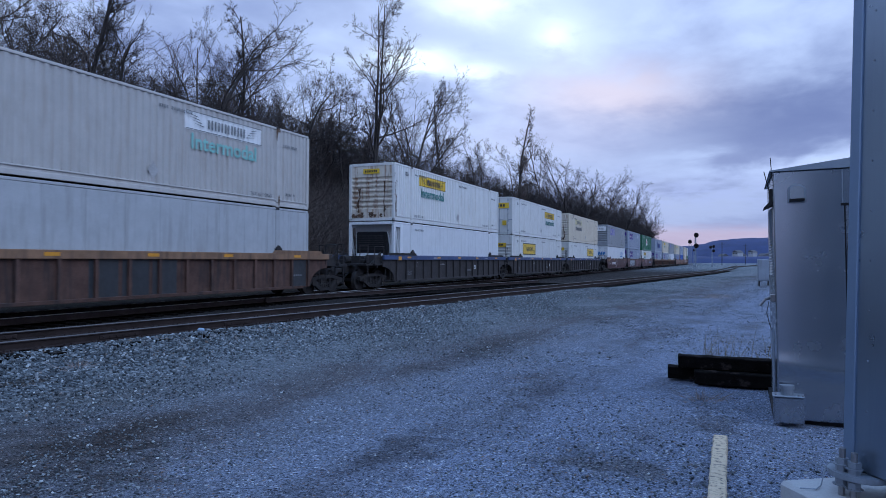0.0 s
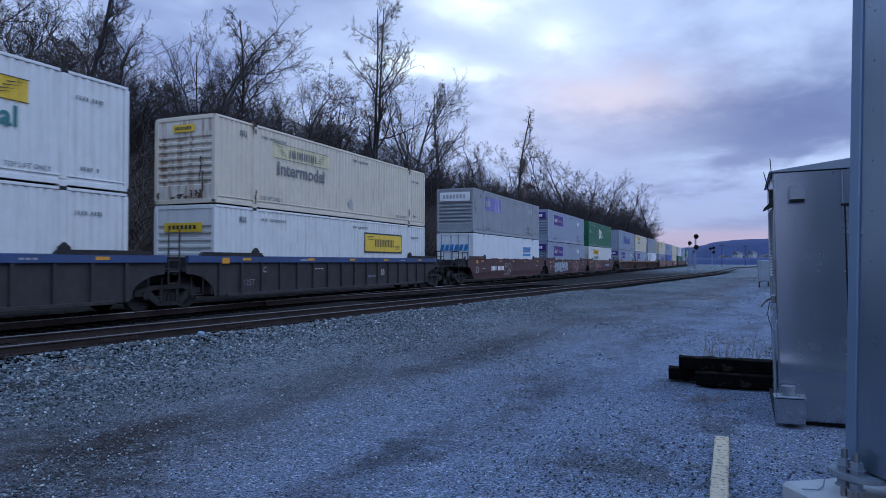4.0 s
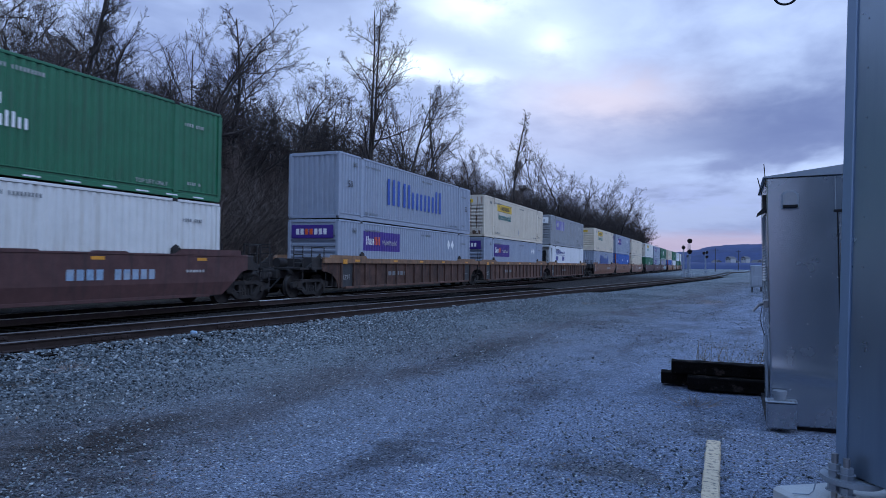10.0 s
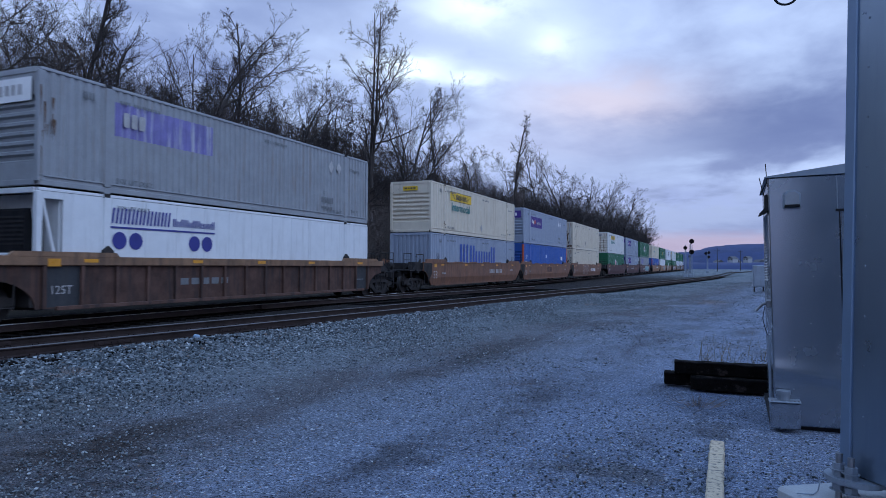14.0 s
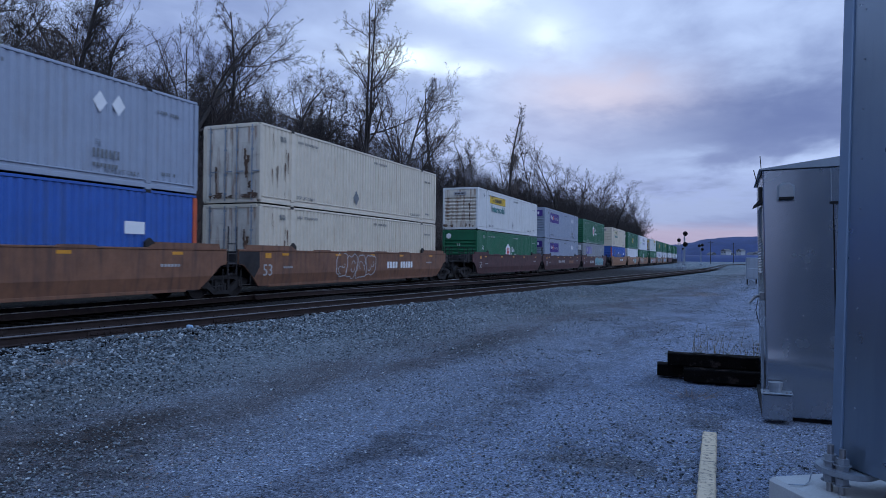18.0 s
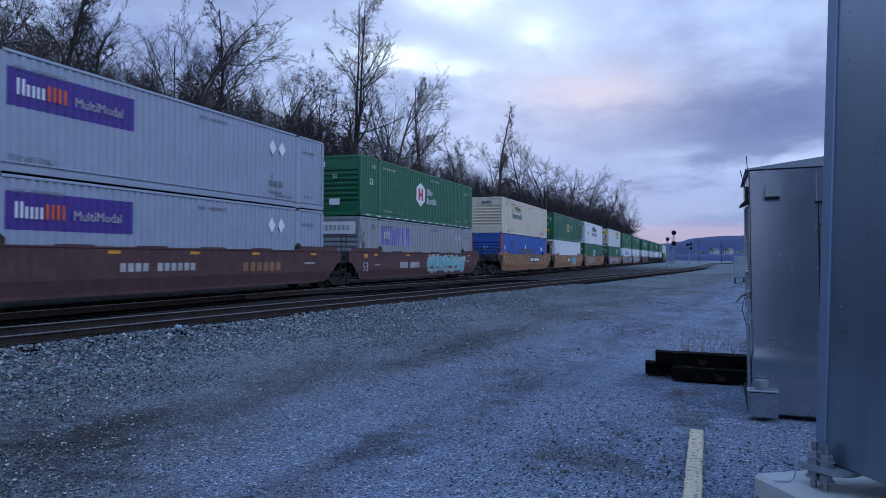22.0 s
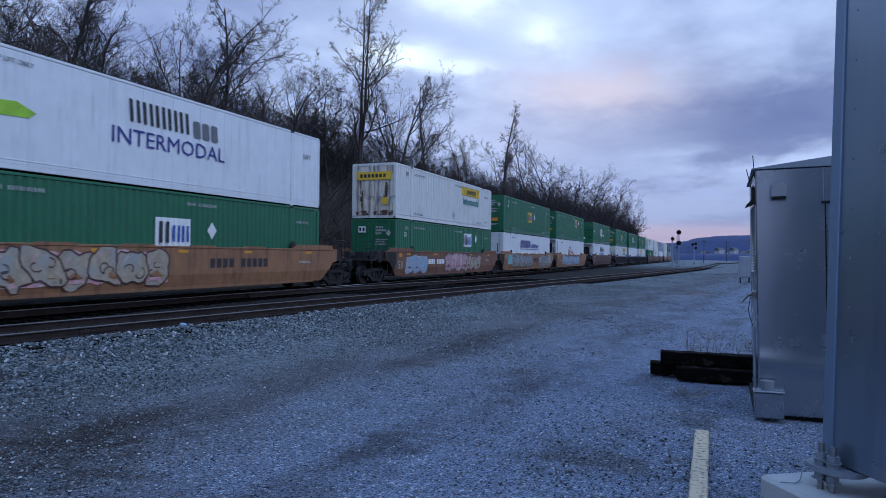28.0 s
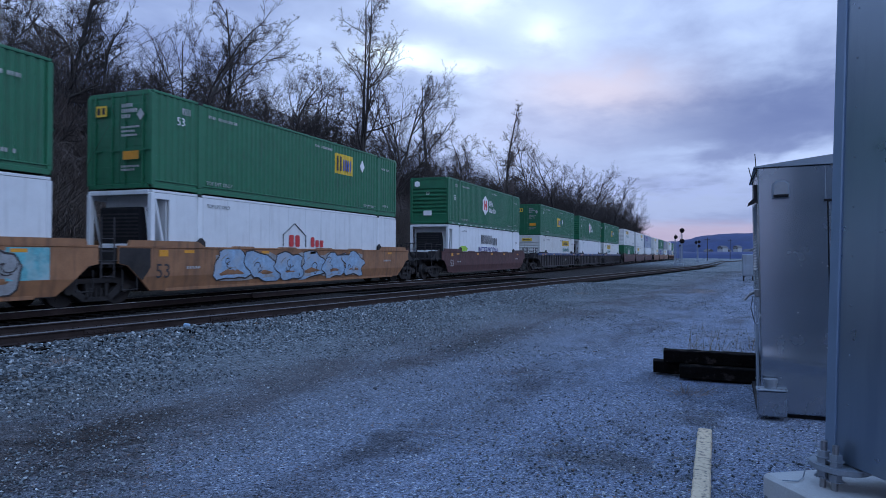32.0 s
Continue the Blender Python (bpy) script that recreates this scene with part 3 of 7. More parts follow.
def mesh_thing(name, bm, material, label, category="", group="", kind="", at=None):
    ob = new(name, mesh_of(name, bm, material))
    if at is not None:
        ob.matrix_basis = at
    return tagged(ob, label, category, group, kind)


TEXTS = {}


def lettering(words, size, material, side, at, squeeze=1.0, thick=0.0):
    """A flat mesh of readable words. side 'x': read from the +x side, along +y; 'y': read from the -y side, along +x."""
    key = (words, size, material.name, side, squeeze)
    if key not in TEXTS:
        cu = bpy.data.curves.new("lettering", "FONT")
        cu.body, cu.size, cu.offset, cu.extrude = words, size, thick, 0.002
        cu.resolution_u = 2
        ob = bpy.data.objects.new("lettering", cu)
        scene.collection.objects.link(ob)
        me = bpy.data.meshes.new_from_object(ob)
        bpy.data.objects.remove(ob)
        bpy.data.curves.remove(cu)
        turn = Matrix(((0, 0, 1, 0), (squeeze, 0, 0, 0), (0, 1, 0, 0), (0, 0, 0, 1))) if side == "x" else \
            Matrix(((squeeze, 0, 0, 0), (0, 0, -1, 0), (0, 1, 0, 0), (0, 0, 0, 1)))
        me.transform(turn)
        me.materials.clear()
        me.materials.append(material)
        TEXTS[key] = me
    return TEXTS[key], Matrix.Translation(at)

# ---------------------------------------------------------------- containers and well cars
LENGTH, HALF, TALL = 16.154, 1.295, 2.896
MID = LENGTH / 2
POST = 1.98          # lifting posts stand this far from both ends


def Y(q):
    """Metres from a container's leading end, as a place on its own axis."""
    return q - MID


def ribbed(bm, lo, hi, across0, across1, out, axis, pitch=0.25, deep=0.045):
    """A corrugated sheet. axis 'x': faces +-x (sign of out), ribs upright; 'y': faces -y, ribs lying."""
    count = max(2, round((hi - lo) / pitch))
    step = (hi - lo) / count
    s = 1 if out > 0 else -1
    prof = []
    for i in range(count):
        a = lo + i * step
        prof += [(a, out), (a + step * 0.36, out), (a + step * 0.54, out - s * deep), (a + step * 0.82, out - s * deep)]
    prof.append((hi, out))
    rows = []
    for c in (across0, across1):
        rows.append([bm.verts.new((w, u, c) if axis == "x" else (c, w, u)) for u, w in prof])
    for i in range(len(prof) - 1):
        bm.faces.new((rows[0][i], rows[0][i + 1], rows[1][i + 1], rows[1][i]))
    bmesh.ops.recalc_face_normals(bm, faces=bm.faces[:])
    if (bm.faces[0].normal.x if axis == "x" else bm.faces[0].normal.y) * s < 0:
        bmesh.ops.reverse_faces(bm, faces=bm.faces[:])
    return bm


def seams(bm, lo, hi, z0, z1, out, count=13):
    """A smooth side in one sheet with shallow seams."""
    s = 1 if out > 0 else -1
    step = (hi - lo) / count
    prof = [(lo, out)]
    for i in range(1, count):
        a = lo + i * step
        prof += [(a - 0.012, out), (a - 0.006, out - s * 0.008), (a + 0.006, out - s * 0.008), (a + 0.012, out)]
    prof.append((hi, out))
    rows = [[bm.verts.new((w, u, z)) for u, w in prof] for z in (z0, z1)]
    for i in range(len(prof) - 1):
        f = bm.faces.new((rows[0][i], rows[0][i + 1], rows[1][i + 1], rows[1][i]))
        f.normal_update()
        if f.normal.x * s < 0:
            f.normal_flip()
    return bm


def end_sheet(y, s, steps, half=1.2):
    """An end wall in one sheet; steps of (height, how far it stands out)."""
    bm = bmesh.new()
    rows = [[bm.verts.new((x, y + s * d, z)) for z, d in steps] for x in (-half, half)]
    for i in range(len(steps) - 1):
        f = bm.faces.new((rows[0][i], rows[0][i + 1], rows[1][i + 1], rows[1][i]))
        f.normal_update()
        if f.normal.y * s < 0:
            f.normal_flip()
    return bm


def end_doors(th, paint, y, s):
    """Two door leaves with locking bars at the end y, facing s."""
    for x0, x1 in ((-1.19, -0.01), (0.01, 1.19)):
        bm = bmesh.new()
        box(bm, x0, x1, y - 0.03, y + 0.03, 0.16, 2.76, 0.01)
        for z0 in (0.34, 0.80, 1.26, 1.72, 2.18):
            box(bm, x0 + 0.07, x1 - 0.07, y + s * 0.026 - 0.008, y + s * 0.026 + 0.008, z0, z0 + 0.34, 0.006)
        leaf = part("door", bm, paint, th)
        for x in (x0 + 0.25, x1 - 0.25):
            bm = bmesh.new()
            tube(bm, (x, y + s * 0.07, 0.08), (x, y + s * 0.07, 2.82), 0.022, sides=6)
            for z in (0.3, 1.0, 1.9, 2.6):
                box(bm, x - 0.05, x + 0.05, y + s * 0.055 - 0.02, y + s * 0.055 + 0.02, z, z + 0.07)
            box(bm, x, x + 0.32, y + s * 0.09 - 0.015, y + s * 0.09 + 0.015, 1.12, 1.16)
            part("locking_bar", bm, paint if paint == M["green"] else M["galv_dull"], leaf)


def end_ribs(th, paint, y, s):
    steps = [(0.14, 0.0)]
    for z0 in (0.60, 0.84, 1.08, 1.32, 1.56, 1.80, 2.04):
        steps += [(z0, 0.0), (z0 + 0.04, -0.07), (z0 + 0.12, -0.07), (z0 + 0.17, 0.0)]
    part("end_panel", end_sheet(y + s * 0.03, s, steps + [(2.78, 0.0)]), paint, th)


def end_corrugated(th, paint, y, s):
    bm = bmesh.new()
    prof = [(-1.2, 0.0)]
    for i in range(9):
        x = -1.05 + i * 0.2625
        prof += [(x - 0.07, 0.0), (x - 0.04, -0.05), (x + 0.04, -0.05), (x + 0.07, 0.0)]
    prof.append((1.2, 0.0))
    rows = [[bm.verts.new((x, y + s * (0.03 + d), z)) for x, d in prof] for z in (0.14, 2.78)]
    for i in range(len(prof) - 1):
        f = bm.faces.new((rows[0][i], rows[0][i + 1], rows[1][i + 1], rows[1][i]))
        f.normal_update()
        if f.normal.y * s < 0:
            f.normal_flip()
    part("end_panel", bm, paint, th)


def end_cooler(th, paint, y, s):
    """Open frame with a cooling unit recessed in it."""
    bm = bmesh.new()
    box(bm, -1.2, 1.2, y - s * 0.62 - 0.03, y - s * 0.62 + 0.03, 0.1, 2.8)
    part("bulkhead", bm, paint, th)
    bm = bmesh.new()
    box(bm, -0.95, 0.72, min(y - s * 0.58, y - s * 0.1), max(y - s * 0.58, y - s * 0.1), 0.62, 2.40, 0.06)
    unit = part("cooling_unit", bm, M["black"], th, "black cooling unit with a grille")
    for i in range(7):
        bm = bmesh.new()
        z = 1.5 + i * 0.11
        box(bm, -0.85, 0.62, y - s * 0.1 - 0.012, y - s * 0.1 + 0.012, z, z + 0.05)
        part("grille_bar", bm, M["dark"], unit)
    bm = bmesh.new()
    box(bm, -0.9, 0.62, min(y - s * 0.09, y - s * 0.05), max(y - s * 0.09, y - s * 0.05), 0.72, 1.30, 0.02)
    part("lower_cover", bm, M["bright"], unit)
    for a, b in (((0.80, 0.3), (1.15, 2.4)), ((1.15, 0.3), (0.80, 2.4))):
        bm = bmesh.new()
        tube(bm, (a[0], y - s * 0.2, a[1]), (b[0], y - s * 0.2, b[1]), 0.03, sides=6)
        part("brace", bm, paint, th)


def build_container(label, skin, paint, front, rear, trim=None):
    th = thing("shipping_container", label, "container", "containers on the train")
    trim = trim or paint
    for s in (-1, 1):
        bm = bmesh.new()
        if skin == "corrugated":
            ribbed(bm, Y(0.10), Y(LENGTH - 0.10), 0.26, 2.80, s * (HALF - 0.008), "x")
        else:
            seams(bm, Y(0.98 if front == "cooler" else 0.10), Y(LENGTH - 0.10), 0.15, 2.80, s * (HALF - 0.008))
        part("side_panel", bm, paint, th)
        if front == "cooler":
            for q0, q1, z0, z1 in ((0.70, 0.985, 0.14, 2.80), (0.15, 0.705, 0.14, 0.42), (0.15, 0.705, 2.62, 2.80)):
                bm = bmesh.new()
                box(bm, min(s * (HALF - 0.07), s * (HALF - 0.006)), max(s * (HALF - 0.07), s * (HALF - 0.006)), Y(q0), Y(q1), z0, z1, 0.01)
                part("frame_bar", bm, paint, th)
            bm = bmesh.new()
            tube(bm, (s * (HALF - 0.04), Y(0.16), 2.62), (s * (HALF - 0.04), Y(0.72), 0.40), 0.045, sides=6)
            part("brace", bm, paint, th)
        for z0, z1, name in ((0.0, 0.155, "bottom_rail"), (2.795, TALL, "top_rail")):
            bm = bmesh.new()
            box(bm, min(s * (HALF - 0.09), s * HALF), max(s * (HALF - 0.09), s * HALF), Y(0.05), Y(LENGTH - 0.05), z0 + 0.012, z1 - 0.012, 0.008)
            if z0 == 0:
                box(bm, min(s * (HALF - 0.09), s * (HALF - 0.035)), max(s * (HALF - 0.09), s * (HALF - 0.035)), Y(0.05), Y(LENGTH - 0.05), 0.143, 0.225)
                box(bm, min(s * (HALF - 0.09), s * HALF), max(s * (HALF - 0.09), s * HALF), Y(0.05), Y(LENGTH - 0.05), 0.225, 0.262, 0.006)
            part(name, bm, trim, th)
        for q in (POST, LENGTH - POST):
            bm = bmesh.new()
            box(bm, min(s * (HALF - 0.05), s * (HALF + 0.016)), max(s * (HALF - 0.05), s * (HALF + 0.016)), Y(q - 0.10), Y(q + 0.10), 0.15, 2.80, 0.006)
            part("lifting_post", bm, trim, th)
            for z0 in (0.0, TALL - 0.118):
                bm = bmesh.new()
                box(bm, min(s * (HALF - 0.17), s * (HALF + 0.006)), max(s * (HALF - 0.17), s * (HALF + 0.006)), Y(q - 0.11), Y(q + 0.11), z0 - (0.0 if z0 else 0.030), z0 + 0.118, 0.01)
                part("corner_casting", bm, M["dark"] if z0 else trim, th)
        for q in (0.0, LENGTH - 0.16):
            bm = bmesh.new()
            box(bm, min(s * (HALF - 0.15), s * HALF), max(s * (HALF - 0.15), s * HALF), Y(q), Y(q + 0.16), 0.1, 2.80, 0.015)
            part("corner_post", bm, trim, th)
    bm = bmesh.new()
    box(bm, -HALF + 0.02, HALF - 0.02, Y(0.06), Y(LENGTH - 0.06), 2.85, 2.885)
    for i in range(26):
        box(bm, -1.15, 1.15, Y(0.3 + i * 0.6), Y(0.42 + i * 0.6), 2.885, 2.90)
    part("roof", bm, paint, th)
    bm = bmesh.new()
    box(bm, -HALF + 0.02, HALF - 0.02, Y(0.06), Y(LENGTH - 0.06), 0.05, 0.13)
    part("floor_frame", bm, M["dark"], th)
    for q, s, kind in ((0.06, -1, front), (LENGTH - 0.06, 1, rear)):
        {"ribs": end_ribs, "doors": end_doors, "cooler": end_cooler, "plain": end_corrugated}[kind](th, paint, Y(q), s)
        for z0, z1 in ((0.0, 0.16), (2.74, TALL)):
            bm = bmesh.new()
            yy = Y(q)
            box(bm, -HALF + 0.15, HALF - 0.15, yy - 0.055, yy + 0.055, z0 + 0.01, z1 - 0.008, 0.008)
            part("end_sill", bm, trim, th)
    return th


STOCK = {}


def container(label, skin, paint, front="ribs", rear="doors", trim=None):
    key = (skin, paint, front, rear, trim)
    if key in STOCK:
        th = copy_thing(STOCK[key], Matrix())
        th["label"] = label
        for o in [c for c in th.children_recursive if c.get("mark")]:
            bpy.data.objects.remove(o)
        for o in th.children:
            if o.get("clean_mesh"):
                o.data = bpy.data.meshes[o["clean_mesh"]]
                del o["clean_mesh"]
        return th
    th = build_container(label, skin, M[paint], front, rear, M[trim] if trim else None)
    STOCK[key] = th
    return th


FACE = HALF + 0.004


def mark(name, bm, material, th, label=""):
    ob = part(name, bm, M[material], th, label)
    ob["mark"] = 1
    if name in ("graffiti_outline", "graffiti_fill", "graffiti_shine", "graffiti_cloud", "marking", "stencil", "plate_marking", "logo_block", "reflective_tape", "emblem_marking", "rust_stain"):
        ob["kind"] = "stuff"
    return ob


def slab(q0, q1, z0, z1, off=0.0, thick=0.004):
    bm = bmesh.new()
    return box(bm, FACE + off, FACE + off + thick, Y(q0), Y(q1), z0, z1)


def words(th, text, size, material, q, z, squeeze=1.0, off=0.012, thick=0.0, name="lettering"):
    me, m = lettering(text, size, M[material], "x", (FACE + off, Y(q), z), squeeze, thick)
    ob = part(name, me, None, th)
    ob.matrix_basis = m
    ob["mark"] = 1
    return ob


def end_words(th, text, size, material, x, z, squeeze=1.0):
    me, m = lettering(text, size, M[material], "y", (x, Y(-0.045), z), squeeze)
    ob = part("lettering", me, None, th)
    ob.matrix_basis = m
    ob["mark"] = 1


def blocks(th, material, q0, q1, z0, z1, count, slant=0.0, off=0.009, seed=1, caps=True, name="logo_block", bars=1):
    """A row of plain blocks of a logo's size and colour."""
    rnd = random.Random(seed)
    w = (q1 - q0) / count
    bm = bmesh.new()
    for i in range(count):
        a, b = q0 + i * w + 0.05 * w, q0 + (i + 1) * w - 0.17 * w
        top = z1 if caps or i == 0 or rnd.random() < 0.25 else z0 + (z1 - z0) * 0.72
        wide = (b - a) / (2 * bars - 1)
        for c in [a + 2 * wide * k for k in range(bars)]:
            d = c + wide
            r = min(0.16 * (d - c), 0.12 * (top - z0))
            sh = [(c + r, z0), (d - r, z0), (d, z0 + r), (d, top - r), (d - r, top), (c + r, top), (c, top - r), (c, z0 + r)]
            bm.faces.new([bm.verts.new((FACE + off, Y(u + slant * (v - z0)), v)) for u, v in sh])
    bmesh.ops.recalc_face_normals(bm, faces=bm.faces[:])
    for f in bm.faces:
        if f.normal.x < 0:
            f.normal_flip()
    return mark(name, bm, material, th)


def ribbon(th, q0, q1, z0, z1, material, name="decal", label="", deep=0.045):
    """A decal that lies on the ribbed side and follows it."""
    bm = bmesh.new()
    count = round((LENGTH - 0.2) / 0.25)
    pitch = (LENGTH - 0.2) / count
    prof = []
    for i in range(count):
        a = 0.1 + i * pitch
        prof += [(a, 0.0), (a + pitch * 0.36, 0.0), (a + pitch * 0.54, -deep), (a + pitch * 0.82, -deep)]
    prof = [(q, d) for q, d in prof if q0 <= q <= q1]
    prof = [(q0, prof[0][1])] + prof + [(q1, prof[-1][1])]
    rows = [[bm.verts.new((HALF - 0.008 + d + 0.004, Y(q), z)) for q, d in prof] for z in (z0, z1)]
    for i in range(len(prof) - 1):
        f = bm.faces.new((rows[0][i], rows[0][i + 1], rows[1][i + 1], rows[1][i]))
        f.normal_update()
        if f.normal.x < 0:
            f.normal_flip()
    return mark(name, bm, material, th, label)


# signs ------------------------------------------------------------
def haulier_sign(th, q, z, plate="yellow", ink="teal_ink", bar="ink", word="Intermodal"):
    """A yellow plate with a row of black blocks, and a word under it."""
    if plate:
        ribbon(th, q, q + 3.65, z + 0.56, z + 1.13, plate, "sign_plate", "yellow sign plate with a row of black shapes")
    blocks(th, bar, q + 0.95, q + 2.78, z + 0.68, z + 0.98, 6, seed=3, bars=2)
    bm = bmesh.new()
    for z0 in (z + 0.565, z + 1.105):
        box(bm, FACE + 0.001, FACE + 0.005, Y(q + 0.03), Y(q + 3.62), z0, z0 + 0.02)
    for a, e in ((q + 0.10, 1), (q + 3.50, -1)):
        for k in range(4):
            prism(bm, [(Y(a + e * 0.09 * k), z + 1.04 - 0.09 * k), (Y(a + e * (0.09 * k + 0.42)), z + 1.0 - 0.09 * k), (Y(a + e * (0.09 * k + 0.42)), z + 0.97 - 0.09 * k)], "x", FACE + 0.001, FACE + 0.005)
    mark("sign_wing", bm, bar, th)
    words(th, word, 0.68, ink, q + 0.22, z - 0.02, 1.04, thick=0.012)


def framed_sign(th, q, z):
    mark("sign_border", slab(q - 0.05, q + 3.7, z, z + 0.92), "ink", th)
    mark("sign_plate", slab(q + 0.02, q + 3.63, z + 0.07, z + 0.85, 0.004), "yellow", th, "yellow sign plate in a black border")
    blocks(th, "ink", q + 0.90, q + 2.85, z + 0.28, z + 0.64, 6, off=0.012, seed=3, bars=2)
    bm = bmesh.new()
    for k in range(3):
        for a, b, y0 in ((0.18, 0.80, 0.74 - 0.07 * k), (2.9, 3.45, 0.34 - 0.07 * k)):
            box(bm, FACE + 0.010, FACE + 0.013, Y(q + a + 0.06 * k), Y(q + b), z + y0, z + y0 + 0.022)
    mark("sign_wing", bm, "ink", th)


def parcel_sign(th, q, z, faded=False):
    """A purple decal with white and orange blocks and a thin line of type."""
    if faded:
        ribbon(th, q, q + 3.75, z, z + 0.92, "faded_purple", label="sun-faded purple decal on the ribs")
        blocks(th, "pale_ink", q + 0.25, q + 1.05, z + 0.28, z + 0.68, 3, seed=5)
        return
    ribbon(th, q, q + 3.75, z, z + 0.92, "purple", "decal", "purple decal with white and orange shapes")
    blocks(th, "white_ink", q + 0.22, q + 1.00, z + 0.28, z + 0.68, 3, seed=5, caps=False, bars=2)
    blocks(th, "orange", q + 1.02, q + 1.62, z + 0.28, z + 0.66, 2, seed=6, bars=2)
    words(th, "MultiModal", 0.36, "pale_ink", q + 1.80, z + 0.30, 0.95)


def hexagon(th, q, z, half=0.68):
    bm = bmesh.new()
    prism(bm, [(Y(q + 0.70 + 0.70 * math.sin(math.radians(60 * i))), z + half + half * math.cos(math.radians(60 * i))) for i in range(6)], "x", FACE, FACE + 0.006)
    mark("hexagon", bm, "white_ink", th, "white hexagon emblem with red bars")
    bm = bmesh.new()
    for a, b, c, d in ((0.38, 0.60, -0.34, 0.34), (0.80, 1.02, -0.34, 0.34), (0.60, 0.80, -0.08, 0.10)):
        box(bm, FACE + 0.009, FACE + 0.012, Y(q + a), Y(q + b), z + half + c, z + half + d)
    mark("emblem_marking", bm, "red_ink", th)
    blocks(th, "white_ink", q + 1.56, q + 2.45, z + half + 0.03, z + half + 0.40, 3, seed=8, caps=False, bars=2)
    blocks(th, "white_ink", q + 1.56, q + 3.10, z + half - 0.46, z + half - 0.09, 5, seed=9, caps=False, bars=2)


def square_sign(th, q, z, plate="yellow"):
    ribbon(th, q, q + 1.52, z, z + 0.88, plate, "sign_plate", "square plate with dark and blue shapes")
    blocks(th, "ink", q + 0.12, q + 0.62, z + 0.12, z + 0.76, 1, off=0.009, seed=2, bars=2)
    blocks(th, "blue_ink", q + 0.66, q + 1.42, z + 0.16, z + 0.66, 2, off=0.009, seed=4, bars=2)


def diamond(th, q, z, r=0.22, material="white_ink"):
    bm = bmesh.new()
    prism(bm, [(Y(q), z - r * 1.3), (Y(q + r), z), (Y(q), z + r * 1.3), (Y(q - r), z)], "x", FACE, FACE + 0.005)
    mark("hazard_diamond", bm, material, th)


def small_print(th, ink="grey_ink", top=True):
    words(th, "TOP LIFT ONLY", 0.18, ink, 2.25, 0.30, 1.0)
    words(th, "TOP LIFT ONLY", 0.17, ink, LENGTH - 3.5, 0.30, 1.0)
    bm = bmesh.new()
    rnd = random.Random(7)
    for q, z0, n in ((2.35, 2.46, 15), (LENGTH - 1.65, 2.22, 9), (1.2, 2.46, 4), (1.2, 2.36, 5), (8.6, 2.50, 14), (LENGTH - 1.5, 0.42, 6)):
        for i in range(n):
            if i != 4:
                box(bm, FACE, FACE + 0.004, Y(q + i * 0.095), Y(q + i * 0.095 + rnd.uniform(0.035, 0.06)), z0, z0 + 0.10)
    mark("marking", bm, ink, th)


def end_sign(th, plate, ink, z=2.18, h=0.42, half=0.95, accent=None):
    bm = bmesh.new()
    box(bm, -half, half, Y(-0.03), Y(-0.022), z, z + h)
    mark("end_plate", bm, plate, th)
    bm = bmesh.new()
    for i in range(7):
        x = -half * 0.78 + i * half * 0.22
        box(bm, x, x + half * 0.15, Y(-0.036), Y(-0.031), z + h * 0.28, z + h * 0.72)
    mark("plate_marking", bm, ink, th)
    if accent:
        bm = bmesh.new()
        for i in (2, 3):
            x = -half * 0.78 + i * half * 0.22
            box(bm, x, x + half * 0.15, Y(-0.041), Y(-0.037), z + h * 0.28, z + h * 0.72)
        mark("plate_accent", bm, accent, th)


def end_rust(th, seed=1, heavy=6):
    """A leading end streaked with rust, with a few darker runs."""
    rnd = random.Random(seed)
    for o in th.children:
        if o.name.split(".")[0] in ("end_panel", "door") and o.data.vertices[0].co.y < 0:
            o["clean_mesh"] = o.data.name
            o.data = o.data.copy()
            o.data.materials[0] = M["rusted_white"]
    bm = bmesh.new()

    def smear(x, w, top, low, y):
        """A ragged run that hangs down and narrows."""
        n = 6
        left, right = [], []
        for k in range(n + 1):
            z = top + (low - top) * k / n
            half = w * (1 - 0.55 * k / n) * rnd.uniform(0.5, 1.2) / 2
            c = x + rnd.uniform(-0.2, 0.2) * w
            left.append(bm.verts.new((c - half, y, z))), right.append(bm.verts.new((c + half, y, z)))
        for k in range(n):
            bm.faces.new((left[k], left[k + 1], right[k + 1], right[k]))

    for i in range(heavy):
        x = rnd.choice((-0.68, 0.72, 0.72)) + rnd.gauss(0, 0.05)
        top = rnd.uniform(0.7, 2.1)
        smear(x, rnd.uniform(0.06, 0.17), top, max(0.2, top - rnd.uniform(0.25, 0.7)), Y(-0.030 - 0.0012 * i))
    for i in range(heavy + 4):
        x = rnd.uniform(-1.1, 1.1)
        smear(x, rnd.uniform(0.10, 0.34), rnd.uniform(0.22, 0.44), 0.17, Y(-0.028 - 0.0008 * i))
    mark("rust_stain", bm, "rust_stain", th)


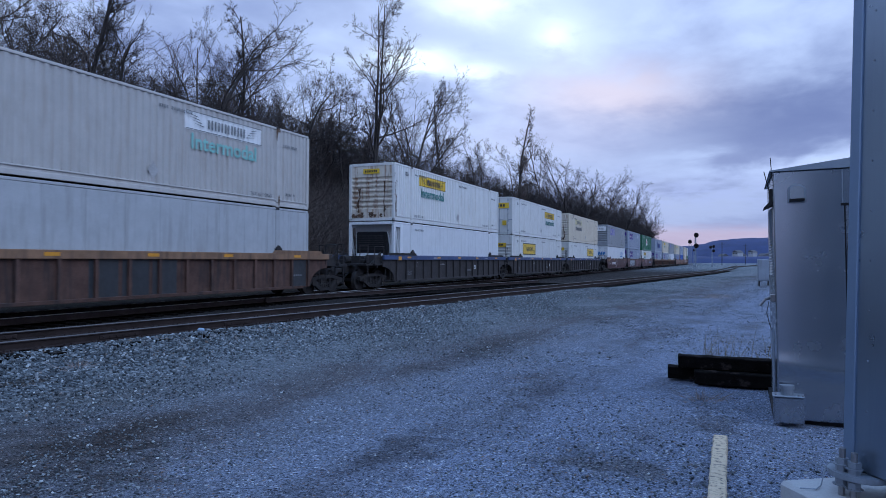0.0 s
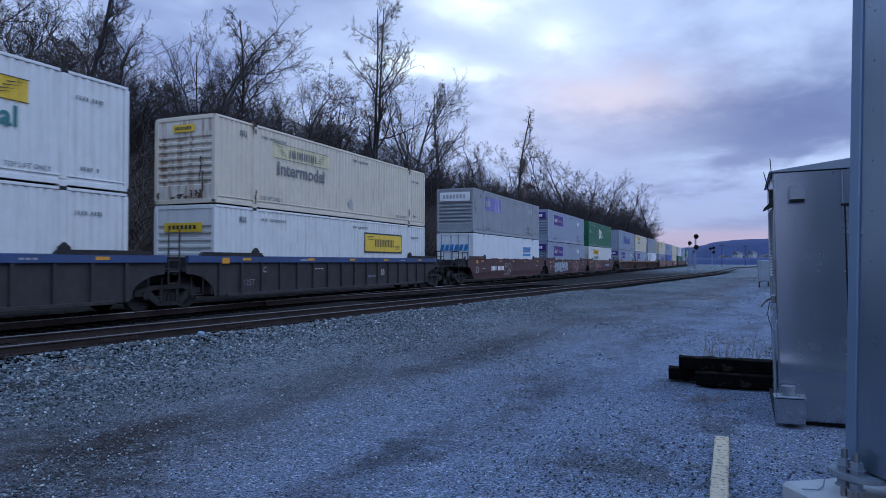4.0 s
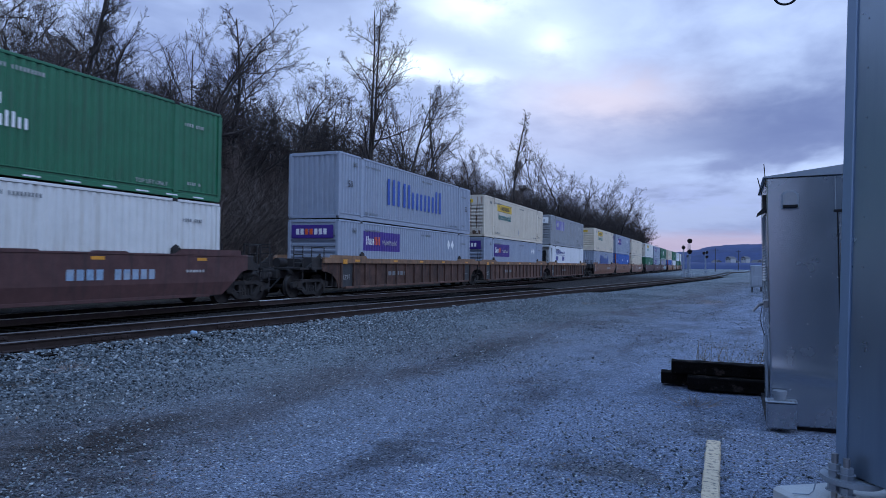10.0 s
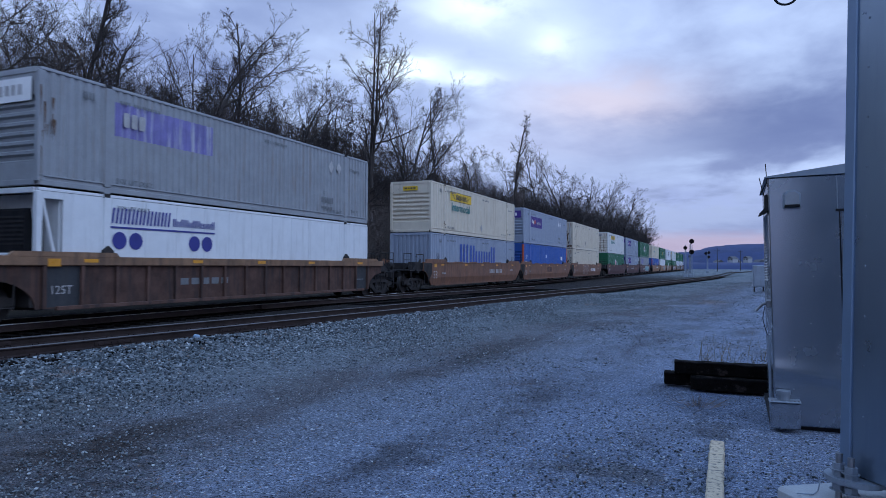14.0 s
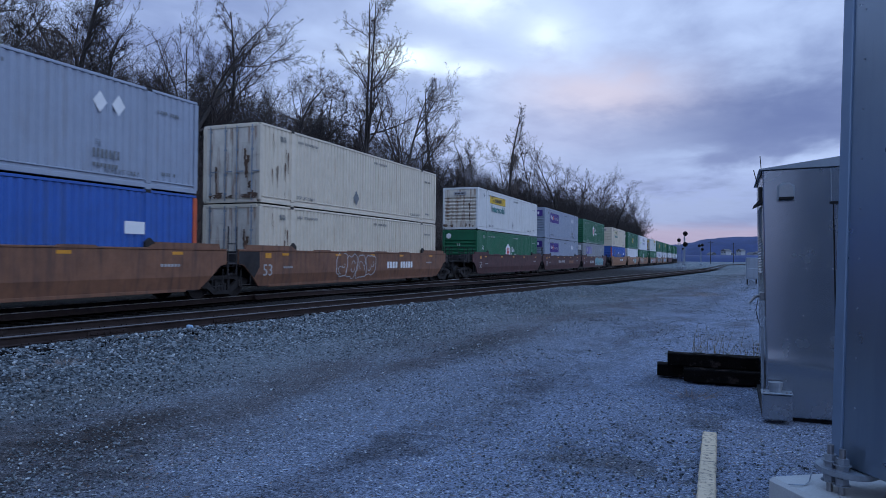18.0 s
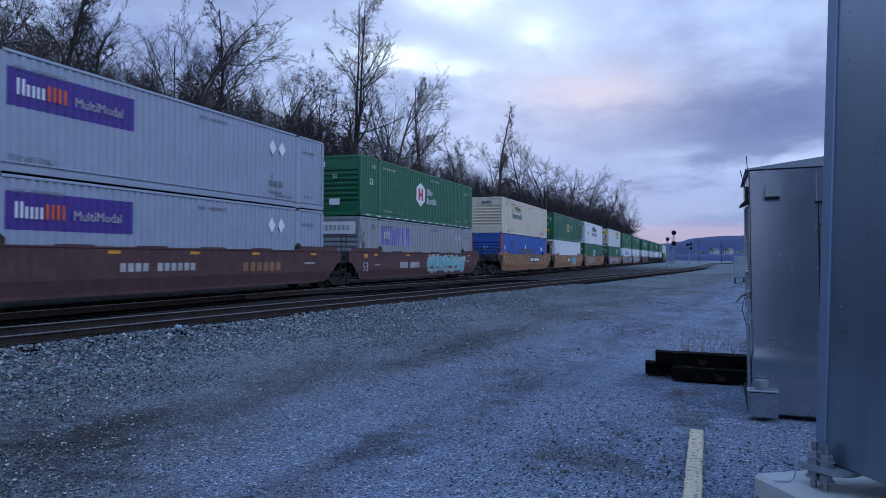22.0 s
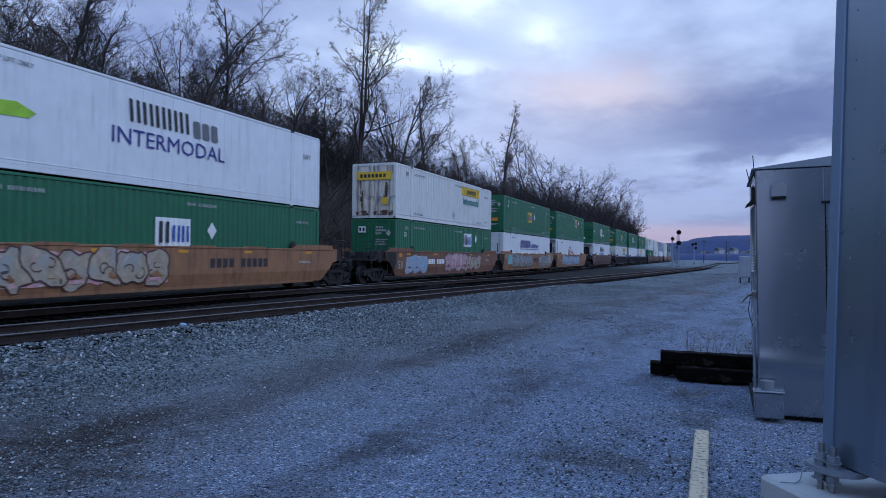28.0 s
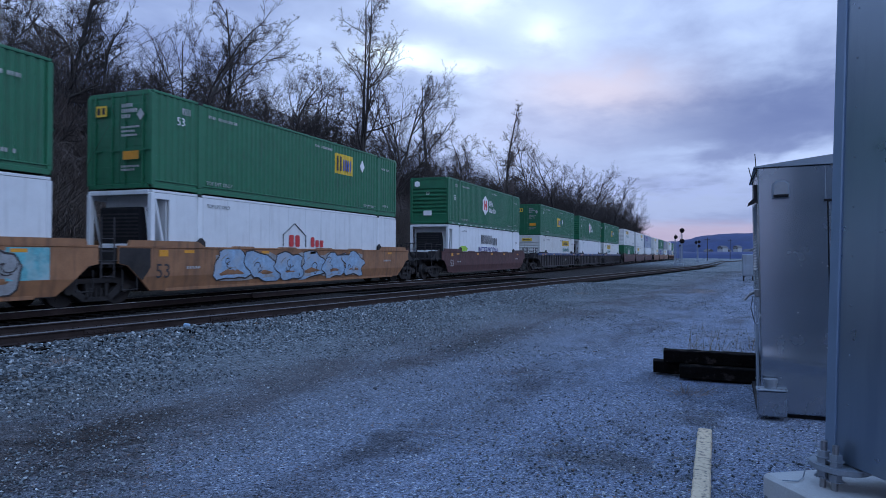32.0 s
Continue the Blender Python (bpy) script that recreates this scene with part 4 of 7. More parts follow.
def rusty(th, seed=1, q0=0.2, q1=2.2):
    """Rust runs near a corner post."""
    rnd = random.Random(seed)
    bm = bmesh.new()
    for k in range(9):
        q, w, z = rnd.uniform(q0, q1), rnd.uniform(0.02, 0.09), rnd.uniform(0.5, 2.6)
        low = max(0.16, z - rnd.uniform(0.2, 0.9))
        x = FACE + 0.006 + 0.001 * k
        f = bm.faces.new([bm.verts.new((x, Y(q + a * w), z + (low - z) * b)) for a, b in ((0, 0), (0.15, 0.4), (0.3, 0.75), (0.42, 1), (0.6, 0.9), (0.7, 0.5), (1.0, 0.25), (0.85, 0))])
        f.normal_update()
        if f.normal.x < 0:
            f.normal_flip()
    mark("rust_stain", bm, "rust_stain", th)


def post_wear(th, seed):
    """Scraped corners: rust and red-lead at the feet and heads of the lifting posts."""
    rnd = random.Random(seed)
    bm = bmesh.new()
    for q in (POST, LENGTH - POST):
        for k in range(7):
            z, c = rnd.choice((rnd.uniform(0.02, 0.9), rnd.uniform(2.45, 2.86))), q + rnd.uniform(-0.1, 0.1)
            w, h, x = rnd.uniform(0.02, 0.07), rnd.uniform(0.04, 0.26), FACE + 0.014 + 0.001 * k
            f = bm.faces.new([bm.verts.new((x, Y(c + w * a), z + h * b)) for a, b in ((-1, 0.1), (-0.3, -0.9), (0.5, -0.5), (1, 0.2), (0.4, 1), (-0.6, 0.7))])
            f.normal_update()
            if f.normal.x < 0:
                f.normal_flip()
    mark("rust_stain", bm, "rust_stain", th)


# well cars: origin on the track's axis at the height of the yard, under the middle of the containers
RAIL = 0.22
SIDE = 1.42
CREASE = 0.98


def tuck(z):
    """How far the side leans in below its crease."""
    return 0.075 * max(0.0, (CREASE - z) / 0.41)


def truck(th, q, name="truck"):
    """A two-axle truck centred at q."""
    bm = bmesh.new()
    box(bm, -0.95, 0.95, Y(q) - 0.28, Y(q) + 0.28, 0.62, 0.95, 0.04)
    tk = part(name, bm, M["dark"], th, "black cast-steel two-axle truck")
    for s in (-1, 1):
        bm = bmesh.new()
        x0, x1 = min(s * 0.93, s * 1.06), max(s * 0.93, s * 1.06)
        for ring in (((-1.28, 0.66), (-1.28, 0.84), (-0.6, 0.97), (0.6, 0.97), (1.28, 0.84), (1.28, 0.66), (1.05, 0.66), (0.55, 0.84), (-0.55, 0.84), (-1.05, 0.66)),
                     ((-0.95, 0.70), (-0.70, 0.80), (-0.30, 0.46), (-0.42, 0.35)), ((0.42, 0.35), (0.30, 0.46), (0.70, 0.80), (0.95, 0.70)),
                     ((-0.42, 0.35), (0.42, 0.35), (0.36, 0.47), (-0.36, 0.47)), ((-0.36, 0.45), (-0.26, 0.45), (-0.26, 0.86), (-0.36, 0.86)),
                     ((0.26, 0.45), (0.36, 0.45), (0.36, 0.86), (0.26, 0.86))):
            prism(bm, [(Y(q) + u, v) for u, v in ring], "x", x0, x1)
        for k in (-0.16, 0.0, 0.16):
            tube(bm, (s * 1.0, Y(q) + k, 0.46), (s * 1.0, Y(q) + k, 0.70), 0.062, sides=8)
        part("side_frame", bm, M["dark"], tk)
    for dy in (-0.89, 0.89):
        bm = bmesh.new()
        y, z = 0.0, 0.0
        tube(bm, (-0.98, y, z), (0.98, y, z), 0.08, sides=8)
        for s in (-1, 1):
            tube(bm, (s * 0.68, y, z), (s * 0.81, y, z), 0.46, sides=24)
            tube(bm, (s * 0.66, y, z), (s * 0.69, y, z), 0.50, sides=24)
            tube(bm, (s * 0.98, y, z), (s * 1.10, y, z), 0.13, sides=8)
            for k in range(4):
                a = math.pi / 2 * k
                box(bm, s * 0.815 - 0.008, s * 0.815 + 0.008, y + 0.27 * math.cos(a) - 0.05, y + 0.27 * math.cos(a) + 0.05, z + 0.27 * math.sin(a) - 0.05, z + 0.27 * math.sin(a) + 0.05)
        w = part("wheelset", bm, M["dark"], tk)
        w.matrix_basis = pose(0, Y(q) + dy, RAIL + 0.46)
    return tk


def build_car(label, kind, paint, chord, lead, tail):
    """One well unit. lead: its leading end carries a coupler; tail: so does its far end."""
    th = thing("well_car", label, "rail car", "well cars of the train")
    P, C = M[paint], M[chord]
    f0 = -1.25
    f1 = LENGTH + 1.25
    shape = [(Y(f0), 1.84), (Y(f0), 1.36), (Y(-0.95), 1.30), (Y(-0.08), 0.57), (Y(LENGTH + 0.08), 0.57), (Y(LENGTH + 0.95), 1.30), (Y(f1), 1.36), (Y(f1), 1.84)]
    if kind == "ribbed":
        arch = [(-1.25 + 1.22 * math.cos(k * math.pi / 14), 0.57 + 0.72 * math.sin(k * math.pi / 14)) for k in range(8)]
        shape = [(Y(f0), 1.84)] + [(Y(u), v) for u, v in arch[::-1]] + [(Y(LENGTH - u), v) for u, v in arch] + [(Y(f1), 1.84)]
    outline = shape
    for s in (-1, 1):
        bm, shape = bmesh.new(), outline
        a, b = (SIDE - 0.05, SIDE) if kind == "smooth" else (SIDE - 0.11, SIDE - 0.075)
        if kind == "smooth":
            fold = 0.569
            prism(bm, [(Y(-fold), CREASE), (Y(-0.08), 0.57), (Y(LENGTH + 0.08), 0.57), (Y(LENGTH + fold), CREASE)], "x", min(s * a, s * b), max(s * a, s * b))
            for v in bm.verts:
                v.co.x -= s * tuck(v.co.z)
            shape = shape[:3] + [(Y(-fold), CREASE), (Y(LENGTH + fold), CREASE)] + shape[-3:]
        prism(bm, shape, "x", min(s * a, s * b), max(s * a, s * b))
        part("side_sill", bm, P, th)
        bm = bmesh.new()
        if kind == "smooth":
            box(bm, min(s * 1.31, s * (SIDE + 0.02)), max(s * 1.31, s * (SIDE + 0.02)), Y(f0), Y(f1), 1.80, 1.86, 0.012)
        else:
            box(bm, min(s * 1.31, s * (SIDE + 0.03)), max(s * 1.31, s * (SIDE + 0.03)), Y(f0), Y(f1), 1.62, 1.85, 0.015)
        part("top_chord", bm, C, th)
        bm = bmesh.new()
        w0, w1 = (1.30, SIDE + 0.015) if kind == "ribbed" else (1.24, SIDE - tuck(0.57) + 0.012)
        box(bm, min(s * w0, s * w1), max(s * w0, s * w1), Y(0.5), Y(LENGTH - 0.5), 0.52, 0.62, 0.01)
        part("bottom_chord", bm, P, th)
        if kind == "ribbed":
            n = 15
            for i in range(n + 1):
                q = 0.15 + i * (LENGTH - 0.3) / n
                bm = bmesh.new()
                low = 0.58
                box(bm, min(s * (SIDE - 0.08), s * (SIDE + 0.012)), max(s * (SIDE - 0.08), s * (SIDE + 0.012)), Y(q) - 0.05, Y(q) + 0.05, low, 1.63, 0.008)
                part("rib", bm, P, th)
            for q in (-0.75, LENGTH - 2.3):
                bm = bmesh.new()
                prism(bm, [(Y(q), 1.84), (Y(q + 0.12), 1.96), (Y(q + 2.93), 1.96), (Y(q + 3.05), 1.84)], "x", min(s * 1.33, s * (SIDE + 0.035)), max(s * 1.33, s * (SIDE + 0.035)))
                part("chord_guard", bm, M["dark"] if paint == "slate" else C, th)
            if paint == "rust":
                for q in (0.22, LENGTH - 1.18):
                    bm = bmesh.new()
                    box(bm, min(s * (SIDE - 0.075), s * (SIDE - 0.070)), max(s * (SIDE - 0.075), s * (SIDE - 0.070)), Y(q), Y(q + 0.94), 0.60, 1.62)
                    part("painted_panel", bm, M["panel"], th, "dark painted panel")
        else:
            for e in (-1,) if paint in ("tan", "umber") else ():
                bm = bmesh.new()
                prism(bm, [(Y(u if e < 0 else LENGTH - u), v) for u, v in ((-1.24, 1.79), (-1.24, 1.37), (-0.95, 1.315), (-0.42, 0.87), (-0.12, 1.25), (-0.12, 1.79))],
                      "x", min(s * (SIDE + 0.001), s * (SIDE + 0.004)), max(s * (SIDE + 0.001), s * (SIDE + 0.004)))
                part("painted_panel", bm, M["dark"], th, "black painted end panel")
            for q in (-0.9, LENGTH - 2.1):
                bm = bmesh.new()
                prism(bm, [(Y(q), 1.85), (Y(q + (0.06 if q < 0 else 0.34)), 2.02), (Y(q + (2.66 if q < 0 else 2.94)), 2.02), (Y(q + 3.0), 1.85)], "x", min(s * 1.33, s * (SIDE + 0.025)), max(s * 1.33, s * (SIDE + 0.025)))
                part("chord_guard", bm, P, th)
            for i in range(4):
                q = 3.4 + i * 2.6
                bm = bmesh.new()
                prism(bm, [(Y(q), 1.85), (Y(q + 0.1), 1.90), (Y(q + 1.1), 1.90), (Y(q + 1.2), 1.85)], "x", min(s * 1.33, s * (SIDE + 0.022)), max(s * 1.33, s * (SIDE + 0.022)))
                part("chord_guard", bm, P, th)
        for q in (POST, LENGTH - POST):
            bm = bmesh.new()
            prism(bm, [(Y(q) - 0.16, 1.84), (Y(q) - 0.16, 2.02), (Y(q), 2.14), (Y(q) + 0.16, 2.02), (Y(q) + 0.16, 1.84)], "x", min(s * 1.31, s * 1.40), max(s * 1.31, s * 1.40))
            part("guide_bracket", bm, M["dark"], th)
        for q in (0.2, 1.2, 5.0, 8.1, 11.2, 15.0):
            bm = bmesh.new()
            zt = 1.66 if kind == "smooth" else 1.70
            xx = SIDE + (0.0 if kind == "smooth" else 0.03)
            box(bm, min(s * xx, s * (xx + 0.006)), max(s * xx, s * (xx + 0.006)), Y(q), Y(q + (0.42 if q > 0.5 else 0.34)), zt - (0.10 if q < 0.5 else 0.0), zt + 0.09)
            part("reflector", bm, M["amber"], th)
    bm = bmesh.new()
    box(bm, -1.34, 1.34, Y(0.0), Y(LENGTH), 0.545, 0.60)
    for i in range(6):
        box(bm, -1.34, 1.34, Y(1.4 + i * 2.6), Y(1.75 + i * 2.6), 0.60, 0.626)
    part("well_floor", bm, M["dark"], th)
    for q in (-0.10, LENGTH + 0.10):
        bm = bmesh.new()
        box(bm, -1.31, 1.31, Y(q) - 0.05, Y(q) + 0.05, 0.62, 1.80)
        part("bulkhead", bm, M["dark"], th)
    for e, coupled in ((-1, lead), (1, tail)):
        far = 2.95 if coupled else 1.68
        q0, q1 = (-far, -0.1) if e < 0 else (LENGTH + 0.1, LENGTH + far)
        bm = bmesh.new()
        box(bm, -0.34, 0.34, Y(q0), Y(q1), 0.98, 1.34, 0.03)
        part("centre_sill", bm, M["dark"], th)
        w0, w1 = (-1.95, -0.15) if e < 0 else (LENGTH + 0.15, LENGTH + 1.95)
        bm = bmesh.new()
        box(bm, -1.32, 1.32, Y(w0), Y(w1), 1.36, 1.44)
        deck = part("end_platform", bm, M["dark"], th)
        for k in range(3):
            yy = Y(w0 + 0.2 + k * 0.66)
            part("cross_bar", box(bmesh.new(), -1.30, 1.30, yy, yy + 0.12, 1.26, 1.358), M["dark"], deck)
        if coupled:
            end = q0 if e < 0 else q1
            bm = bmesh.new()
            box(bm, -0.16, 0.16, min(Y(end), Y(end) + e * 0.7), max(Y(end), Y(end) + e * 0.7), 1.02, 1.24, 0.04)
            box(bm, -0.24, 0.20, Y(end) + e * 0.52 - 0.14, Y(end) + e * 0.52 + 0.14, 0.95, 1.30, 0.05)
            part("coupler", bm, M["dark"], th)
            bm = bmesh.new()
            tube(bm, (0.45, Y(end) - e * 0.1, 1.05), (0.30, Y(end) + e * 0.35, 0.62), 0.03, sides=6)
            tube(bm, (0.30, Y(end) + e * 0.35, 0.62), (0.10, Y(end) + e * 0.62, 0.85), 0.03, sides=6)
            part("air_hose", bm, M["black"], th)
            bm = bmesh.new()
            box(bm, -1.34, 1.34, min(Y(end) - e * 0.75, Y(end) - e * 0.15), max(Y(end) - e * 0.75, Y(end) - e * 0.15), 1.36, 1.43)
            part("end_beam", bm, M["dark"], th)
            for s in (-1, 1):
                bm = bmesh.new()
                yy = Y(end) - e * 0.35
                for dx in (-0.0, 0.42):
                    tube(bm, (s * (1.30 - dx), yy, 0.55), (s * (1.30 - dx), yy, 2.30), 0.022, sides=6)
                for z in (0.62, 0.95, 1.28, 1.62, 1.95, 2.28):
                    tube(bm, (s * 1.30, yy, z), (s * 0.88, yy, z), 0.018, sides=6)
                part("ladder", bm, M["slate"], th)
                bm = bmesh.new()
                for k in (0, 1):
                    yk = Y(end) - e * (0.9 + k * 0.9)
                    tube(bm, (s * 1.34, yk, 1.40), (s * 1.34, yk, 2.25), 0.02, sides=6)
                tube(bm, (s * 1.34, Y(end) - e * 0.9, 2.25), (s * 1.34, Y(end) - e * 1.8, 2.25), 0.02, sides=6)
                part("handrail", bm, M["dark"], th)
            for x, dy, r, ln in ((0.55, 1.5, 0.16, 0.75), (-0.5, 1.35, 0.20, 0.5)):
                bm = bmesh.new()
                tube(bm, (x, Y(end) - e * dy - ln / 2, 1.62), (x, Y(end) - e * dy + ln / 2, 1.62), r, sides=14)
                part("brake_cylinder", bm, M["dark"], th)
            bm = bmesh.new()
            box(bm, 0.75, 1.2, Y(end) - e * 1.3 - 0.2, Y(end) - e * 1.3 + 0.2, 1.44, 1.86, 0.03)
            part("valve_box", bm, M["slate"], th)
            for s in (-1, 1):
                bm = bmesh.new()
                k0, k1 = Y(end) - e * 0.75, Y(end) - e * 1.75
                prism(bm, [(k0, 1.44), (k1, 1.44), (k1, 2.0)], "x", min(s * 1.16, s * 1.22), max(s * 1.16, s * 1.22))
                part("gusset", bm, M["dark"], th)
            if e > 0:
                bm = bmesh.new()
                tube(bm, (-0.9, Y(end) - 0.8, 1.95), (-0.9, Y(end) - 0.74, 1.95), 0.28, sides=16)
                tube(bm, (-0.9, Y(end) - 0.78, 1.40), (-0.9, Y(end) - 0.78, 1.95), 0.03, sides=6)
                part("brake_wheel", bm, M["dark"], th)
        else:
            for s in (-1, 1) if e > 0 else ():
                bm = bmesh.new()
                k = Y(LENGTH + 1.36)
                for dy in (0.0, 0.42):
                    tube(bm, (s * 1.38, k + dy, 0.98), (s * 1.38, k + dy, 2.62), 0.022, sides=6)
                for z in (1.02, 1.36, 1.70, 2.04):
                    tube(bm, (s * 1.38, k, z), (s * 1.38, k + 0.42, z), 0.018, sides=6)
                part("ladder", bm, M["slate"], th)
                part("ladder_bracket", box(bmesh.new(), min(s * 1.0, s * 1.37), max(s * 1.0, s * 1.37), k, k + 0.40, 1.37, 1.43), M["dark"], th)
        # side steps and pipes at the end
        for s in (-1, 1):
            bm = bmesh.new()
            k = Y(-0.85) if e < 0 else Y(LENGTH + 0.85)
            tube(bm, (s * 1.40, k - 0.25, 1.2), (s * 1.40, k - 0.25, 0.62), 0.018, sides=6)
            tube(bm, (s * 1.40, k + 0.25, 1.2), (s * 1.40, k + 0.25, 0.62), 0.018, sides=6)
            tube(bm, (s * 1.40, k - 0.25, 0.64), (s * 1.40, k + 0.25, 0.64), 0.018, sides=6)
            part("side_step", bm, M["dark"], th)
    truck(th, -1.62)
    if tail:
        truck(th, LENGTH + 1.62)
    return th


CARS = {}


def well_car(label, kind, paint, chord, lead, tail):
    key = (kind, paint, chord, lead, tail)
    if key in CARS:
        th = copy_thing(CARS[key], Matrix())
        th["label"] = label
        for o in [c for c in th.children_recursive if c.get("mark")]:
            bpy.data.objects.remove(o)
        return th
    CARS[key] = build_car(label, kind, paint, chord, lead, tail)
    return CARS[key]


def car_slab(q0, q1, z0, z1, off=0.004):
    bm = bmesh.new()
    return box(bm, SIDE + off, SIDE + off + 0.004, Y(q0), Y(q1), z0, z1)


def car_words(th, text, size, material, q, z, off=0.006):
    me, m = lettering(text, size, M[material], "x", (SIDE + off, Y(q), z), 1.0)
    ob = part("lettering", me, None, th)
    ob.matrix_basis = m
    ob["mark"] = 1


def car_bars(th, material, q0, q1, z0, z1, count, seed=0, off=0.005):
    """Unreadable stencil: bars of its size and colour."""
    bm = bmesh.new()
    w = (q1 - q0) / count
    for i in range(count):
        if i == 4 and count > 7:
            continue
        box(bm, SIDE + off, SIDE + off + 0.003, Y(q0 + i * w), Y(q0 + (i + 0.72) * w), z0, z1)
    mark("stencil", bm, material, th)


def graffiti(th, q0, q1, z0, z1, fill, edge, count, seed, outline_only=False, second=None):
    """Sprayed swirls that say nothing: swollen overlapping shapes with an edge round them, curls and shines."""
    rnd = random.Random(seed)
    w, h = (q1 - q0) / count, z1 - z0
    layers = {"outline": bmesh.new(), "fill": bmesh.new(), "shine": bmesh.new(), "cloud": bmesh.new()}

    def spot(bm, u, v, off):
        v = min(1.795, max(0.64, v))
        return bm.verts.new((SIDE + off - tuck(v + 0.06) * 0.9, Y(u), v))

    def facing(f):
        f.normal_update()
        if f.normal.x < 0:
            f.normal_flip()

    def ring(cx, cz, rx, rz, k=22):
        lobes, ph, amp = rnd.choice((2, 3, 3, 5)), rnd.random() * 6.28, rnd.uniform(0.10, 0.24)
        skew = rnd.uniform(-0.35, 0.35)
        out = []
        for j in range(k):
            a = 2 * math.pi * j / k
            r = (1 + amp * math.sin(lobes * a + ph) + 0.06 * math.sin(7 * a + ph * 2)) / max(abs(math.cos(a)), abs(math.sin(a))) ** 0.55
            v = rz * r * math.sin(a)
            out.append((cx + rx * r * math.cos(a) + skew * v, cz + v))
        return out

    def patch(bm, pts, off):
        cx, cz = sum(p[0] for p in pts) / len(pts), sum(p[1] for p in pts) / len(pts)
        hub = spot(bm, cx, cz, off)
        rim = [spot(bm, u, v, off) for u, v in pts]
        for a, b in zip(rim, rim[1:] + rim[:1]):
            facing(bm.faces.new((hub, a, b)))

    def stroke(bm, pts, wide, off, closed=True):
        n = len(pts)
        left, right = [], []
        for j in range(n):
            (a, b), (c, d) = pts[j - 1 if closed or j else 0], pts[(j + 1) % n if closed or j < n - 1 else j]
            ln = math.hypot(c - a, d - b) or 1
            nx, nz = -(d - b) / ln * wide, (c - a) / ln * wide
            left.append(spot(bm, pts[j][0] - nx, pts[j][1] - nz, off)), right.append(spot(bm, pts[j][0] + nx, pts[j][1] + nz, off))
        for j in range(n if closed else n - 1):
            k = (j + 1) % n
            facing(bm.faces.new((left[j], left[k], right[k], right[j])))

    if not outline_only:
        n = count * 4
        rim = [(q0 + (q1 - q0) * k / n, z0 + 0.10 + 0.10 * rnd.random(), z1 - 0.06 - 0.16 * rnd.random()) for k in range(n + 1)]
        rows = [(spot(layers["cloud"], u, a, 0.003), spot(layers["cloud"], u, (a + b) / 2, 0.003), spot(layers["cloud"], u, b, 0.003)) for u, a, b in rim]
        for a, b in zip(rows, rows[1:]):
            facing(layers["cloud"].faces.new((a[0], b[0], b[1], a[1]))), facing(layers["cloud"].faces.new((a[1], b[1], b[2], a[2])))
    for i in range(count):
        cx, cz = q0 + (i + 0.5) * w, (z0 + z1) / 2 + rnd.uniform(-0.08, 0.08)
        off = 0.006 + 0.0035 * (i % 3)
        pts = ring(cx, cz, w * 0.54, h * 0.44)
        if not outline_only:
            patch(layers["fill"], pts, off)
        stroke(layers["outline"], pts, 0.022 if outline_only else 0.026, off + 0.0015)
        for _ in range(2):
            sx, sz, r, a0 = cx + rnd.uniform(-0.25, 0.25) * w, cz + rnd.uniform(-0.2, 0.2) * h, rnd.uniform(0.10, 0.2) * h, rnd.random() * 6.28
            curl = [(sx + r * (0.4 + 0.09 * j) * math.cos(a0 + j * 0.5) * 1.2, sz + r * (0.4 + 0.09 * j) * math.sin(a0 + j * 0.5)) for j in range(9)]
            stroke(layers["outline"], curl, 0.018, off + 0.002, False)
        if not outline_only:
            arc = [(cx + w * 0.36 * math.cos(2.0 + 0.2 * j), cz + h * 0.31 * math.sin(2.0 + 0.2 * j)) for j in range(5)]
            stroke(layers["shine"], arc, 0.022, off + 0.003, False)
    for k, m in (("outline", edge), ("fill", fill), ("shine", second or "white_spray"), ("cloud", second or "white_spray")):
        if len(layers[k].faces):
            mark("graffiti_" + k, layers[k], m, th, "sprayed swollen shapes with an outline" if k == "fill" else "")
        else:
            layers[k].free()


# ---------------------------------------------------------------- the train, unit by unit
FRONT = [-201.55, -178.10, -158.60, -139.10, -115.45, -96.05, -76.95, -53.50, -34.50, -15.20, 8.20, 26.95, 46.20, 69.70, 88.85, 108.25,
         131.75, 151.35, 170.80, 194.25, 213.65, 232.95, 256.40]
TRAIN = []          # (thing, front along the train, height)


def load(unit, car, lower, upper):
    TRAIN.append((car, unit, 0.0))
    TRAIN.append((lower, unit, 0.632))
    TRAIN.append((upper, unit, 3.560))


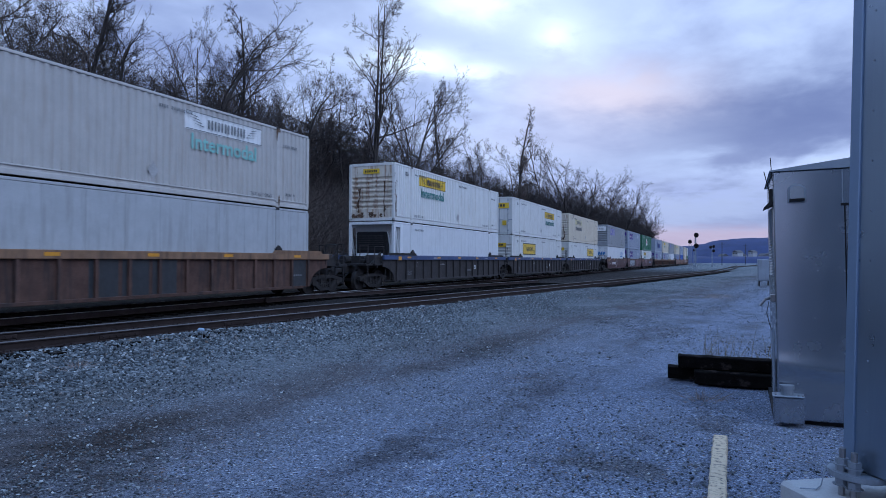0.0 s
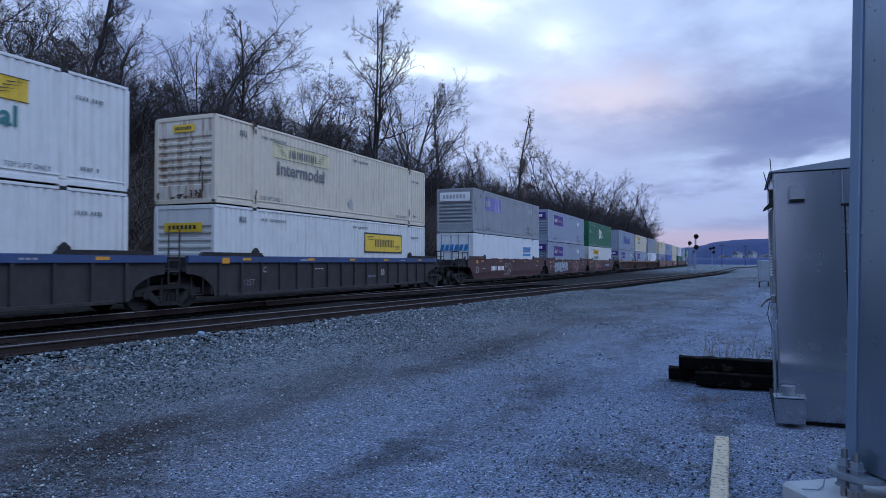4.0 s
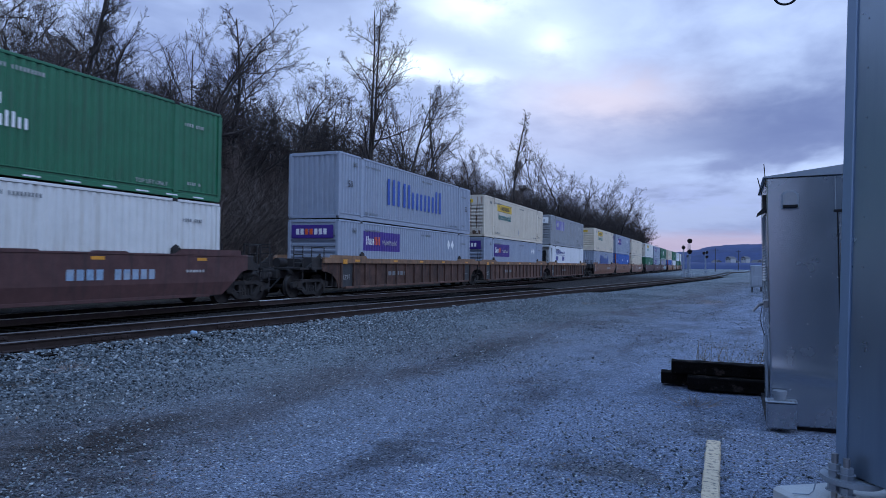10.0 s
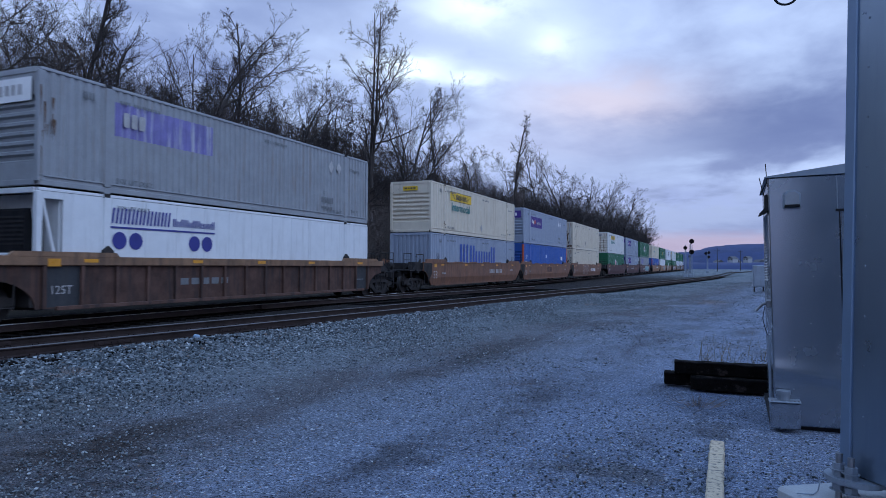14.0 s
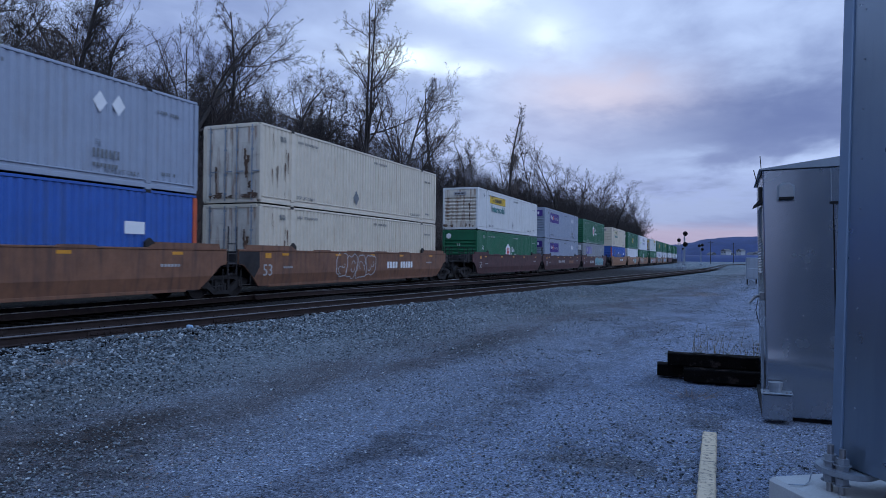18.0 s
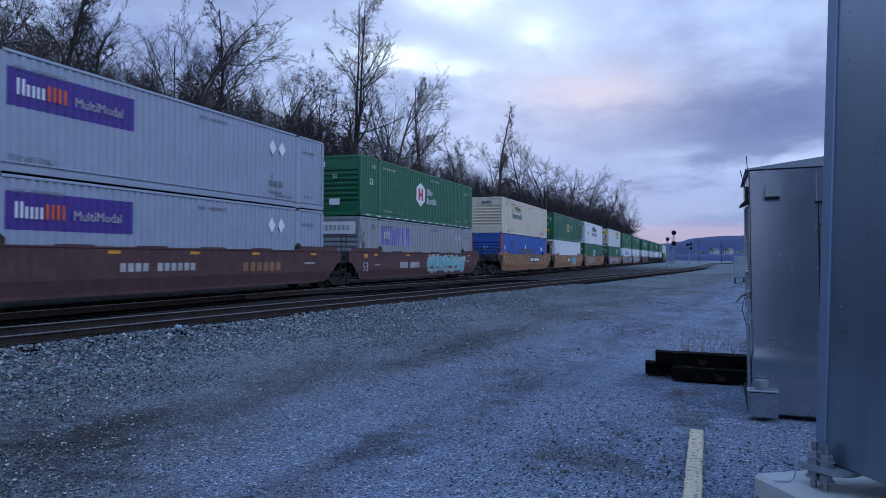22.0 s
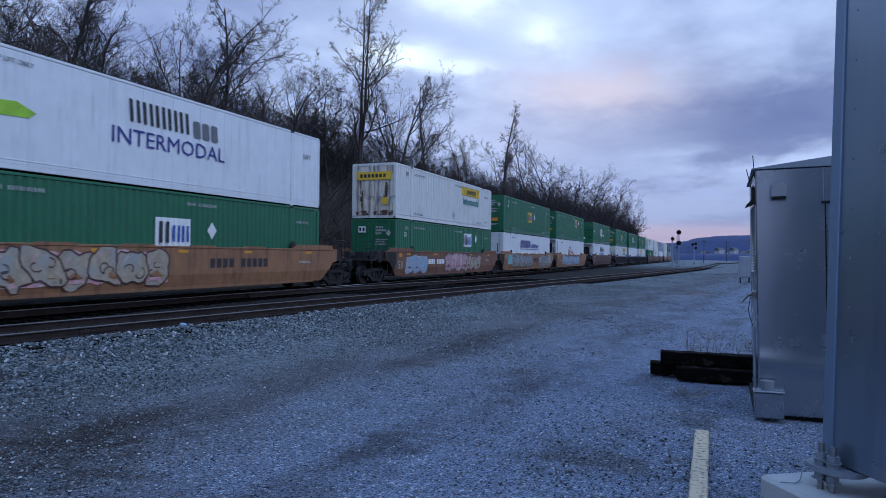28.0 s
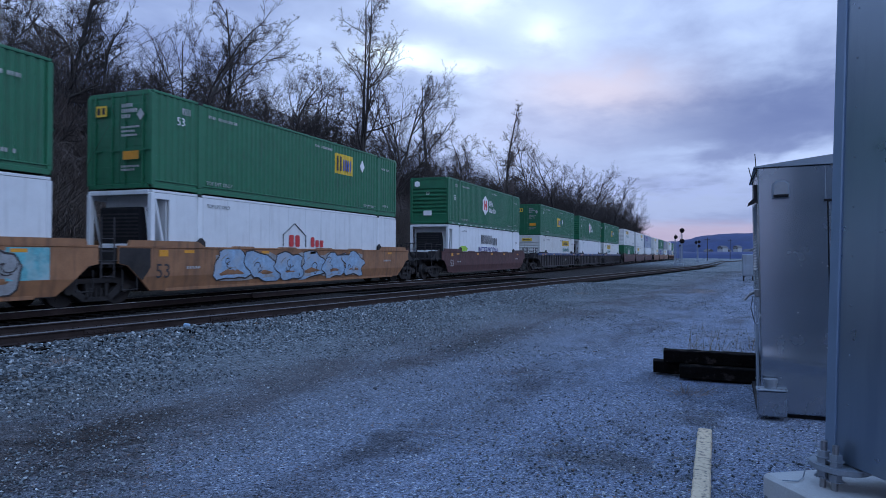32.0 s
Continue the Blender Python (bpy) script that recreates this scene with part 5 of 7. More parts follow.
def car_of(u, kind, paint, chord=None, sort=None, words_q=None):
    """lead and tail follow the place in a set of three."""
    lead, tail = sort
    tint = {"rust": "rusty brown", "brown": "oxide brown", "tan": "faded orange", "umber": "red-brown", "slate": "sooty dark grey"}[paint]
    side = "upright side ribs" if kind == "ribbed" else "smooth sides"
    th = well_car(f"{tint} steel well car with {side} under containers", kind, paint, chord or ("rust_edge" if paint == "rust" else paint), lead, tail)
    if kind == "smooth":
        car_words(th, "53", 0.60, "ink" if paint == "tan" else "pale_ink", 0.05, 0.93)
        car_bars(th, "pale_ink", 1.3, 1.9, 1.18, 1.26, 5)
        car_bars(th, "pale_ink", LENGTH - 1.6, LENGTH - 0.8, 1.30, 1.38, 6)
    else:
        panel = -0.066
        if paint == "slate":
            car_words(th, "53", 0.36, "white_ink", 11.08, 1.05, panel)
            car_words(th, "C", 0.30, "pale_ink", 2.38, 1.28, panel)
            car_words(th, "125T", 0.30, "grey_ink", 1.32, 0.85, panel)
            car_bars(th, "grey_ink", 9.78, 10.58, 0.95, 1.06, 6, 0, panel)
            car_bars(th, "pale_ink", 5.60, 6.25, 1.36, 1.40, 3, 0, panel)
            car_bars(th, "pale_ink", 4.5, 5.0, 1.70, 1.75, 3, 0, 0.035)
            car_bars(th, "pale_ink", LENGTH - 3.2, LENGTH - 2.7, 1.70, 1.75, 3, 0, 0.035)
        else:
            car_words(th, "125T", 0.30, "pale_ink", 0.32, 0.92, -0.062)
            car_bars(th, "grey_ink", LENGTH - 1.05, LENGTH - 0.5, 1.0, 1.06, 4, 0, -0.062)
            if u:
                car_bars(th, "grey_ink", 4.6, 6.8, 1.05, 1.25, 5, 0, panel)
    return th


def build_train():
    W = "white-painted corrugated container with a yellow sign and the word Intermodal"

    def sort(u):
        if u == 22:
            return (True, True)
        k = (u - 1) % 3 if u < 22 else (u - 23) % 3
        return ((True, False), (False, False), (False, True))[k]

    def yellow_sign_box(label=W, paint="white", front="ribs", q=2.85, z=1.45, plate="yellow", ink="teal_ink", bar="ink", end="yellow"):
        c = container(label, "corrugated", paint, front)
        haulier_sign(c, q, z, plate, ink, bar)
        small_print(c)
        if paint != "white":
            post_wear(c, round(q * 100) + len(label))
        diamond(c, 8.4, 0.62, 0.2, "pale_ink")
        if end and front == "doors":
            end_sign(c, end, "ink", 2.02, 0.42, 1.02)
            bm = bmesh.new()
            box(bm, 0.52, 0.84, Y(-0.075), Y(-0.068), 0.72, 1.08)
            mark("end_placard", bm, "yellow", c)
        elif end:
            end_sign(c, end, "ink", 2.36, 0.24, 0.46)
        return c

    def parcel(faded=False, q=2.2, z=1.58):
        c = container("blue-grey corrugated container with a purple decal" if not faded else "weathered grey corrugated container with a sun-faded purple decal",
                      "corrugated", "old_grey" if faded else "grey", "ribs")
        parcel_sign(c, q, z, faded)
        small_print(c)
        words(c, "53", 0.2, "grey_ink", 12.35, 1.0)
        bm = bmesh.new()
        for k in range(7):
            box(bm, FACE, FACE + 0.004, Y(12.3 + k * 0.12), Y(12.38 + k * 0.12), 0.42, 0.52), box(bm, FACE, FACE + 0.004, Y(12.3 + k * 0.13), Y(12.37 + k * 0.13), 0.66, 0.90)
        mark("marking", bm, "grey_ink", c)
        end_sign(c, "white_ink" if faded else "purple", "pale_ink" if faded else "white_ink", 2.06, 0.58, 1.06, None if faded else "orange")
        if not faded:
            diamond(c, 12.5, 2.15), diamond(c, 13.1, 2.15)
        else:
            diamond(c, 13.0, 2.2, 0.2, "pale_ink"), diamond(c, 13.6, 2.2, 0.2, "pale_ink")
            rusty(c, 4, 0.0, 0.4)
        return c

    def hexagon_box(q=6.44, z=0.92):
        c = container("green corrugated container with a white hexagon emblem", "corrugated", "green", "ribs")
        hexagon(c, q, z)
        words(c, "53", 0.42, "white_ink", 0.85, 1.55)
        small_print(c, "pale_ink")
        bm = bmesh.new()
        prism(bm, [(-0.80 + 0.2 * math.sin(math.radians(60 * i)), 2.48 + 0.2 * math.cos(math.radians(60 * i))) for i in range(6)], "y", Y(-0.05), Y(-0.04))
        mark("end_emblem", bm, "white_ink", c)
        end_words(c, "53", 0.26, "white_ink", -0.2, 1.80)
        bm = bmesh.new()
        box(bm, -0.35, 0.2, Y(-0.06), Y(-0.05), 0.52, 0.82)
        mark("end_placard", bm, "white_ink", c)
        bm = bmesh.new()
        for i in range(14):
            box(bm, FACE, FACE + 0.004, Y(0.6 + i * 1.1), Y(1.05 + i * 1.1), 0.05, 0.09)
        mark("reflective_dashes", bm, "white_ink", c)
        return c

    def plate_box(q=7.25, z=1.05, plate="yellow", front="doors"):
        c = container("dark green corrugated container with a small square plate", "corrugated", "green", front)
        square_sign(c, q, z, plate)
        words(c, "53", 0.36, "white_ink", 0.95, 2.0)
        small_print(c, "pale_ink")
        diamond(c, q + 2.4, z + 0.55)
        bm = bmesh.new()
        box(bm, -0.85, -0.42, Y(-0.072), Y(-0.066), 2.18, 2.50)
        mark("end_placard", bm, "yellow" if plate == "yellow" else "white_ink", c)
        bm = bmesh.new()
        for k in range(2):
            box(bm, -0.80 + 0.2 * k, -0.68 + 0.2 * k, Y(-0.076), Y(-0.073), 2.24, 2.44)
        mark("plate_marking", bm, "ink", c)
        bm = bmesh.new()
        for z0, n in ((2.40, 5), (2.24, 7), (2.08, 4), (1.78, 8), (1.66, 6), (1.54, 7), (0.62, 8), (0.52, 6)):
            for k in range(n):
                box(bm, 0.18 + 0.09 * k, 0.235 + 0.09 * k, Y(-0.072), Y(-0.066), z0, z0 + (0.11 if z0 > 2 else 0.06))
        prism(bm, [(0.92, 1.98), (1.06, 2.16), (0.92, 2.34), (0.78, 2.16)], "y", Y(-0.074), Y(-0.070))
        mark("marking", bm, "pale_ink", c)
        bm = bmesh.new()
        box(bm, 0.25, 0.85, Y(-0.075), Y(-0.065), 0.85, 1.10)
        mark("end_placard", bm, "amber", c)
        return c

    def island(q=4.4, z=0.95, front="plain"):
        c = container("grey corrugated container with large blue shapes along the side", "corrugated", "grey", front)
        blocks(c, "blue_ink", q, q + 1.75, z, z + 1.28, 1, seed=2, caps=True, bars=3)
        blocks(c, "blue_ink", q + 1.8, q + 7.0, z, z + 1.24, 5, seed=12, caps=False, bars=2)
        words(c, "53", 0.42, "ink", 0.75, 1.42)
        words(c, "53", 0.42, "ink", LENGTH - 1.0, 1.42)
        small_print(c)
        return c

    def blue53():
        c = container("blue corrugated container with red-orange corner posts", "corrugated", "blue", "ribs", "doors", "blue")
        for o in [k for k in c.children if k.name.startswith("corner_post")]:
            o.data = o.data.copy()
            o.data.materials[0] = M["red"]
        words(c, "53", 0.45, "white_ink", 0.6, 1.62)
        end_words(c, "53", 0.4, "white_ink", -0.25, 1.62)
        mark("placard", slab(0.55, 1.05, 1.05, 1.42), "white_ink", c)
        mark("placard", slab(7.3, 7.65, 1.75, 2.05), "white_ink", c)
        mark("decal", slab(LENGTH - 2.8, LENGTH - 2.1, 1.6, 1.95), "white_ink", c)
        return c

    def reefer(label, front="cooler", trim=None):
        c = container(label, "smooth", "bright", front, "doors", trim)
        words(c, "TOP LIFT ONLY", 0.16, "grey_ink", 2.3, 2.5)
        return c

    def plain_white(label="off-white corrugated container with rust stains", paint="cream", front="doors"):
        c = container(label, "corrugated", paint, front)
        small_print(c)
        rusty(c, 3)
        end_rust(c, 41, 9)
        diamond(c, 6.9, 0.72, 0.26, "grey_ink")
        return c

    def navy_block_box(front="cooler", q=2.1, z=1.85, big=1.0):
        c = reefer("white smooth-sided refrigerated container with navy shapes on the side", front)
        blocks(c, "navy_ink", q, q + 2.1 * big, z + 0.28, z + 0.28 + 0.42 * big, 8, 0.15, seed=21, bars=2)
        mark("underline", slab(q, q + 4.0 * big, z + 0.15, z + 0.20), "navy_ink", c)
        blocks(c, "navy_ink", q + 2.2 * big, q + 4.0 * big, z + 0.30, z + 0.30 + 0.24 * big, 11, seed=22, caps=False, bars=2)
        for a in (0.3, 0.85, 3.1, 3.65):
            if big == 1.0:
                bm = bmesh.new()
                prism(bm, [(Y(q + a) + 0.24 * math.cos(j * 0.524), z - 0.18 + 0.24 * math.sin(j * 0.524)) for j in range(12)], "x", FACE, FACE + 0.004)
                mark("dot", bm, "navy_ink", c)
        return c

    def dark_block_box(front="cooler"):
        c = reefer("white smooth-sided refrigerated container with dark block shapes and the word INTERMODAL", front, None)
        blocks(c, "ink", 6.3, 8.7, 1.78, 2.42, 5, -0.1, seed=31, bars=2)
        blocks(c, "grey_ink", 8.8, 10.0, 1.72, 2.25, 3, -0.1, seed=32, caps=False)
        words(c, "INTERMODAL", 0.66, "navy_ink", 5.65, 1.12, 1.12)
        bm = bmesh.new()
        prism(bm, [(Y(1.6), 1.35), (Y(2.2), 1.55), (Y(3.0), 1.62), (Y(3.5), 1.42), (Y(3.3), 1.28), (Y(2.3), 1.22)], "x", FACE, FACE + 0.004)
        mark("emblem", bm, "lime", c)
        words(c, "53FT", 0.26, "grey_ink", LENGTH - 1.25, 1.9)
        return c

    G = graffiti
    # rusty ribbed car in front
    c = car_of(0, "ribbed", "rust", None, (False, True))
    for k in range(3):
        bm = bmesh.new()
        q = 6.30 + k * 1.036
        box(bm, SIDE - 0.075, SIDE - 0.070, Y(q), Y(q + 0.92), 0.62, 1.62)
        mark("painted_panel", bm, "panel", c)
    load(FRONT[0], c, container("plain grimy off-white smooth-sided container", "smooth", "chalk_grey", "ribs"),
         yellow_sign_box("chalky off-white corrugated container with a faded sign", "chalk", q=9.6, z=1.5, plate="white_ink", ink="pale_teal", bar="grey_ink", end=None))
    for u, up, low in ((1, yellow_sign_box("white corrugated container with a rust-streaked ribbed end", "white"), reefer("white smooth-sided refrigerated container with an open cooling bay")),
                       (2, yellow_sign_box(q=9.65, z=1.25, front="doors"), None), (3, yellow_sign_box("cream-white corrugated container with a worn sign", "cream", q=3.0, z=1.32, plate="faded_yellow", ink="grey_ink", bar="grey_ink"), None)):
        c = car_of(u, "ribbed", "slate", "navy", sort(u))
        if low is None:
            low = container("white corrugated container with a black-bordered yellow sign", "corrugated", "white", "ribs")
            framed_sign(low, 2.9 if u == 2 else 9.65, 1.44)
            small_print(low)
            end_sign(low, "yellow", "ink", 2.0, 0.3, 0.8)
        if u == 1:
            rusty(up, 9, 0.0, 0.3)
        if u != 2:
            end_rust(up, 20 + u, 8 if u == 1 else 4)
        load(FRONT[u], c, low, up)
    # oxide brown set
    slant_box = container("white smooth-sided container with light blue shapes and a bulkhead door", "smooth", "bright", "doors", "doors", "bright")
    blocks(slant_box, "sky_ink", 11.25, 13.4, 1.78, 2.22, 6, 0.25, seed=41, bars=2)
    mark("stripe", slab(11.2, 13.4, 1.50, 1.68), "sky_ink", slant_box)
    bm = bmesh.new()
    for i in range(6):
        x = -1.0 + i * 0.33
        prism(bm, [(x, 1.75), (x + 0.22, 1.75), (x + 0.32, 2.15), (x + 0.10, 2.15)], "y", Y(-0.10), Y(-0.09))
    mark("end_blocks", bm, "sky_ink", slant_box)
    c = car_of(4, "smooth", "brown", None, sort(4))
    car_bars(c, "white_ink", 3.2, 6.0, 1.06, 1.36, 10)
    G(c, 6.2, 7.6, 0.7, 1.6, None, "pale_ink", 2, 3, True)
    load(FRONT[4], c, slant_box, parcel(True))
    c = car_of(5, "smooth", "brown", None, sort(5))
    G(c, 1.9, 7.3, 0.66, 1.74, "silver_spray", "ink", 6, 11, second="blue_spray")
    G(c, 9.7, 12.8, 0.66, 1.7, None, "pink_spray", 4, 12, True)
    load(FRONT[5], c, parcel(), parcel())
    c = car_of(6, "smooth", "brown", None, sort(6))
    G(c, 3.3, 7.3, 0.66, 1.78, None, "pink_spray", 5, 13, True)
    car_bars(c, "blue_spray", 10.5, 13.4, 1.12, 1.40, 10)
    low = yellow_sign_box(q=2.75, z=1.40)
    load(FRONT[6], c, low, hexagon_box())
    # rusty ribbed set
    c = car_of(7, "ribbed", "rust", None, sort(7))
    load(FRONT[7], c, parcel(), island())
    c = car_of(8, "ribbed", "rust", None, sort(8))
    up = yellow_sign_box("cream corrugated container with a rusty ribbed end", "cream", q=2.85, z=1.40)
    end_rust(up, 31, 9)
    load(FRONT[8], c, parcel(), up)
    c = car_of(9, "ribbed", "rust", None, sort(9))
    load(FRONT[9], c, navy_block_box(), parcel(True))
    # orange-brown set
    c = car_of(10, "smooth", "umber", None, sort(10))
    car_bars(c, "pale_ink", 9.8, 12.6, 1.15, 1.42, 10)
    load(FRONT[10], c, island(z=1.1), yellow_sign_box("cream corrugated container with a yellow sign", "cream", q=2.8, z=1.45))
    c = car_of(11, "smooth", "umber", None, sort(11))
    blocks_q = 6.9
    mark("painted_panel", car_slab(blocks_q - 0.1, blocks_q + 2.5, 0.98, 1.68), "tan", c)
    car_bars(c, "brown", blocks_q + 0.25, blocks_q + 2.3, 1.12, 1.58, 6, 0, 0.010)
    load(FRONT[11], c, blue53(), parcel(z=1.42))
    c = car_of(12, "smooth", "umber", None, sort(12))
    G(c, 5.1, 8.5, 0.66, 1.8, None, "white_spray", 4, 15, True)
    car_bars(c, "white_ink", 9.8, 12.8, 1.08, 1.40, 10)
    load(FRONT[12], c, plain_white("off-white corrugated container with grimy seams"), plain_white())
    # brown set
    c = car_of(13, "smooth", "brown", None, sort(13))
    up = yellow_sign_box(front="ribs", q=2.75, z=1.42, end="pale_ink")
    end_rust(up, 35, 4)
    load(FRONT[13], c, hexagon_box(z=0.75), up)
    c = car_of(14, "smooth", "brown", None, sort(14))
    car_bars(c, "pale_ink", 5.4, 8.4, 1.16, 1.40, 11)
    car_bars(c, "tan", 10.7, 13.0, 1.08, 1.40, 6)
    load(FRONT[14], c, parcel(), parcel())
    c = car_of(15, "smooth", "brown", None, sort(15))
    G(c, 8.0, 14.3, 0.66, 1.75, "teal_spray", "white_spray", 6, 18, second="white_spray")
    car_bars(c, "pale_ink", 4.2, 6.8, 1.02, 1.34, 10)
    load(FRONT[15], c, parcel(True), hexagon_box())
    # faded orange sets
    c = car_of(16, "smooth", "tan", None, sort(16))
    mark("painted_panel", car_slab(8.7, 12.2, 1.20, 1.62), "ink", c)
    car_bars(c, "white_ink", 8.85, 12.1, 1.28, 1.54, 11, 0, 0.010)
    low = blue53()
    bm = bmesh.new()
    prism(bm, [(Y(3.3) + 0.7 * math.cos(j * 0.524), 2.05 + 0.45 * math.sin(j * 0.524)) for j in range(12)], "x", FACE - 0.002, FACE + 0.002)
    mark("painted_out_patch", bm, "navy", low)
    mark("painted_out_patch", slab(5.2, 11.0, 1.3, 1.8, -0.002), "navy", low)
    load(FRONT[16], c, low, yellow_sign_box("cream corrugated container with a worn sign", "cream", q=2.85, z=1.38, plate="faded_yellow", bar="ink", end="pale_ink"))
    c = car_of(17, "smooth", "tan", None, sort(17))
    mark("painted_panel", car_slab(6.9, 8.5, 1.08, 1.60), "ink", c)
    car_bars(c, "white_ink", 7.05, 8.4, 1.18, 1.50, 5, 0, 0.010)
    G(c, 9.6, 12.4, 0.66, 1.75, "teal_spray", "white_spray", 3, 27)
    load(FRONT[17], c, reefer("white smooth-sided refrigerated container with a dark open end"), plate_box(front="plain"))
    c = car_of(18, "smooth", "tan", None, sort(18))
    G(c, 1.4, 7.7, 0.66, 1.8, "sand_spray", "brown", 7, 19, second="pink_spray")
    car_bars(c, "ink", 9.5, 12.6, 1.18, 1.48, 10)
    load(FRONT[18], c, plate_box(7.3, 1.2, "white_ink"), dark_block_box())
    c = car_of(19, "smooth", "umber", None, sort(19))
    G(c, 1.1, 3.9, 0.66, 1.72, "blue_spray", "silver_spray", 3, 20)
    G(c, 6.8, 10.6, 0.66, 1.8, "pink_spray", "lilac_spray", 4, 21, second="sand_spray")
    G(c, 10.6, 13.4, 0.70, 1.72, "sand_spray", "brown", 4, 26, second="pink_spray")
    car_bars(c, "white_ink", 4.1, 6.6, 1.15, 1.42, 10)
    up = yellow_sign_box("white corrugated container with rust-stained doors", front="doors", q=9.85, z=1.50)
    end_rust(up, 33, 14)
    load(FRONT[19], c, plate_box(10.3, 1.6, "white_ink"), up)
    c = car_of(20, "smooth", "tan", None, sort(20))
    mark("painted_panel", car_slab(0.9, 2.2, 0.99, 1.78, 0.001), "teal_spray", c, "teal sprayed patch")
    mark("painted_panel", car_slab(14.9, 16.0, 0.99, 1.78, 0.001), "teal_spray", c, "teal sprayed patch")
    G(c, 2.1, 8.7, 0.62, 1.80, "silver_grey_spray", "slate", 6, 22, second="silver_grey_spray")
    car_bars(c, "brown", 9.0, 11.0, 1.10, 1.50, 6)
    G(c, 11.2, 15.2, 0.62, 1.80, "silver_grey_spray", "slate", 5, 23, second="silver_grey_spray")
    load(FRONT[20], c, navy_block_box("doors", 5.0, 1.45, 1.6), plate_box(7.4, 1.1))
    c = car_of(21, "smooth", "tan", None, sort(21))
    G(c, 2.6, 12.4, 0.62, 1.80, "blue_spray", "slate", 6, 24, second="silver_grey_spray")
    low = reefer("white smooth-sided refrigerated container with a red house-shaped emblem")
    bm = bmesh.new()
    for a, b in (((6.45, 1.75), (7.2, 2.2)), ((7.2, 2.2), (7.95, 1.75)), ((6.45, 1.75), (6.45, 1.3)), ((7.95, 1.75), (7.95, 1.3))):
        tube(bm, (FACE, Y(a[0]), a[1]), (FACE, Y(b[0]), b[1]), 0.03, sides=4)
    mark("house_emblem", bm, "grey_ink", low)
    blocks(low, "red_ink", 6.8, 7.6, 1.3, 1.75, 2, seed=5)
    blocks(low, "red_ink", 8.3, 9.3, 1.3, 1.7, 3, seed=6, caps=False)
    load(FRONT[21], c, low, plate_box(10.15, 1.6))
    c = car_of(22, "smooth", "brown", None, sort(22))
    load(FRONT[22], c, dark_block_box(), hexagon_box())
    # the rest of the train, further back
    q = 279.9
    ups = [lambda: plate_box(), lambda: hexagon_box(), lambda: plate_box(), lambda: yellow_sign_box(), lambda: yellow_sign_box(q=9.6), lambda: parcel(), lambda: yellow_sign_box(), lambda: hexagon_box(), lambda: parcel(True), lambda: yellow_sign_box(), lambda: plate_box(), lambda: yellow_sign_box()]
    lows = [lambda: yellow_sign_box(q=9.6), lambda: reefer("white smooth-sided refrigerated container with cooling unit"), lambda: yellow_sign_box(), lambda: hexagon_box(), lambda: yellow_sign_box(), lambda: reefer("white smooth-sided refrigerated container with cooling unit"),
            lambda: yellow_sign_box(q=9.6), lambda: parcel(), lambda: yellow_sign_box(), lambda: parcel(), lambda: yellow_sign_box(), lambda: hexagon_box()]
    for i in range(12):
        u = 23 + i
        kind, paint, chord = (("ribbed", "slate", "navy"), ("smooth", "brown", None), ("smooth", "umber", None), ("ribbed", "rust", None))[(i // 3) % 4]
        load(q, car_of(u, kind, paint, chord, sort(u)), lows[i](), ups[i]())
        q += 23.45 if i % 3 == 2 else 19.45


build_train()

# ---------------------------------------------------------------- ground, tracks
TRACK_X = -16.50


def bank(x, y):
    """Height of the ground: flat yard, and a wooded bank beyond the main track."""
    shift = 0.0 if y < 260 else -(y - 260) ** 2 / 1400.0
    k = min(1.0, max(0.0, (-22.0 + shift - x) / 24.0))
    rise = 8.5 * k * k * (3 - 2 * k)
    if y > 700:
        rise *= max(0.0, 1 - (y - 700) / 600.0)
    return rise - 0.045 + 0.03 * math.sin(x * 0.9 + y * 0.23) * math.sin(y * 0.41)


def make_ground():
    xs = [-3000, -1200, -500, -250, -140, -90, -65] + [-54 + 2.0 * i for i in range(37)] + [20, 24, 30, 40, 60, 100, 200, 500, 1200, 3000]
    ys = [-600, -200, -80, -40] + [-20 + 2.5 * i for i in range(60)] + [131 + 12 * i for i in range(30)] + [520, 600, 700, 850, 1000, 1300, 2000, 3500, 4800]
    bm = bmesh.new()
    grid = [[bm.verts.new((x, y, bank(x, y))) for x in xs] for y in ys]
    for j in range(len(ys) - 1):
        for i in range(len(xs) - 1):
            bm.faces.new((grid[j][i], grid[j][i + 1], grid[j + 1][i + 1], grid[j + 1][i])).smooth = True
    return mesh_thing("ground", bm, M["ground"], "grey crushed-stone yard with dark wheel tracks, and a leafy bank behind", "ground", kind="structure")


ground = make_ground()


def near_x(y):
    """Axis of the near track, which leaves the main line and then runs beside it."""
    if y < 95:
        return -12.15 + 0.109 * (y - 8)
    k = min(1.0, (y - 95) / 110.0)
    return -2.67 + 0.109 * 110 * (k - k * k / 2) * 0.62


def main_x(y):
    return TRACK_X if y < 260 else TRACK_X - 700 + math.sqrt(max(0, 700 ** 2 - (y - 260) ** 2))


def spur_x(y):
    return near_x(175) + 0.105 * (y - 175) * min(1.0, max(0.0, (y - 175) / 40.0))


PROFILE = [(-0.070, 0.0), (0.070, 0.0), (0.070, 0.012), (0.010, 0.030), (0.010, 0.130), (0.036, 0.138), (0.036, 0.156), (0.018, 0.172),
           (-0.018, 0.172), (-0.036, 0.156), (-0.036, 0.138), (-0.010, 0.130), (-0.010, 0.030), (-0.070, 0.012)]


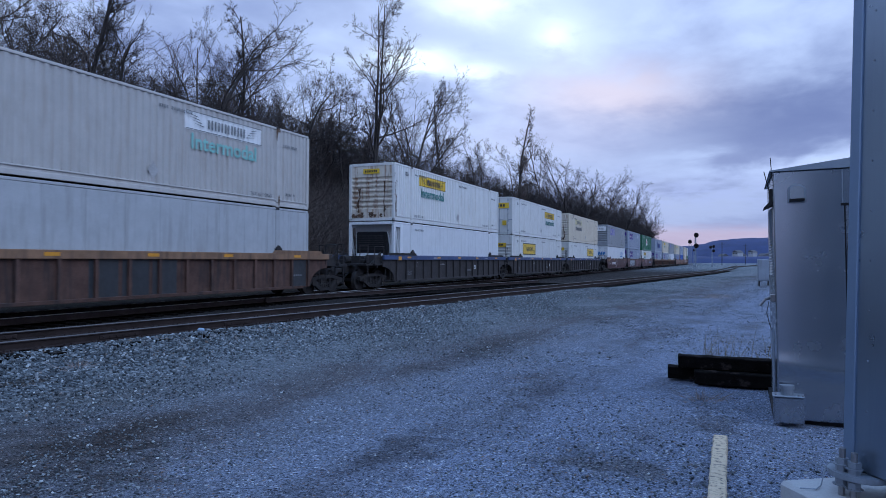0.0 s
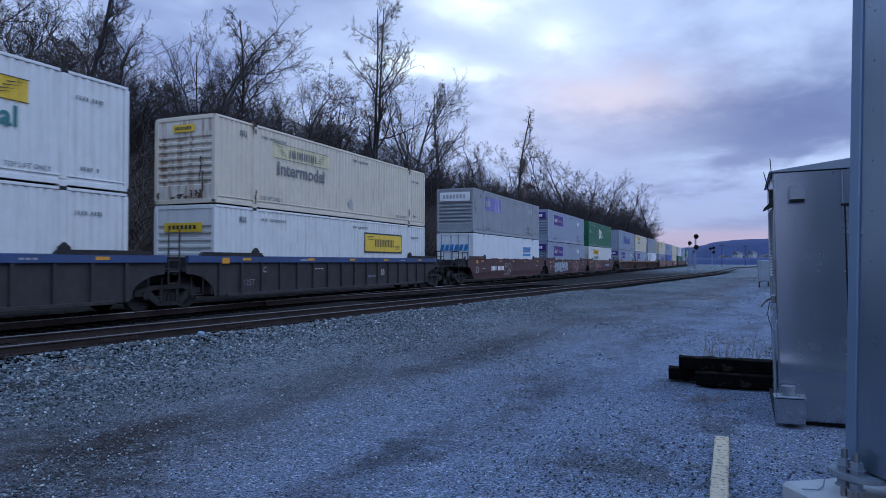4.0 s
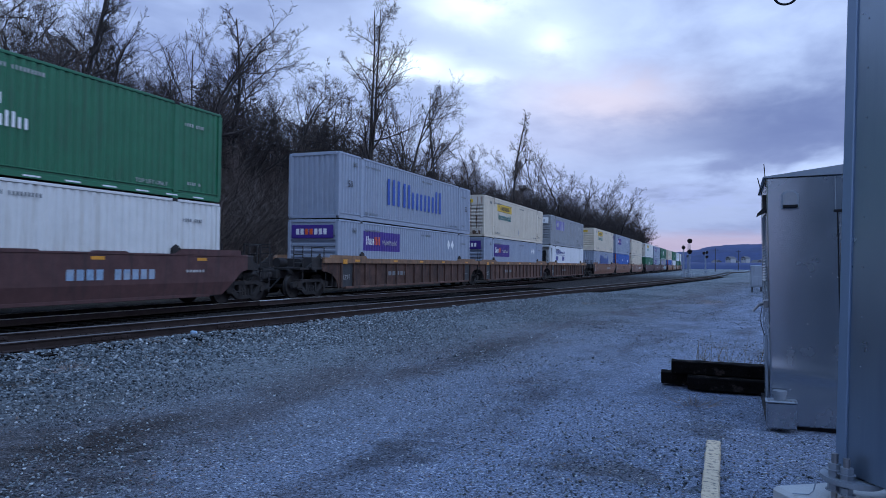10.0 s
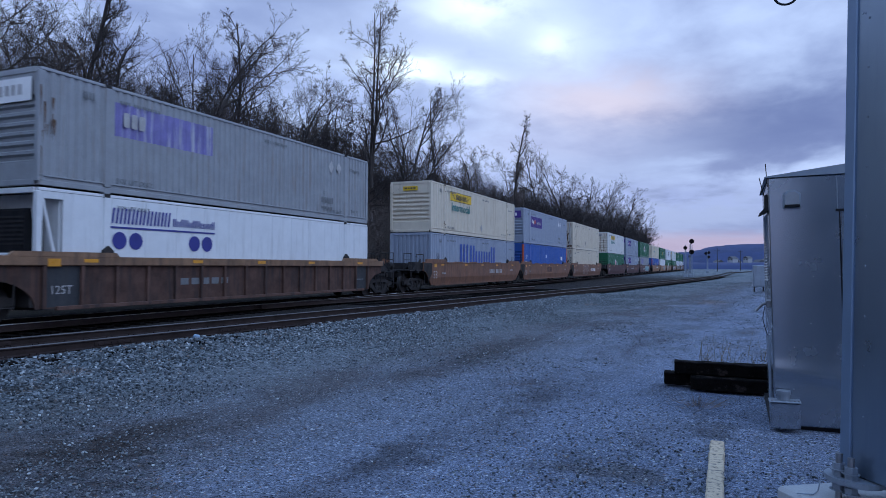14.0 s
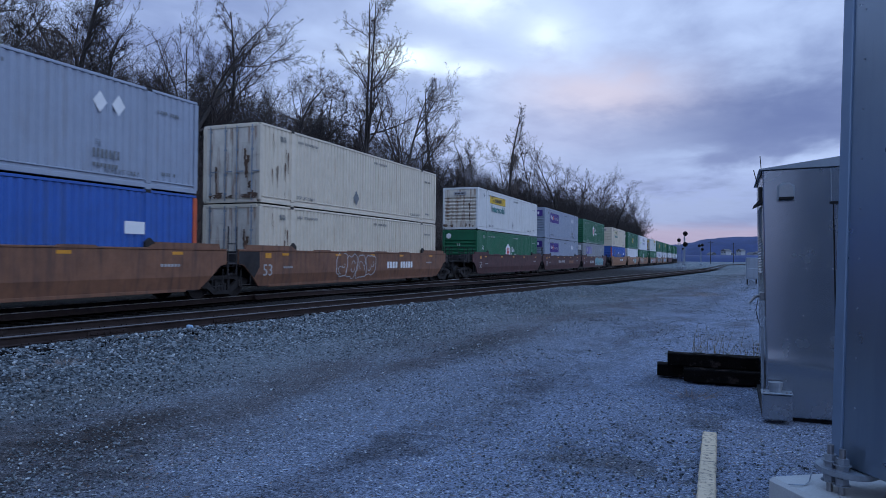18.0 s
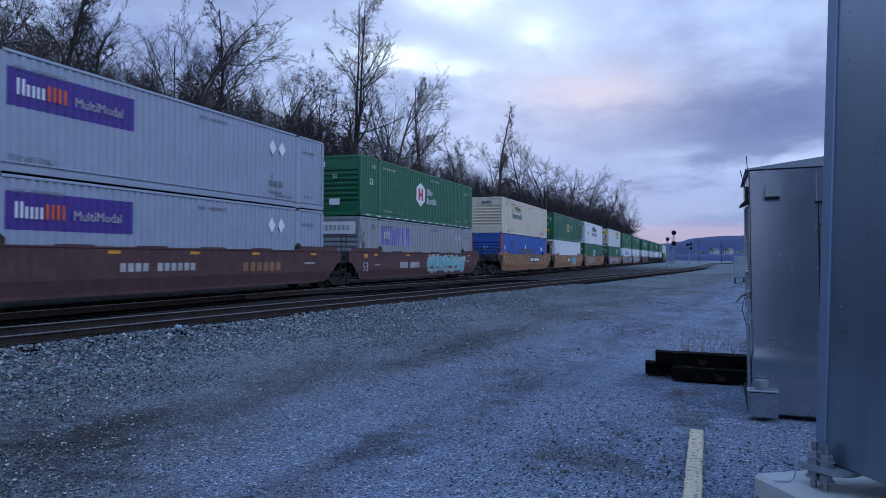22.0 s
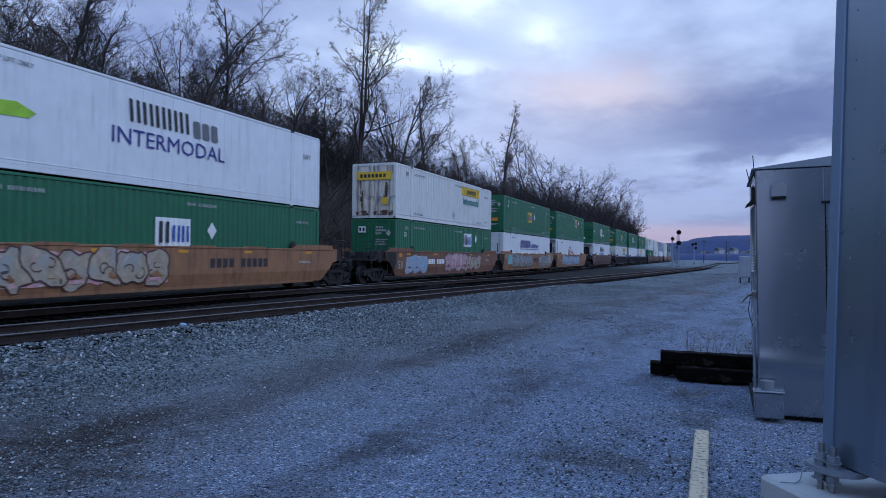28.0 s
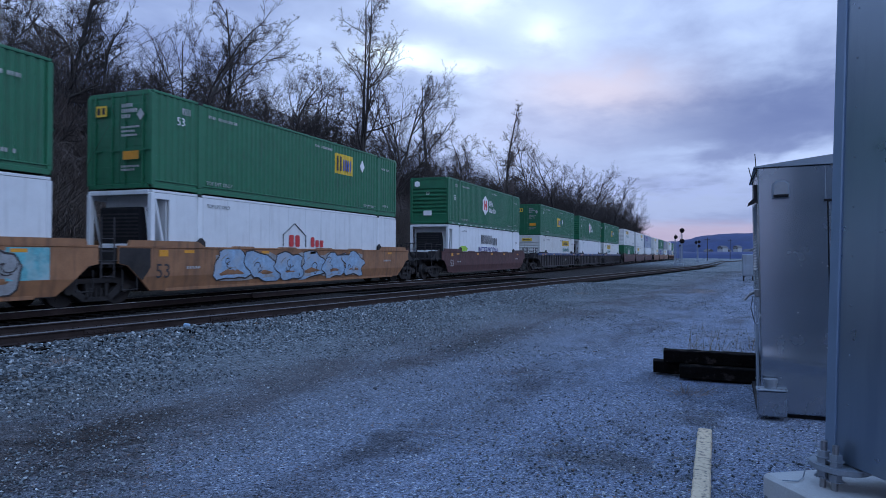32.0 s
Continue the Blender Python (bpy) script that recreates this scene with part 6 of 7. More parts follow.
def rail_mesh(path, offset, y0, y1, step):
    bm = bmesh.new()
    rows = []
    n = max(2, int((y1 - y0) / step))
    for i in range(n + 1):
        y = y0 + (y1 - y0) * i / n
        slope = (path(y + 0.5) - path(y - 0.5))
        nx, ny = 1 / math.hypot(1, slope), -slope / math.hypot(1, slope)
        x = path(y)
        rows.append([bm.verts.new((x + (offset + u) * nx, y + (offset + u) * ny, 0.048 + v)) for u, v in PROFILE])
    k = len(PROFILE)
    for a, b in zip(rows, rows[1:]):
        for i in range(k):
            f = bm.faces.new((a[i], a[(i + 1) % k], b[(i + 1) % k], b[i]))
            f.material_index = 1 if i in (6, 7, 8, 9) else 0
    bm.faces.new(rows[0]), bm.faces.new(rows[-1][::-1])
    bmesh.ops.recalc_face_normals(bm, faces=bm.faces[:])
    return bm


TIE = bmesh.new()
box(TIE, -1.30, 1.30, -0.115, 0.115, -0.13, 0.004, 0.012)
TIE = mesh_of("tie", TIE, M["creosote"])
PLATE = bmesh.new()
box(PLATE, -0.17, 0.17, -0.10, 0.10, 0.004, 0.048, 0.004)
for sx in (-1, 1):
    for sy in (-1, 1):
        box(PLATE, sx * 0.09 - 0.014, sx * 0.09 + 0.014, sy * 0.06 - 0.012, sy * 0.06 + 0.012, 0.048, 0.085)
PLATE = mesh_of("tie_plate", PLATE, M["rail"])


def make_track(name, label, path, y0, y1, top, ties_to, gap=0.53):
    th = thing(name, label, "railway track", kind="structure")
    for s in (-1, 1):
        bm = rail_mesh(path, s * 0.7535, y0, y1, 2.5 if path is not main_x else 6.0)
        me = mesh_of("rail", bm, M["rail"])
        me.materials.append(M[top])
        part("rail", me, None, th, "brown steel rail with a worn top" if top == "rail_top_dull" else "steel rail with a bright polished top")
    rnd = random.Random(5)
    y = y0 + 0.3
    while y < ties_to:
        ang = -math.degrees(math.atan(path(y + 0.5) - path(y - 0.5)))
        ob = part("tie", TIE, None, th)
        ob.matrix_basis = pose(path(y) + rnd.uniform(-0.06, 0.06), y, rnd.uniform(-0.008, 0.004), 0, 0, ang + rnd.uniform(-0.8, 0.8))
        if name == "side_track" and 6.6 < y < 12.5 and int(y * 10) % 3 != 0:
            ob.matrix_basis = pose(path(y) + rnd.uniform(0.15, 0.32), y, 0.035, 0, 0, ang + rnd.uniform(-2, 2))
        if name != "main_track" and y < 48:
            for s in (-1, 1):
                pl = part("tie_plate", PLATE, None, th)
                pl.matrix_basis = pose(path(y) + s * 0.7535, y, 0.0, 0, 0, ang)
        y += gap
    return th


make_track("main_track", "main railway track on ballast with bright rails and dark ties", main_x, -12, 520, "rail_top", 75)
near = make_track("side_track", "rusty side track diverging from the main track, with dark ties", near_x, -8, 290, "rail_top_dull", 118)
make_track("spur_track", "far spur track leaving the side track", spur_x, 178, 330, "rail_top_dull", 180)


def joint_bars():
    """Bolted joint bars on the near rails."""
    for y, s in ((8.4, -1), (9.8, 1), (12.9, 1), (20.6, -1), (22.4, 1), (33.5, 1), (36.0, -1)):
        bm = bmesh.new()
        for side in (-1, 1):
            box(bm, side * 0.022 - 0.012, side * 0.022 + 0.012, -0.42, 0.42, 0.085, 0.165, 0.006)
            for k in range(6):
                tube(bm, (side * 0.03, -0.35 + k * 0.14, 0.125), (side * 0.06, -0.35 + k * 0.14, 0.125), 0.016, sides=6)
        ob = part("joint_bar", bm, M["rail"], near)
        ob.matrix_basis = pose(near_x(y) + s * 0.757, y, 0, 0, 0, -6.2)


joint_bars()
for y in (11.9, 15.65, 15.95, 16.3, 17.1, 17.75, 19.3, 21.2, 24.0):
    bm = bmesh.new()
    box(bm, -0.05, 0.06, -0.045, 0.05, 0.0, 0.075, 0.015)
    ob = part("rail_anchor", bm, M["steel"], near, "pale worn rail anchor")
    ob.matrix_basis = pose(near_x(y) + 0.865, y, 0.0, 0, 0, -6.2)


def extra_rail():
    """A closure rail that starts beside the main track's near rail."""
    th = thing("closure_rail", "rusty closure rail lying beside the main track", "rail", kind="structure")
    me = mesh_of("rail", rail_mesh(lambda y: -15.55 + 0.118 * max(0, y - 22), 0.0, 20, 47, 2.5), M["rail"])
    me.materials.append(M["rail_top_dull"])
    part("rail", me, None, th)
    for i in range(22):
        ob = part("tie", TIE, None, th)
        y = 25.3 + i * 0.53 * 2
        ob.matrix_basis = pose(-14.4 + 0.1 * (y - 25), y, -0.004, 0, 0, -2)


extra_rail()


def scatter_stones(name, label, count, place, lo, hi, seed):
    """Broken stones lying on the ground, as one mesh."""
    rnd = random.Random(seed)
    V, F = [], []
    base = [(0, 0, 1), (0.9, 0, 0.1), (0.1, 0.9, 0), (-0.9, 0.1, 0.1), (-0.1, -0.9, 0), (0, 0, -0.8), (0.55, 0.5, 0.6), (-0.5, -0.5, 0.62)]
    faces = [(0, 1, 6), (0, 6, 2), (1, 2, 6), (0, 2, 3), (0, 3, 7), (0, 7, 4), (3, 4, 7), (0, 4, 1), (5, 2, 1), (5, 3, 2), (5, 4, 3), (5, 1, 4)]
    for _ in range(count):
        x, y, z, k = place(rnd)
        r = rnd.uniform(lo, hi) * k
        rx, ry, rz = r * rnd.uniform(0.7, 1.3), r * rnd.uniform(0.6, 1.1), r * rnd.uniform(0.45, 0.85)
        e = Euler((rnd.uniform(-0.6, 0.6), rnd.uniform(-0.6, 0.6), rnd.uniform(0, 6.28))).to_matrix()
        k = len(V)
        for b in base:
            p = e @ Vector((b[0] * rx * rnd.uniform(0.8, 1.15), b[1] * ry * rnd.uniform(0.8, 1.15), b[2] * rz))
            V.append((x + p.x, y + p.y, z + p.z + rz * 0.35))
        F += [(a + k, b + k, c + k) for a, b, c in faces]
    me = bpy.data.meshes.new(name)
    me.from_pydata(V, [], F)
    me.materials.append(M["ballast"])
    ob = new(name, me)
    return tagged(ob, label, "gravel", kind="stuff")


def shoulder(rnd):
    """Beside and between the near rails, denser close to the camera."""
    y = -1.0 + 42 * rnd.random() ** 1.35
    side = rnd.random()
    if side < 0.86:
        x = near_x(y) + 0.90 + 5.4 * rnd.random() ** 1.35
    elif side < 0.93:
        x = near_x(y) + rnd.uniform(-0.62, 0.62)
    else:
        x = near_x(y) - rnd.uniform(0.9, 2.4)
    hump = 0.055 * max(0.0, 1 - abs(x - near_x(y) - 1.2) / 1.6)
    return x, y, bank(x, y) + hump + 0.002, 1.0 - 0.11 * max(0.0, x - near_x(y) - 0.9)


def yard(rnd):
    y = 3.2 + 24 * rnd.random() ** 1.5
    x = -0.92 * y - 2 + rnd.random() * (1.05 * y + 4)
    if x < near_x(y) + 0.9:
        x = near_x(y) + 0.9 + rnd.random() * 8
    return x, y, bank(x, y) - 0.002, 1.0


scatter_stones("ballast", "coarse crushed grey ballast beside the side track", 54000, shoulder, 0.022, 0.054, 1)
scatter_stones("yard_gravel", "loose grey gravel on the yard", 40000, yard, 0.006, 0.019, 2)


def debris():
    mesh_thing("paper_scrap", box(bmesh.new(), -0.07, 0.07, -0.05, 0.05, 0.0, 0.12, 0.02), M["blue_spray"], "crumpled pale blue scrap beside the rail", "litter",
               at=pose(near_x(11.6) + 0.98, 11.6, 0.0, 12, 8, 30))
    rnd = random.Random(6)
    for x, y in ((-9.3, 7.4), (-5.5, 30.0), (-0.35, 9.0)):
        bm = bmesh.new()
        for _ in range(40):
            a, r = rnd.uniform(0, 6.28), rnd.uniform(0, 0.22)
            tube(bm, (r * math.cos(a), r * math.sin(a), 0.0), (r * math.cos(a) * 2.2, r * math.sin(a) * 2.2, rnd.uniform(0.04, 0.14)), 0.004, 0.001, 3, False)
        mesh_thing("dead_weed", bm, M["brush"], "dead brown weed tuft in the gravel", "weed", kind="stuff", at=pose(x, y, bank(x, y)))


def open_yard(rnd):
    """Coarser pieces strewn over the yard further off."""
    y = 11 + 70 * rnd.random() ** 1.4
    lo, hi = near_x(y) + 1.2, 3.5 + 0.02 * y
    x = lo + (hi - lo) * rnd.random()
    return x, y, bank(x, y) - 0.004, 0.8 + 0.008 * y


scatter_stones("loose_stone", "pale broken stones strewn over the yard", 15000, open_yard, 0.012, 0.034, 3)
debris()

# ---------------------------------------------------------------- ties, cabinets, stripe
def tie_stack():
    for x, y, z, rz, w in ((0.46, 10.42, 0.0, 0.6, 2.6), (0.84, 10.10, 0.0, 0.2, 2.6), (0.61, 10.30, 0.178, 0.4, 2.6)):
        bm = bmesh.new()
        box(bm, -w / 2, w / 2, -0.115, 0.115, 0.0, 0.176, 0.012)
        bmesh.ops.subdivide_edges(bm, edges=[e for e in bm.edges if e.calc_length() > 0.5], cuts=34, use_grid_fill=True)
        for v in bm.verts:
            v.co += Vector((0.02 * noise.noise(v.co * 7), noise.noise(v.co * 9 + Vector((z, 5, 0))) * 0.014, noise.noise(v.co * 8 + Vector((z * 9, 0, 3))) * 0.013))
        mesh_thing("railway_tie", bm, M["creosote"], "black creosoted timber tie stacked beside the cabinet", "timber tie", "stacked ties", at=pose(x, y, z - 0.03, 0, 0, rz))


tie_stack()


def bolt(th, x, y, z0, z1, r=0.02, nuts=()):
    bm = bmesh.new()
    tube(bm, (x, y, z0), (x, y, z1), r, sides=10)
    ob = part("anchor_bolt", bm, M["steel"], th)
    for z in nuts:
        bm = bmesh.new()
        tube(bm, (x, y, z), (x, y, z + 0.04), r * 2.0, sides=6)
        part("nut", bm, M["galv_dull"], ob)
        bm = bmesh.new()
        tube(bm, (x, y, z - 0.006), (x, y, z), r * 2.6, sides=16)
        part("washer", bm, M["galv_dull"], ob)


def far_cabinet():
    """The signal house in the middle distance. Its narrow end faces the camera."""
    th = thing("signal_cabinet", "tall brushed metal signal house with a sloping lid, on gravel", "cabinet", at=pose(0.472, 8.02, 0.0, 0, -1.1, -1.0))
    w, d, h = 1.55, 1.9, 2.64
    bm = bmesh.new()
    box(bm, 0.0, w, 0.0, d, 0.0, h, 0.012)
    part("body", bm, M["galv"], th)
    bm = bmesh.new()
    rows = [[bm.verts.new((0.02 + 0.062 * i, -0.004 - 0.013 * math.exp(-((z - 0.56 - 0.03 * math.sin(1.5 + 4.4 * i * 0.062)) / 0.085) ** 2)
                           - 0.002 * math.sin(2.1 * z + i * 0.25), z)) for z in [0.03 + 0.022 * k for k in range(118)]] for i in range(11)]
    for a, b in zip(rows, rows[1:]):
        for k in range(117):
            bm.faces.new((a[k], b[k], b[k + 1], a[k + 1])).smooth = True
    part("front_sheet", bm, M["galv"], th, "brushed front sheet with a shallow bulge near the foot")
    bm = bmesh.new()
    prism(bm, [(-0.035, h), (w + 0.03, h), (w + 0.03, h + 0.07), (w * 0.55, h + 0.115), (-0.035, h + 0.012)], "y", -0.03, d + 0.03)
    part("lid", bm, M["galv_dull"], th)
    bm = bmesh.new()
    box(bm, 0.655, 0.667, -0.006, 0.004, 0.03, 2.26)
    box(bm, 0.625, w, -0.018, 0.004, 2.25, 2.275)
    part("door_gap", bm, M["black"], th)
    bm = bmesh.new()
    box(bm, 0.675, w - 0.02, -0.012, 0.004, 0.04, 2.24, 0.004)
    part("door", bm, M["galv"], th)
    bm = bmesh.new()
    box(bm, 0.64, 0.648, -0.006, 0.003, 2.28, 2.62)
    part("seam", bm, M["galv_dull"], th)
    # small lamp on the end wall
    bm = bmesh.new()
    prism(bm, [(0.135, 2.30), (0.305, 2.30), (0.305, 2.455), (0.26, 2.49), (0.18, 2.49), (0.135, 2.455)], "y", -0.03, 0.0)
    lamp = part("wall_lamp", bm, M["galv_dull"], th, "small wall lamp with a frosted lens")
    bm = bmesh.new()
    prism(bm, [(0.155, 2.335), (0.285, 2.335), (0.285, 2.44), (0.25, 2.465), (0.19, 2.465), (0.155, 2.44)], "y", -0.11, -0.03)
    part("lens", bm, M["lamp_lens"], lamp)
    bm = bmesh.new()
    box(bm, 0.15, 0.29, -0.115, -0.03, 2.306, 2.334, 0.004)
    part("rim", bm, M["black"], lamp)
    # junction box with a capped pipe at the foot
    bm = bmesh.new()
    box(bm, -0.045, 0.235, -0.20, -0.006, 0.0, 0.27, 0.012)
    foot = part("junction_box", bm, M["galv"], th, "grey metal box with a capped pipe on top")
    bm = bmesh.new()
    box(bm, -0.055, 0.245, -0.21, -0.006, 0.27, 0.285, 0.004)
    part("box_lid", bm, M["galv_dull"], foot)
    bm = bmesh.new()
    tube(bm, (0.085, -0.11, 0.285), (0.085, -0.11, 0.345), 0.06, sides=16)
    part("pipe_stub", bm, M["galv_dull"], foot)
    bm = bmesh.new()
    tube(bm, (0.085, -0.11, 0.345), (0.085, -0.11, 0.385), 0.07, sides=16)
    part("pipe_cap", bm, M["galv_dull"], foot)
    for x in (-0.025, 0.185, 0.225):
        bm = bmesh.new()
        tube(bm, (x, -0.18, 0.285), (x, -0.18, 0.297), 0.012, sides=6)
        part("screw", bm, M["steel"], foot)
    # side wall with louvres, hinge, padlock arm
    for i in range(24):
        bm = bmesh.new()
        z = 1.52 + i * 0.032
        prism(bm, [(0.0, z), (-0.022, z + 0.004), (0.0, z + 0.024)], "y", 0.35, 1.2)
        part("louvre", bm, M["galv_dull"], th)
    bm = bmesh.new()
    box(bm, -0.03, 0.0, 0.20, 0.50, 2.34, 2.48, 0.005)
    prism(bm, [(-0.002, 2.30), (-0.09, 2.26), (-0.09, 2.272), (-0.002, 2.36)], "y", 0.15, 0.55)
    part("vent_hood", bm, M["dark"], th)
    bm = bmesh.new()
    tube(bm, (-0.005, 0.05, 2.55), (-0.02, 0.04, 2.80), 0.005, sides=6)
    tube(bm, (-0.002, 0.10, 2.62), (-0.07, 0.35, 2.50), 0.005, sides=6)
    part("rod", bm, M["dark"], th)
    bm = bmesh.new()
    tube(bm, (-0.012, 0.6, 2.45), (-0.07, 0.6, 2.72), 0.005, sides=6)
    part("rod", bm, M["dark"], th)
    bm = bmesh.new()
    tube(bm, (0.0, 0.16, 1.30), (-0.09, 0.12, 1.27), 0.018, sides=8)
    tube(bm, (-0.09, 0.12, 1.27), (-0.15, 0.12, 1.20), 0.014, sides=8)
    box(bm, -0.045, 0.0, 0.08, 0.24, 1.24, 1.32, 0.006)
    part("handle", bm, M["steel"], th, "steel door handle arm")
    bm = bmesh.new()
    pts = [(-0.06, 0.10, 1.25), (-0.085, 0.10, 1.12), (-0.06, 0.10, 1.0), (-0.035, 0.10, 0.92)]
    for a, b in zip(pts, pts[1:]):
        tube(bm, a, b, 0.004, sides=5)
    part("chain", bm, M["dark"], th)
    bm = bmesh.new()
    tube(bm, (-0.03, 0.04, 0.06), (-0.03, 0.04, 0.95), 0.014, sides=8)
    part("side_pipe", bm, M["galv_dull"], th)
    bm = bmesh.new()
    box(bm, -0.04, w + 0.04, 0.06, d, -0.10, 0.012)
    part("base_frame", bm, M["black"], th)


far_cabinet()


def near_cabinet():
    """The cabinet at the edge of the view, on bolts over a concrete pad, both turned to the yard road. Local x runs towards the camera along the face."""
    at = pose(0.75, 5.30, 0.0, 0, 0, -56.0)
    th = thing("equipment_cabinet", "large blue-grey sheet-metal cabinet standing on bolts over a concrete pad", "cabinet", at=pose(0.716, 5.30, 0.0, 0, 1.30, 0) @ pose(0, 0, 0, 0, 0, -56.0))
    bm = bmesh.new()
    box(bm, 0.0, 1.5, 0.0, 0.95, 0.30, 4.4, 0.008)
    part("body", bm, M["blue_sheet"], th)
    bm = bmesh.new()
    box(bm, -0.012, 0.075, -0.016, 0.03, 0.28, 4.4, 0.006)
    part("corner_trim", bm, M["blue_trim"], th)
    for i in range(11):
        bm = bmesh.new()
        z = 0.70 + i * 0.33
        tube(bm, (0.165, -0.006, z), (0.165, 0.004, z), 0.007, sides=8)
        part("screw", bm, M["galv_dull"], th)
    bm = bmesh.new()
    tube(bm, (0.10, 0.02, 0.262), (0.10, 0.02, 0.292), 0.19, sides=36)
    tube(bm, (0.10, 0.02, 0.252), (0.10, 0.02, 0.262), 0.175, sides=36)
    part("foot_flange", bm, M["galv_dull"], th, "round steel foot plate")
    bolt(th, 0.075, -0.095, 0.06, 0.440, 0.021, (0.294, 0.338, 0.205))
    bolt(th, 0.155, -0.075, 0.06, 0.430, 0.021, (0.294, 0.330, 0.200))
    bm = bmesh.new()
    pts = [(-0.07, -0.03, 0.296), (-0.115, -0.03, 0.285), (-0.13, -0.05, 0.225), (-0.08, -0.12, 0.140), (-0.03, -0.20, 0.135), (-0.06, -0.30, 0.135)]
    for a, b in zip(pts, pts[1:]):
        tube(bm, a, b, 0.0045, sides=6)
    part("ground_wire", bm, M["galv_dull"], th)
    bm = bmesh.new()
    box(bm, -0.29, 2.2, -0.33, 1.6, -0.10, 0.13, 0.025)
    mesh_thing("concrete_pad", bm, M["concrete"], "pale concrete pad with worn edges under the cabinet", "concrete pad", at=at)


def cable():
    """A loop of black cable that hangs from the top of the cabinet."""
    bm = bmesh.new()
    ring = [(0.345, 5.40, 3.68)]
    for i in range(13):
        a = math.pi * (1.0 + i / 12)
        ring.append((0.413 + 0.082 * math.cos(a), 5.40, 3.655 + 0.085 * math.sin(a) + 0.02 * i / 12))
    ring += [(0.56, 5.40, 3.74), (0.80, 5.42, 3.80)]
    for a, b in zip(ring, ring[1:]):
        tube(bm, a, b, 0.0085, sides=6)
    tube(bm, ring[0], (0.40, 5.42, 4.1), 0.0085, sides=6)
    tube(bm, (0.40, 5.42, 4.1), (0.80, 5.44, 4.3), 0.0085, sides=6)
    mesh_thing("cable", bm, M["black"], "black cable hanging in a loop from the cabinet top", "cable")


cable()
near_cabinet()
bm = bmesh.new()
box(bm, -0.062, 0.062, 3.6, 6.92, -0.08, 0.035, 0.010)
bmesh.ops.subdivide_edges(bm, edges=[e for e in bm.edges if e.calc_length() > 0.5], cuts=60, use_grid_fill=True)
for v in bm.verts:
    v.co += Vector((noise.noise(v.co * 11) * 0.011, noise.noise(v.co * 9) * 0.02, noise.noise(v.co * 12 + Vector((3, 0, 0))) * 0.009))
mesh_thing("parking_stripe", bm, M["stripe"], "worn pale yellow concrete parking strip lying in the gravel", "parking strip", at=pose(-0.085, 0, 0, 0, 0, 0.0))


def grass_tuft():
    rnd = random.Random(4)
    bm = bmesh.new()
    for _ in range(46):
        x, y = rnd.uniform(-0.5, 0.55), rnd.uniform(-0.3, 0.4)
        h = rnd.uniform(0.25, 0.75)
        lx, ly = rnd.uniform(-0.25, 0.25), rnd.uniform(-0.1, 0.1)
        tube(bm, (x, y, 0), (x + lx * 0.5, y + ly, h * 0.6), 0.004, 0.003, 3, False)
        tube(bm, (x + lx * 0.5, y + ly, h * 0.6), (x + lx, y + ly, h), 0.003, 0.001, 3, False)
    mesh_thing("dry_grass_tuft", bm, M["grass"], "thin dry grass stalks behind the stacked ties", "grass", at=pose(0.05, 11.3, -0.03))


grass_tuft()

# ---------------------------------------------------------------- signals, far equipment, ridge
M["red_lens"] = lens_material("dark_signal_lens", (0.05, 0.02, 0.02), 0.0)


def signal(x, y, h, heads, s=1.0):
    th = thing("railway_signal", "slim grey railway signal mast with round black heads", "signal", "signals", at=pose(x, y, -0.05))
    bm = bmesh.new()
    tube(bm, (0, 0, 0), (0, 0, h), 0.07 * s, sides=10)
    part("mast", bm, M["galv_dull"], th)
    bm = bmesh.new()
    box(bm, -0.35, 0.35, -0.35, 0.35, 0, 0.5, 0.04)
    part("base", bm, M["galv_dull"], th)
    bm = bmesh.new()
    for k in (-0.2, 0.2):
        tube(bm, (k, 0.2, 0.4), (k, 0.2, h - 0.8), 0.025, sides=6)
    for k in range(int(h / 0.35)):
        tube(bm, (-0.2, 0.2, 0.5 + k * 0.34), (0.2, 0.2, 0.5 + k * 0.34), 0.015, sides=5)
    part("ladder", bm, M["galv_dull"], th)
    for dx, z in heads:
        bm = bmesh.new()
        tube(bm, (dx, -0.12, z), (dx, -0.06, z), 0.38 * s, sides=20)
        head = part("signal_head", bm, M["black"], th, "round black signal target")
        for k in range(3):
            a = math.radians(90 + 120 * k)
            bm = bmesh.new()
            cx, cz = dx + 0.2 * s * math.cos(a), z + 0.2 * s * math.sin(a)
            tube(bm, (cx, -0.34, cz), (cx, -0.11, cz), 0.12 * s, sides=10, caps=False)
            part("hood", bm, M["black"], head)
            bm = bmesh.new()
            tube(bm, (cx, -0.15, cz), (cx, -0.13, cz), 0.10 * s, sides=10)
            part("lens", bm, M["red_lens"], head)
        bm = bmesh.new()
        box(bm, min(dx, 0) - 0.05, max(dx, 0) + 0.05, -0.06, 0.04, z - 0.05, z + 0.05)
        part("bracket", bm, M["dark"], th)


signal(-5.07, 114.0, 6.0, ((0.12, 5.75), (0.12, 4.05)))
signal(-6.0, 116.0, 5.2, ((0.0, 4.75),), 0.8)
signal(-4.6, 200.0, 6.0, ((-0.4, 5.4), (0.4, 5.6), (0.4, 4.4)))
signal(-9.4, 203.0, 5.0, ((0.0, 4.6),), 0.8)


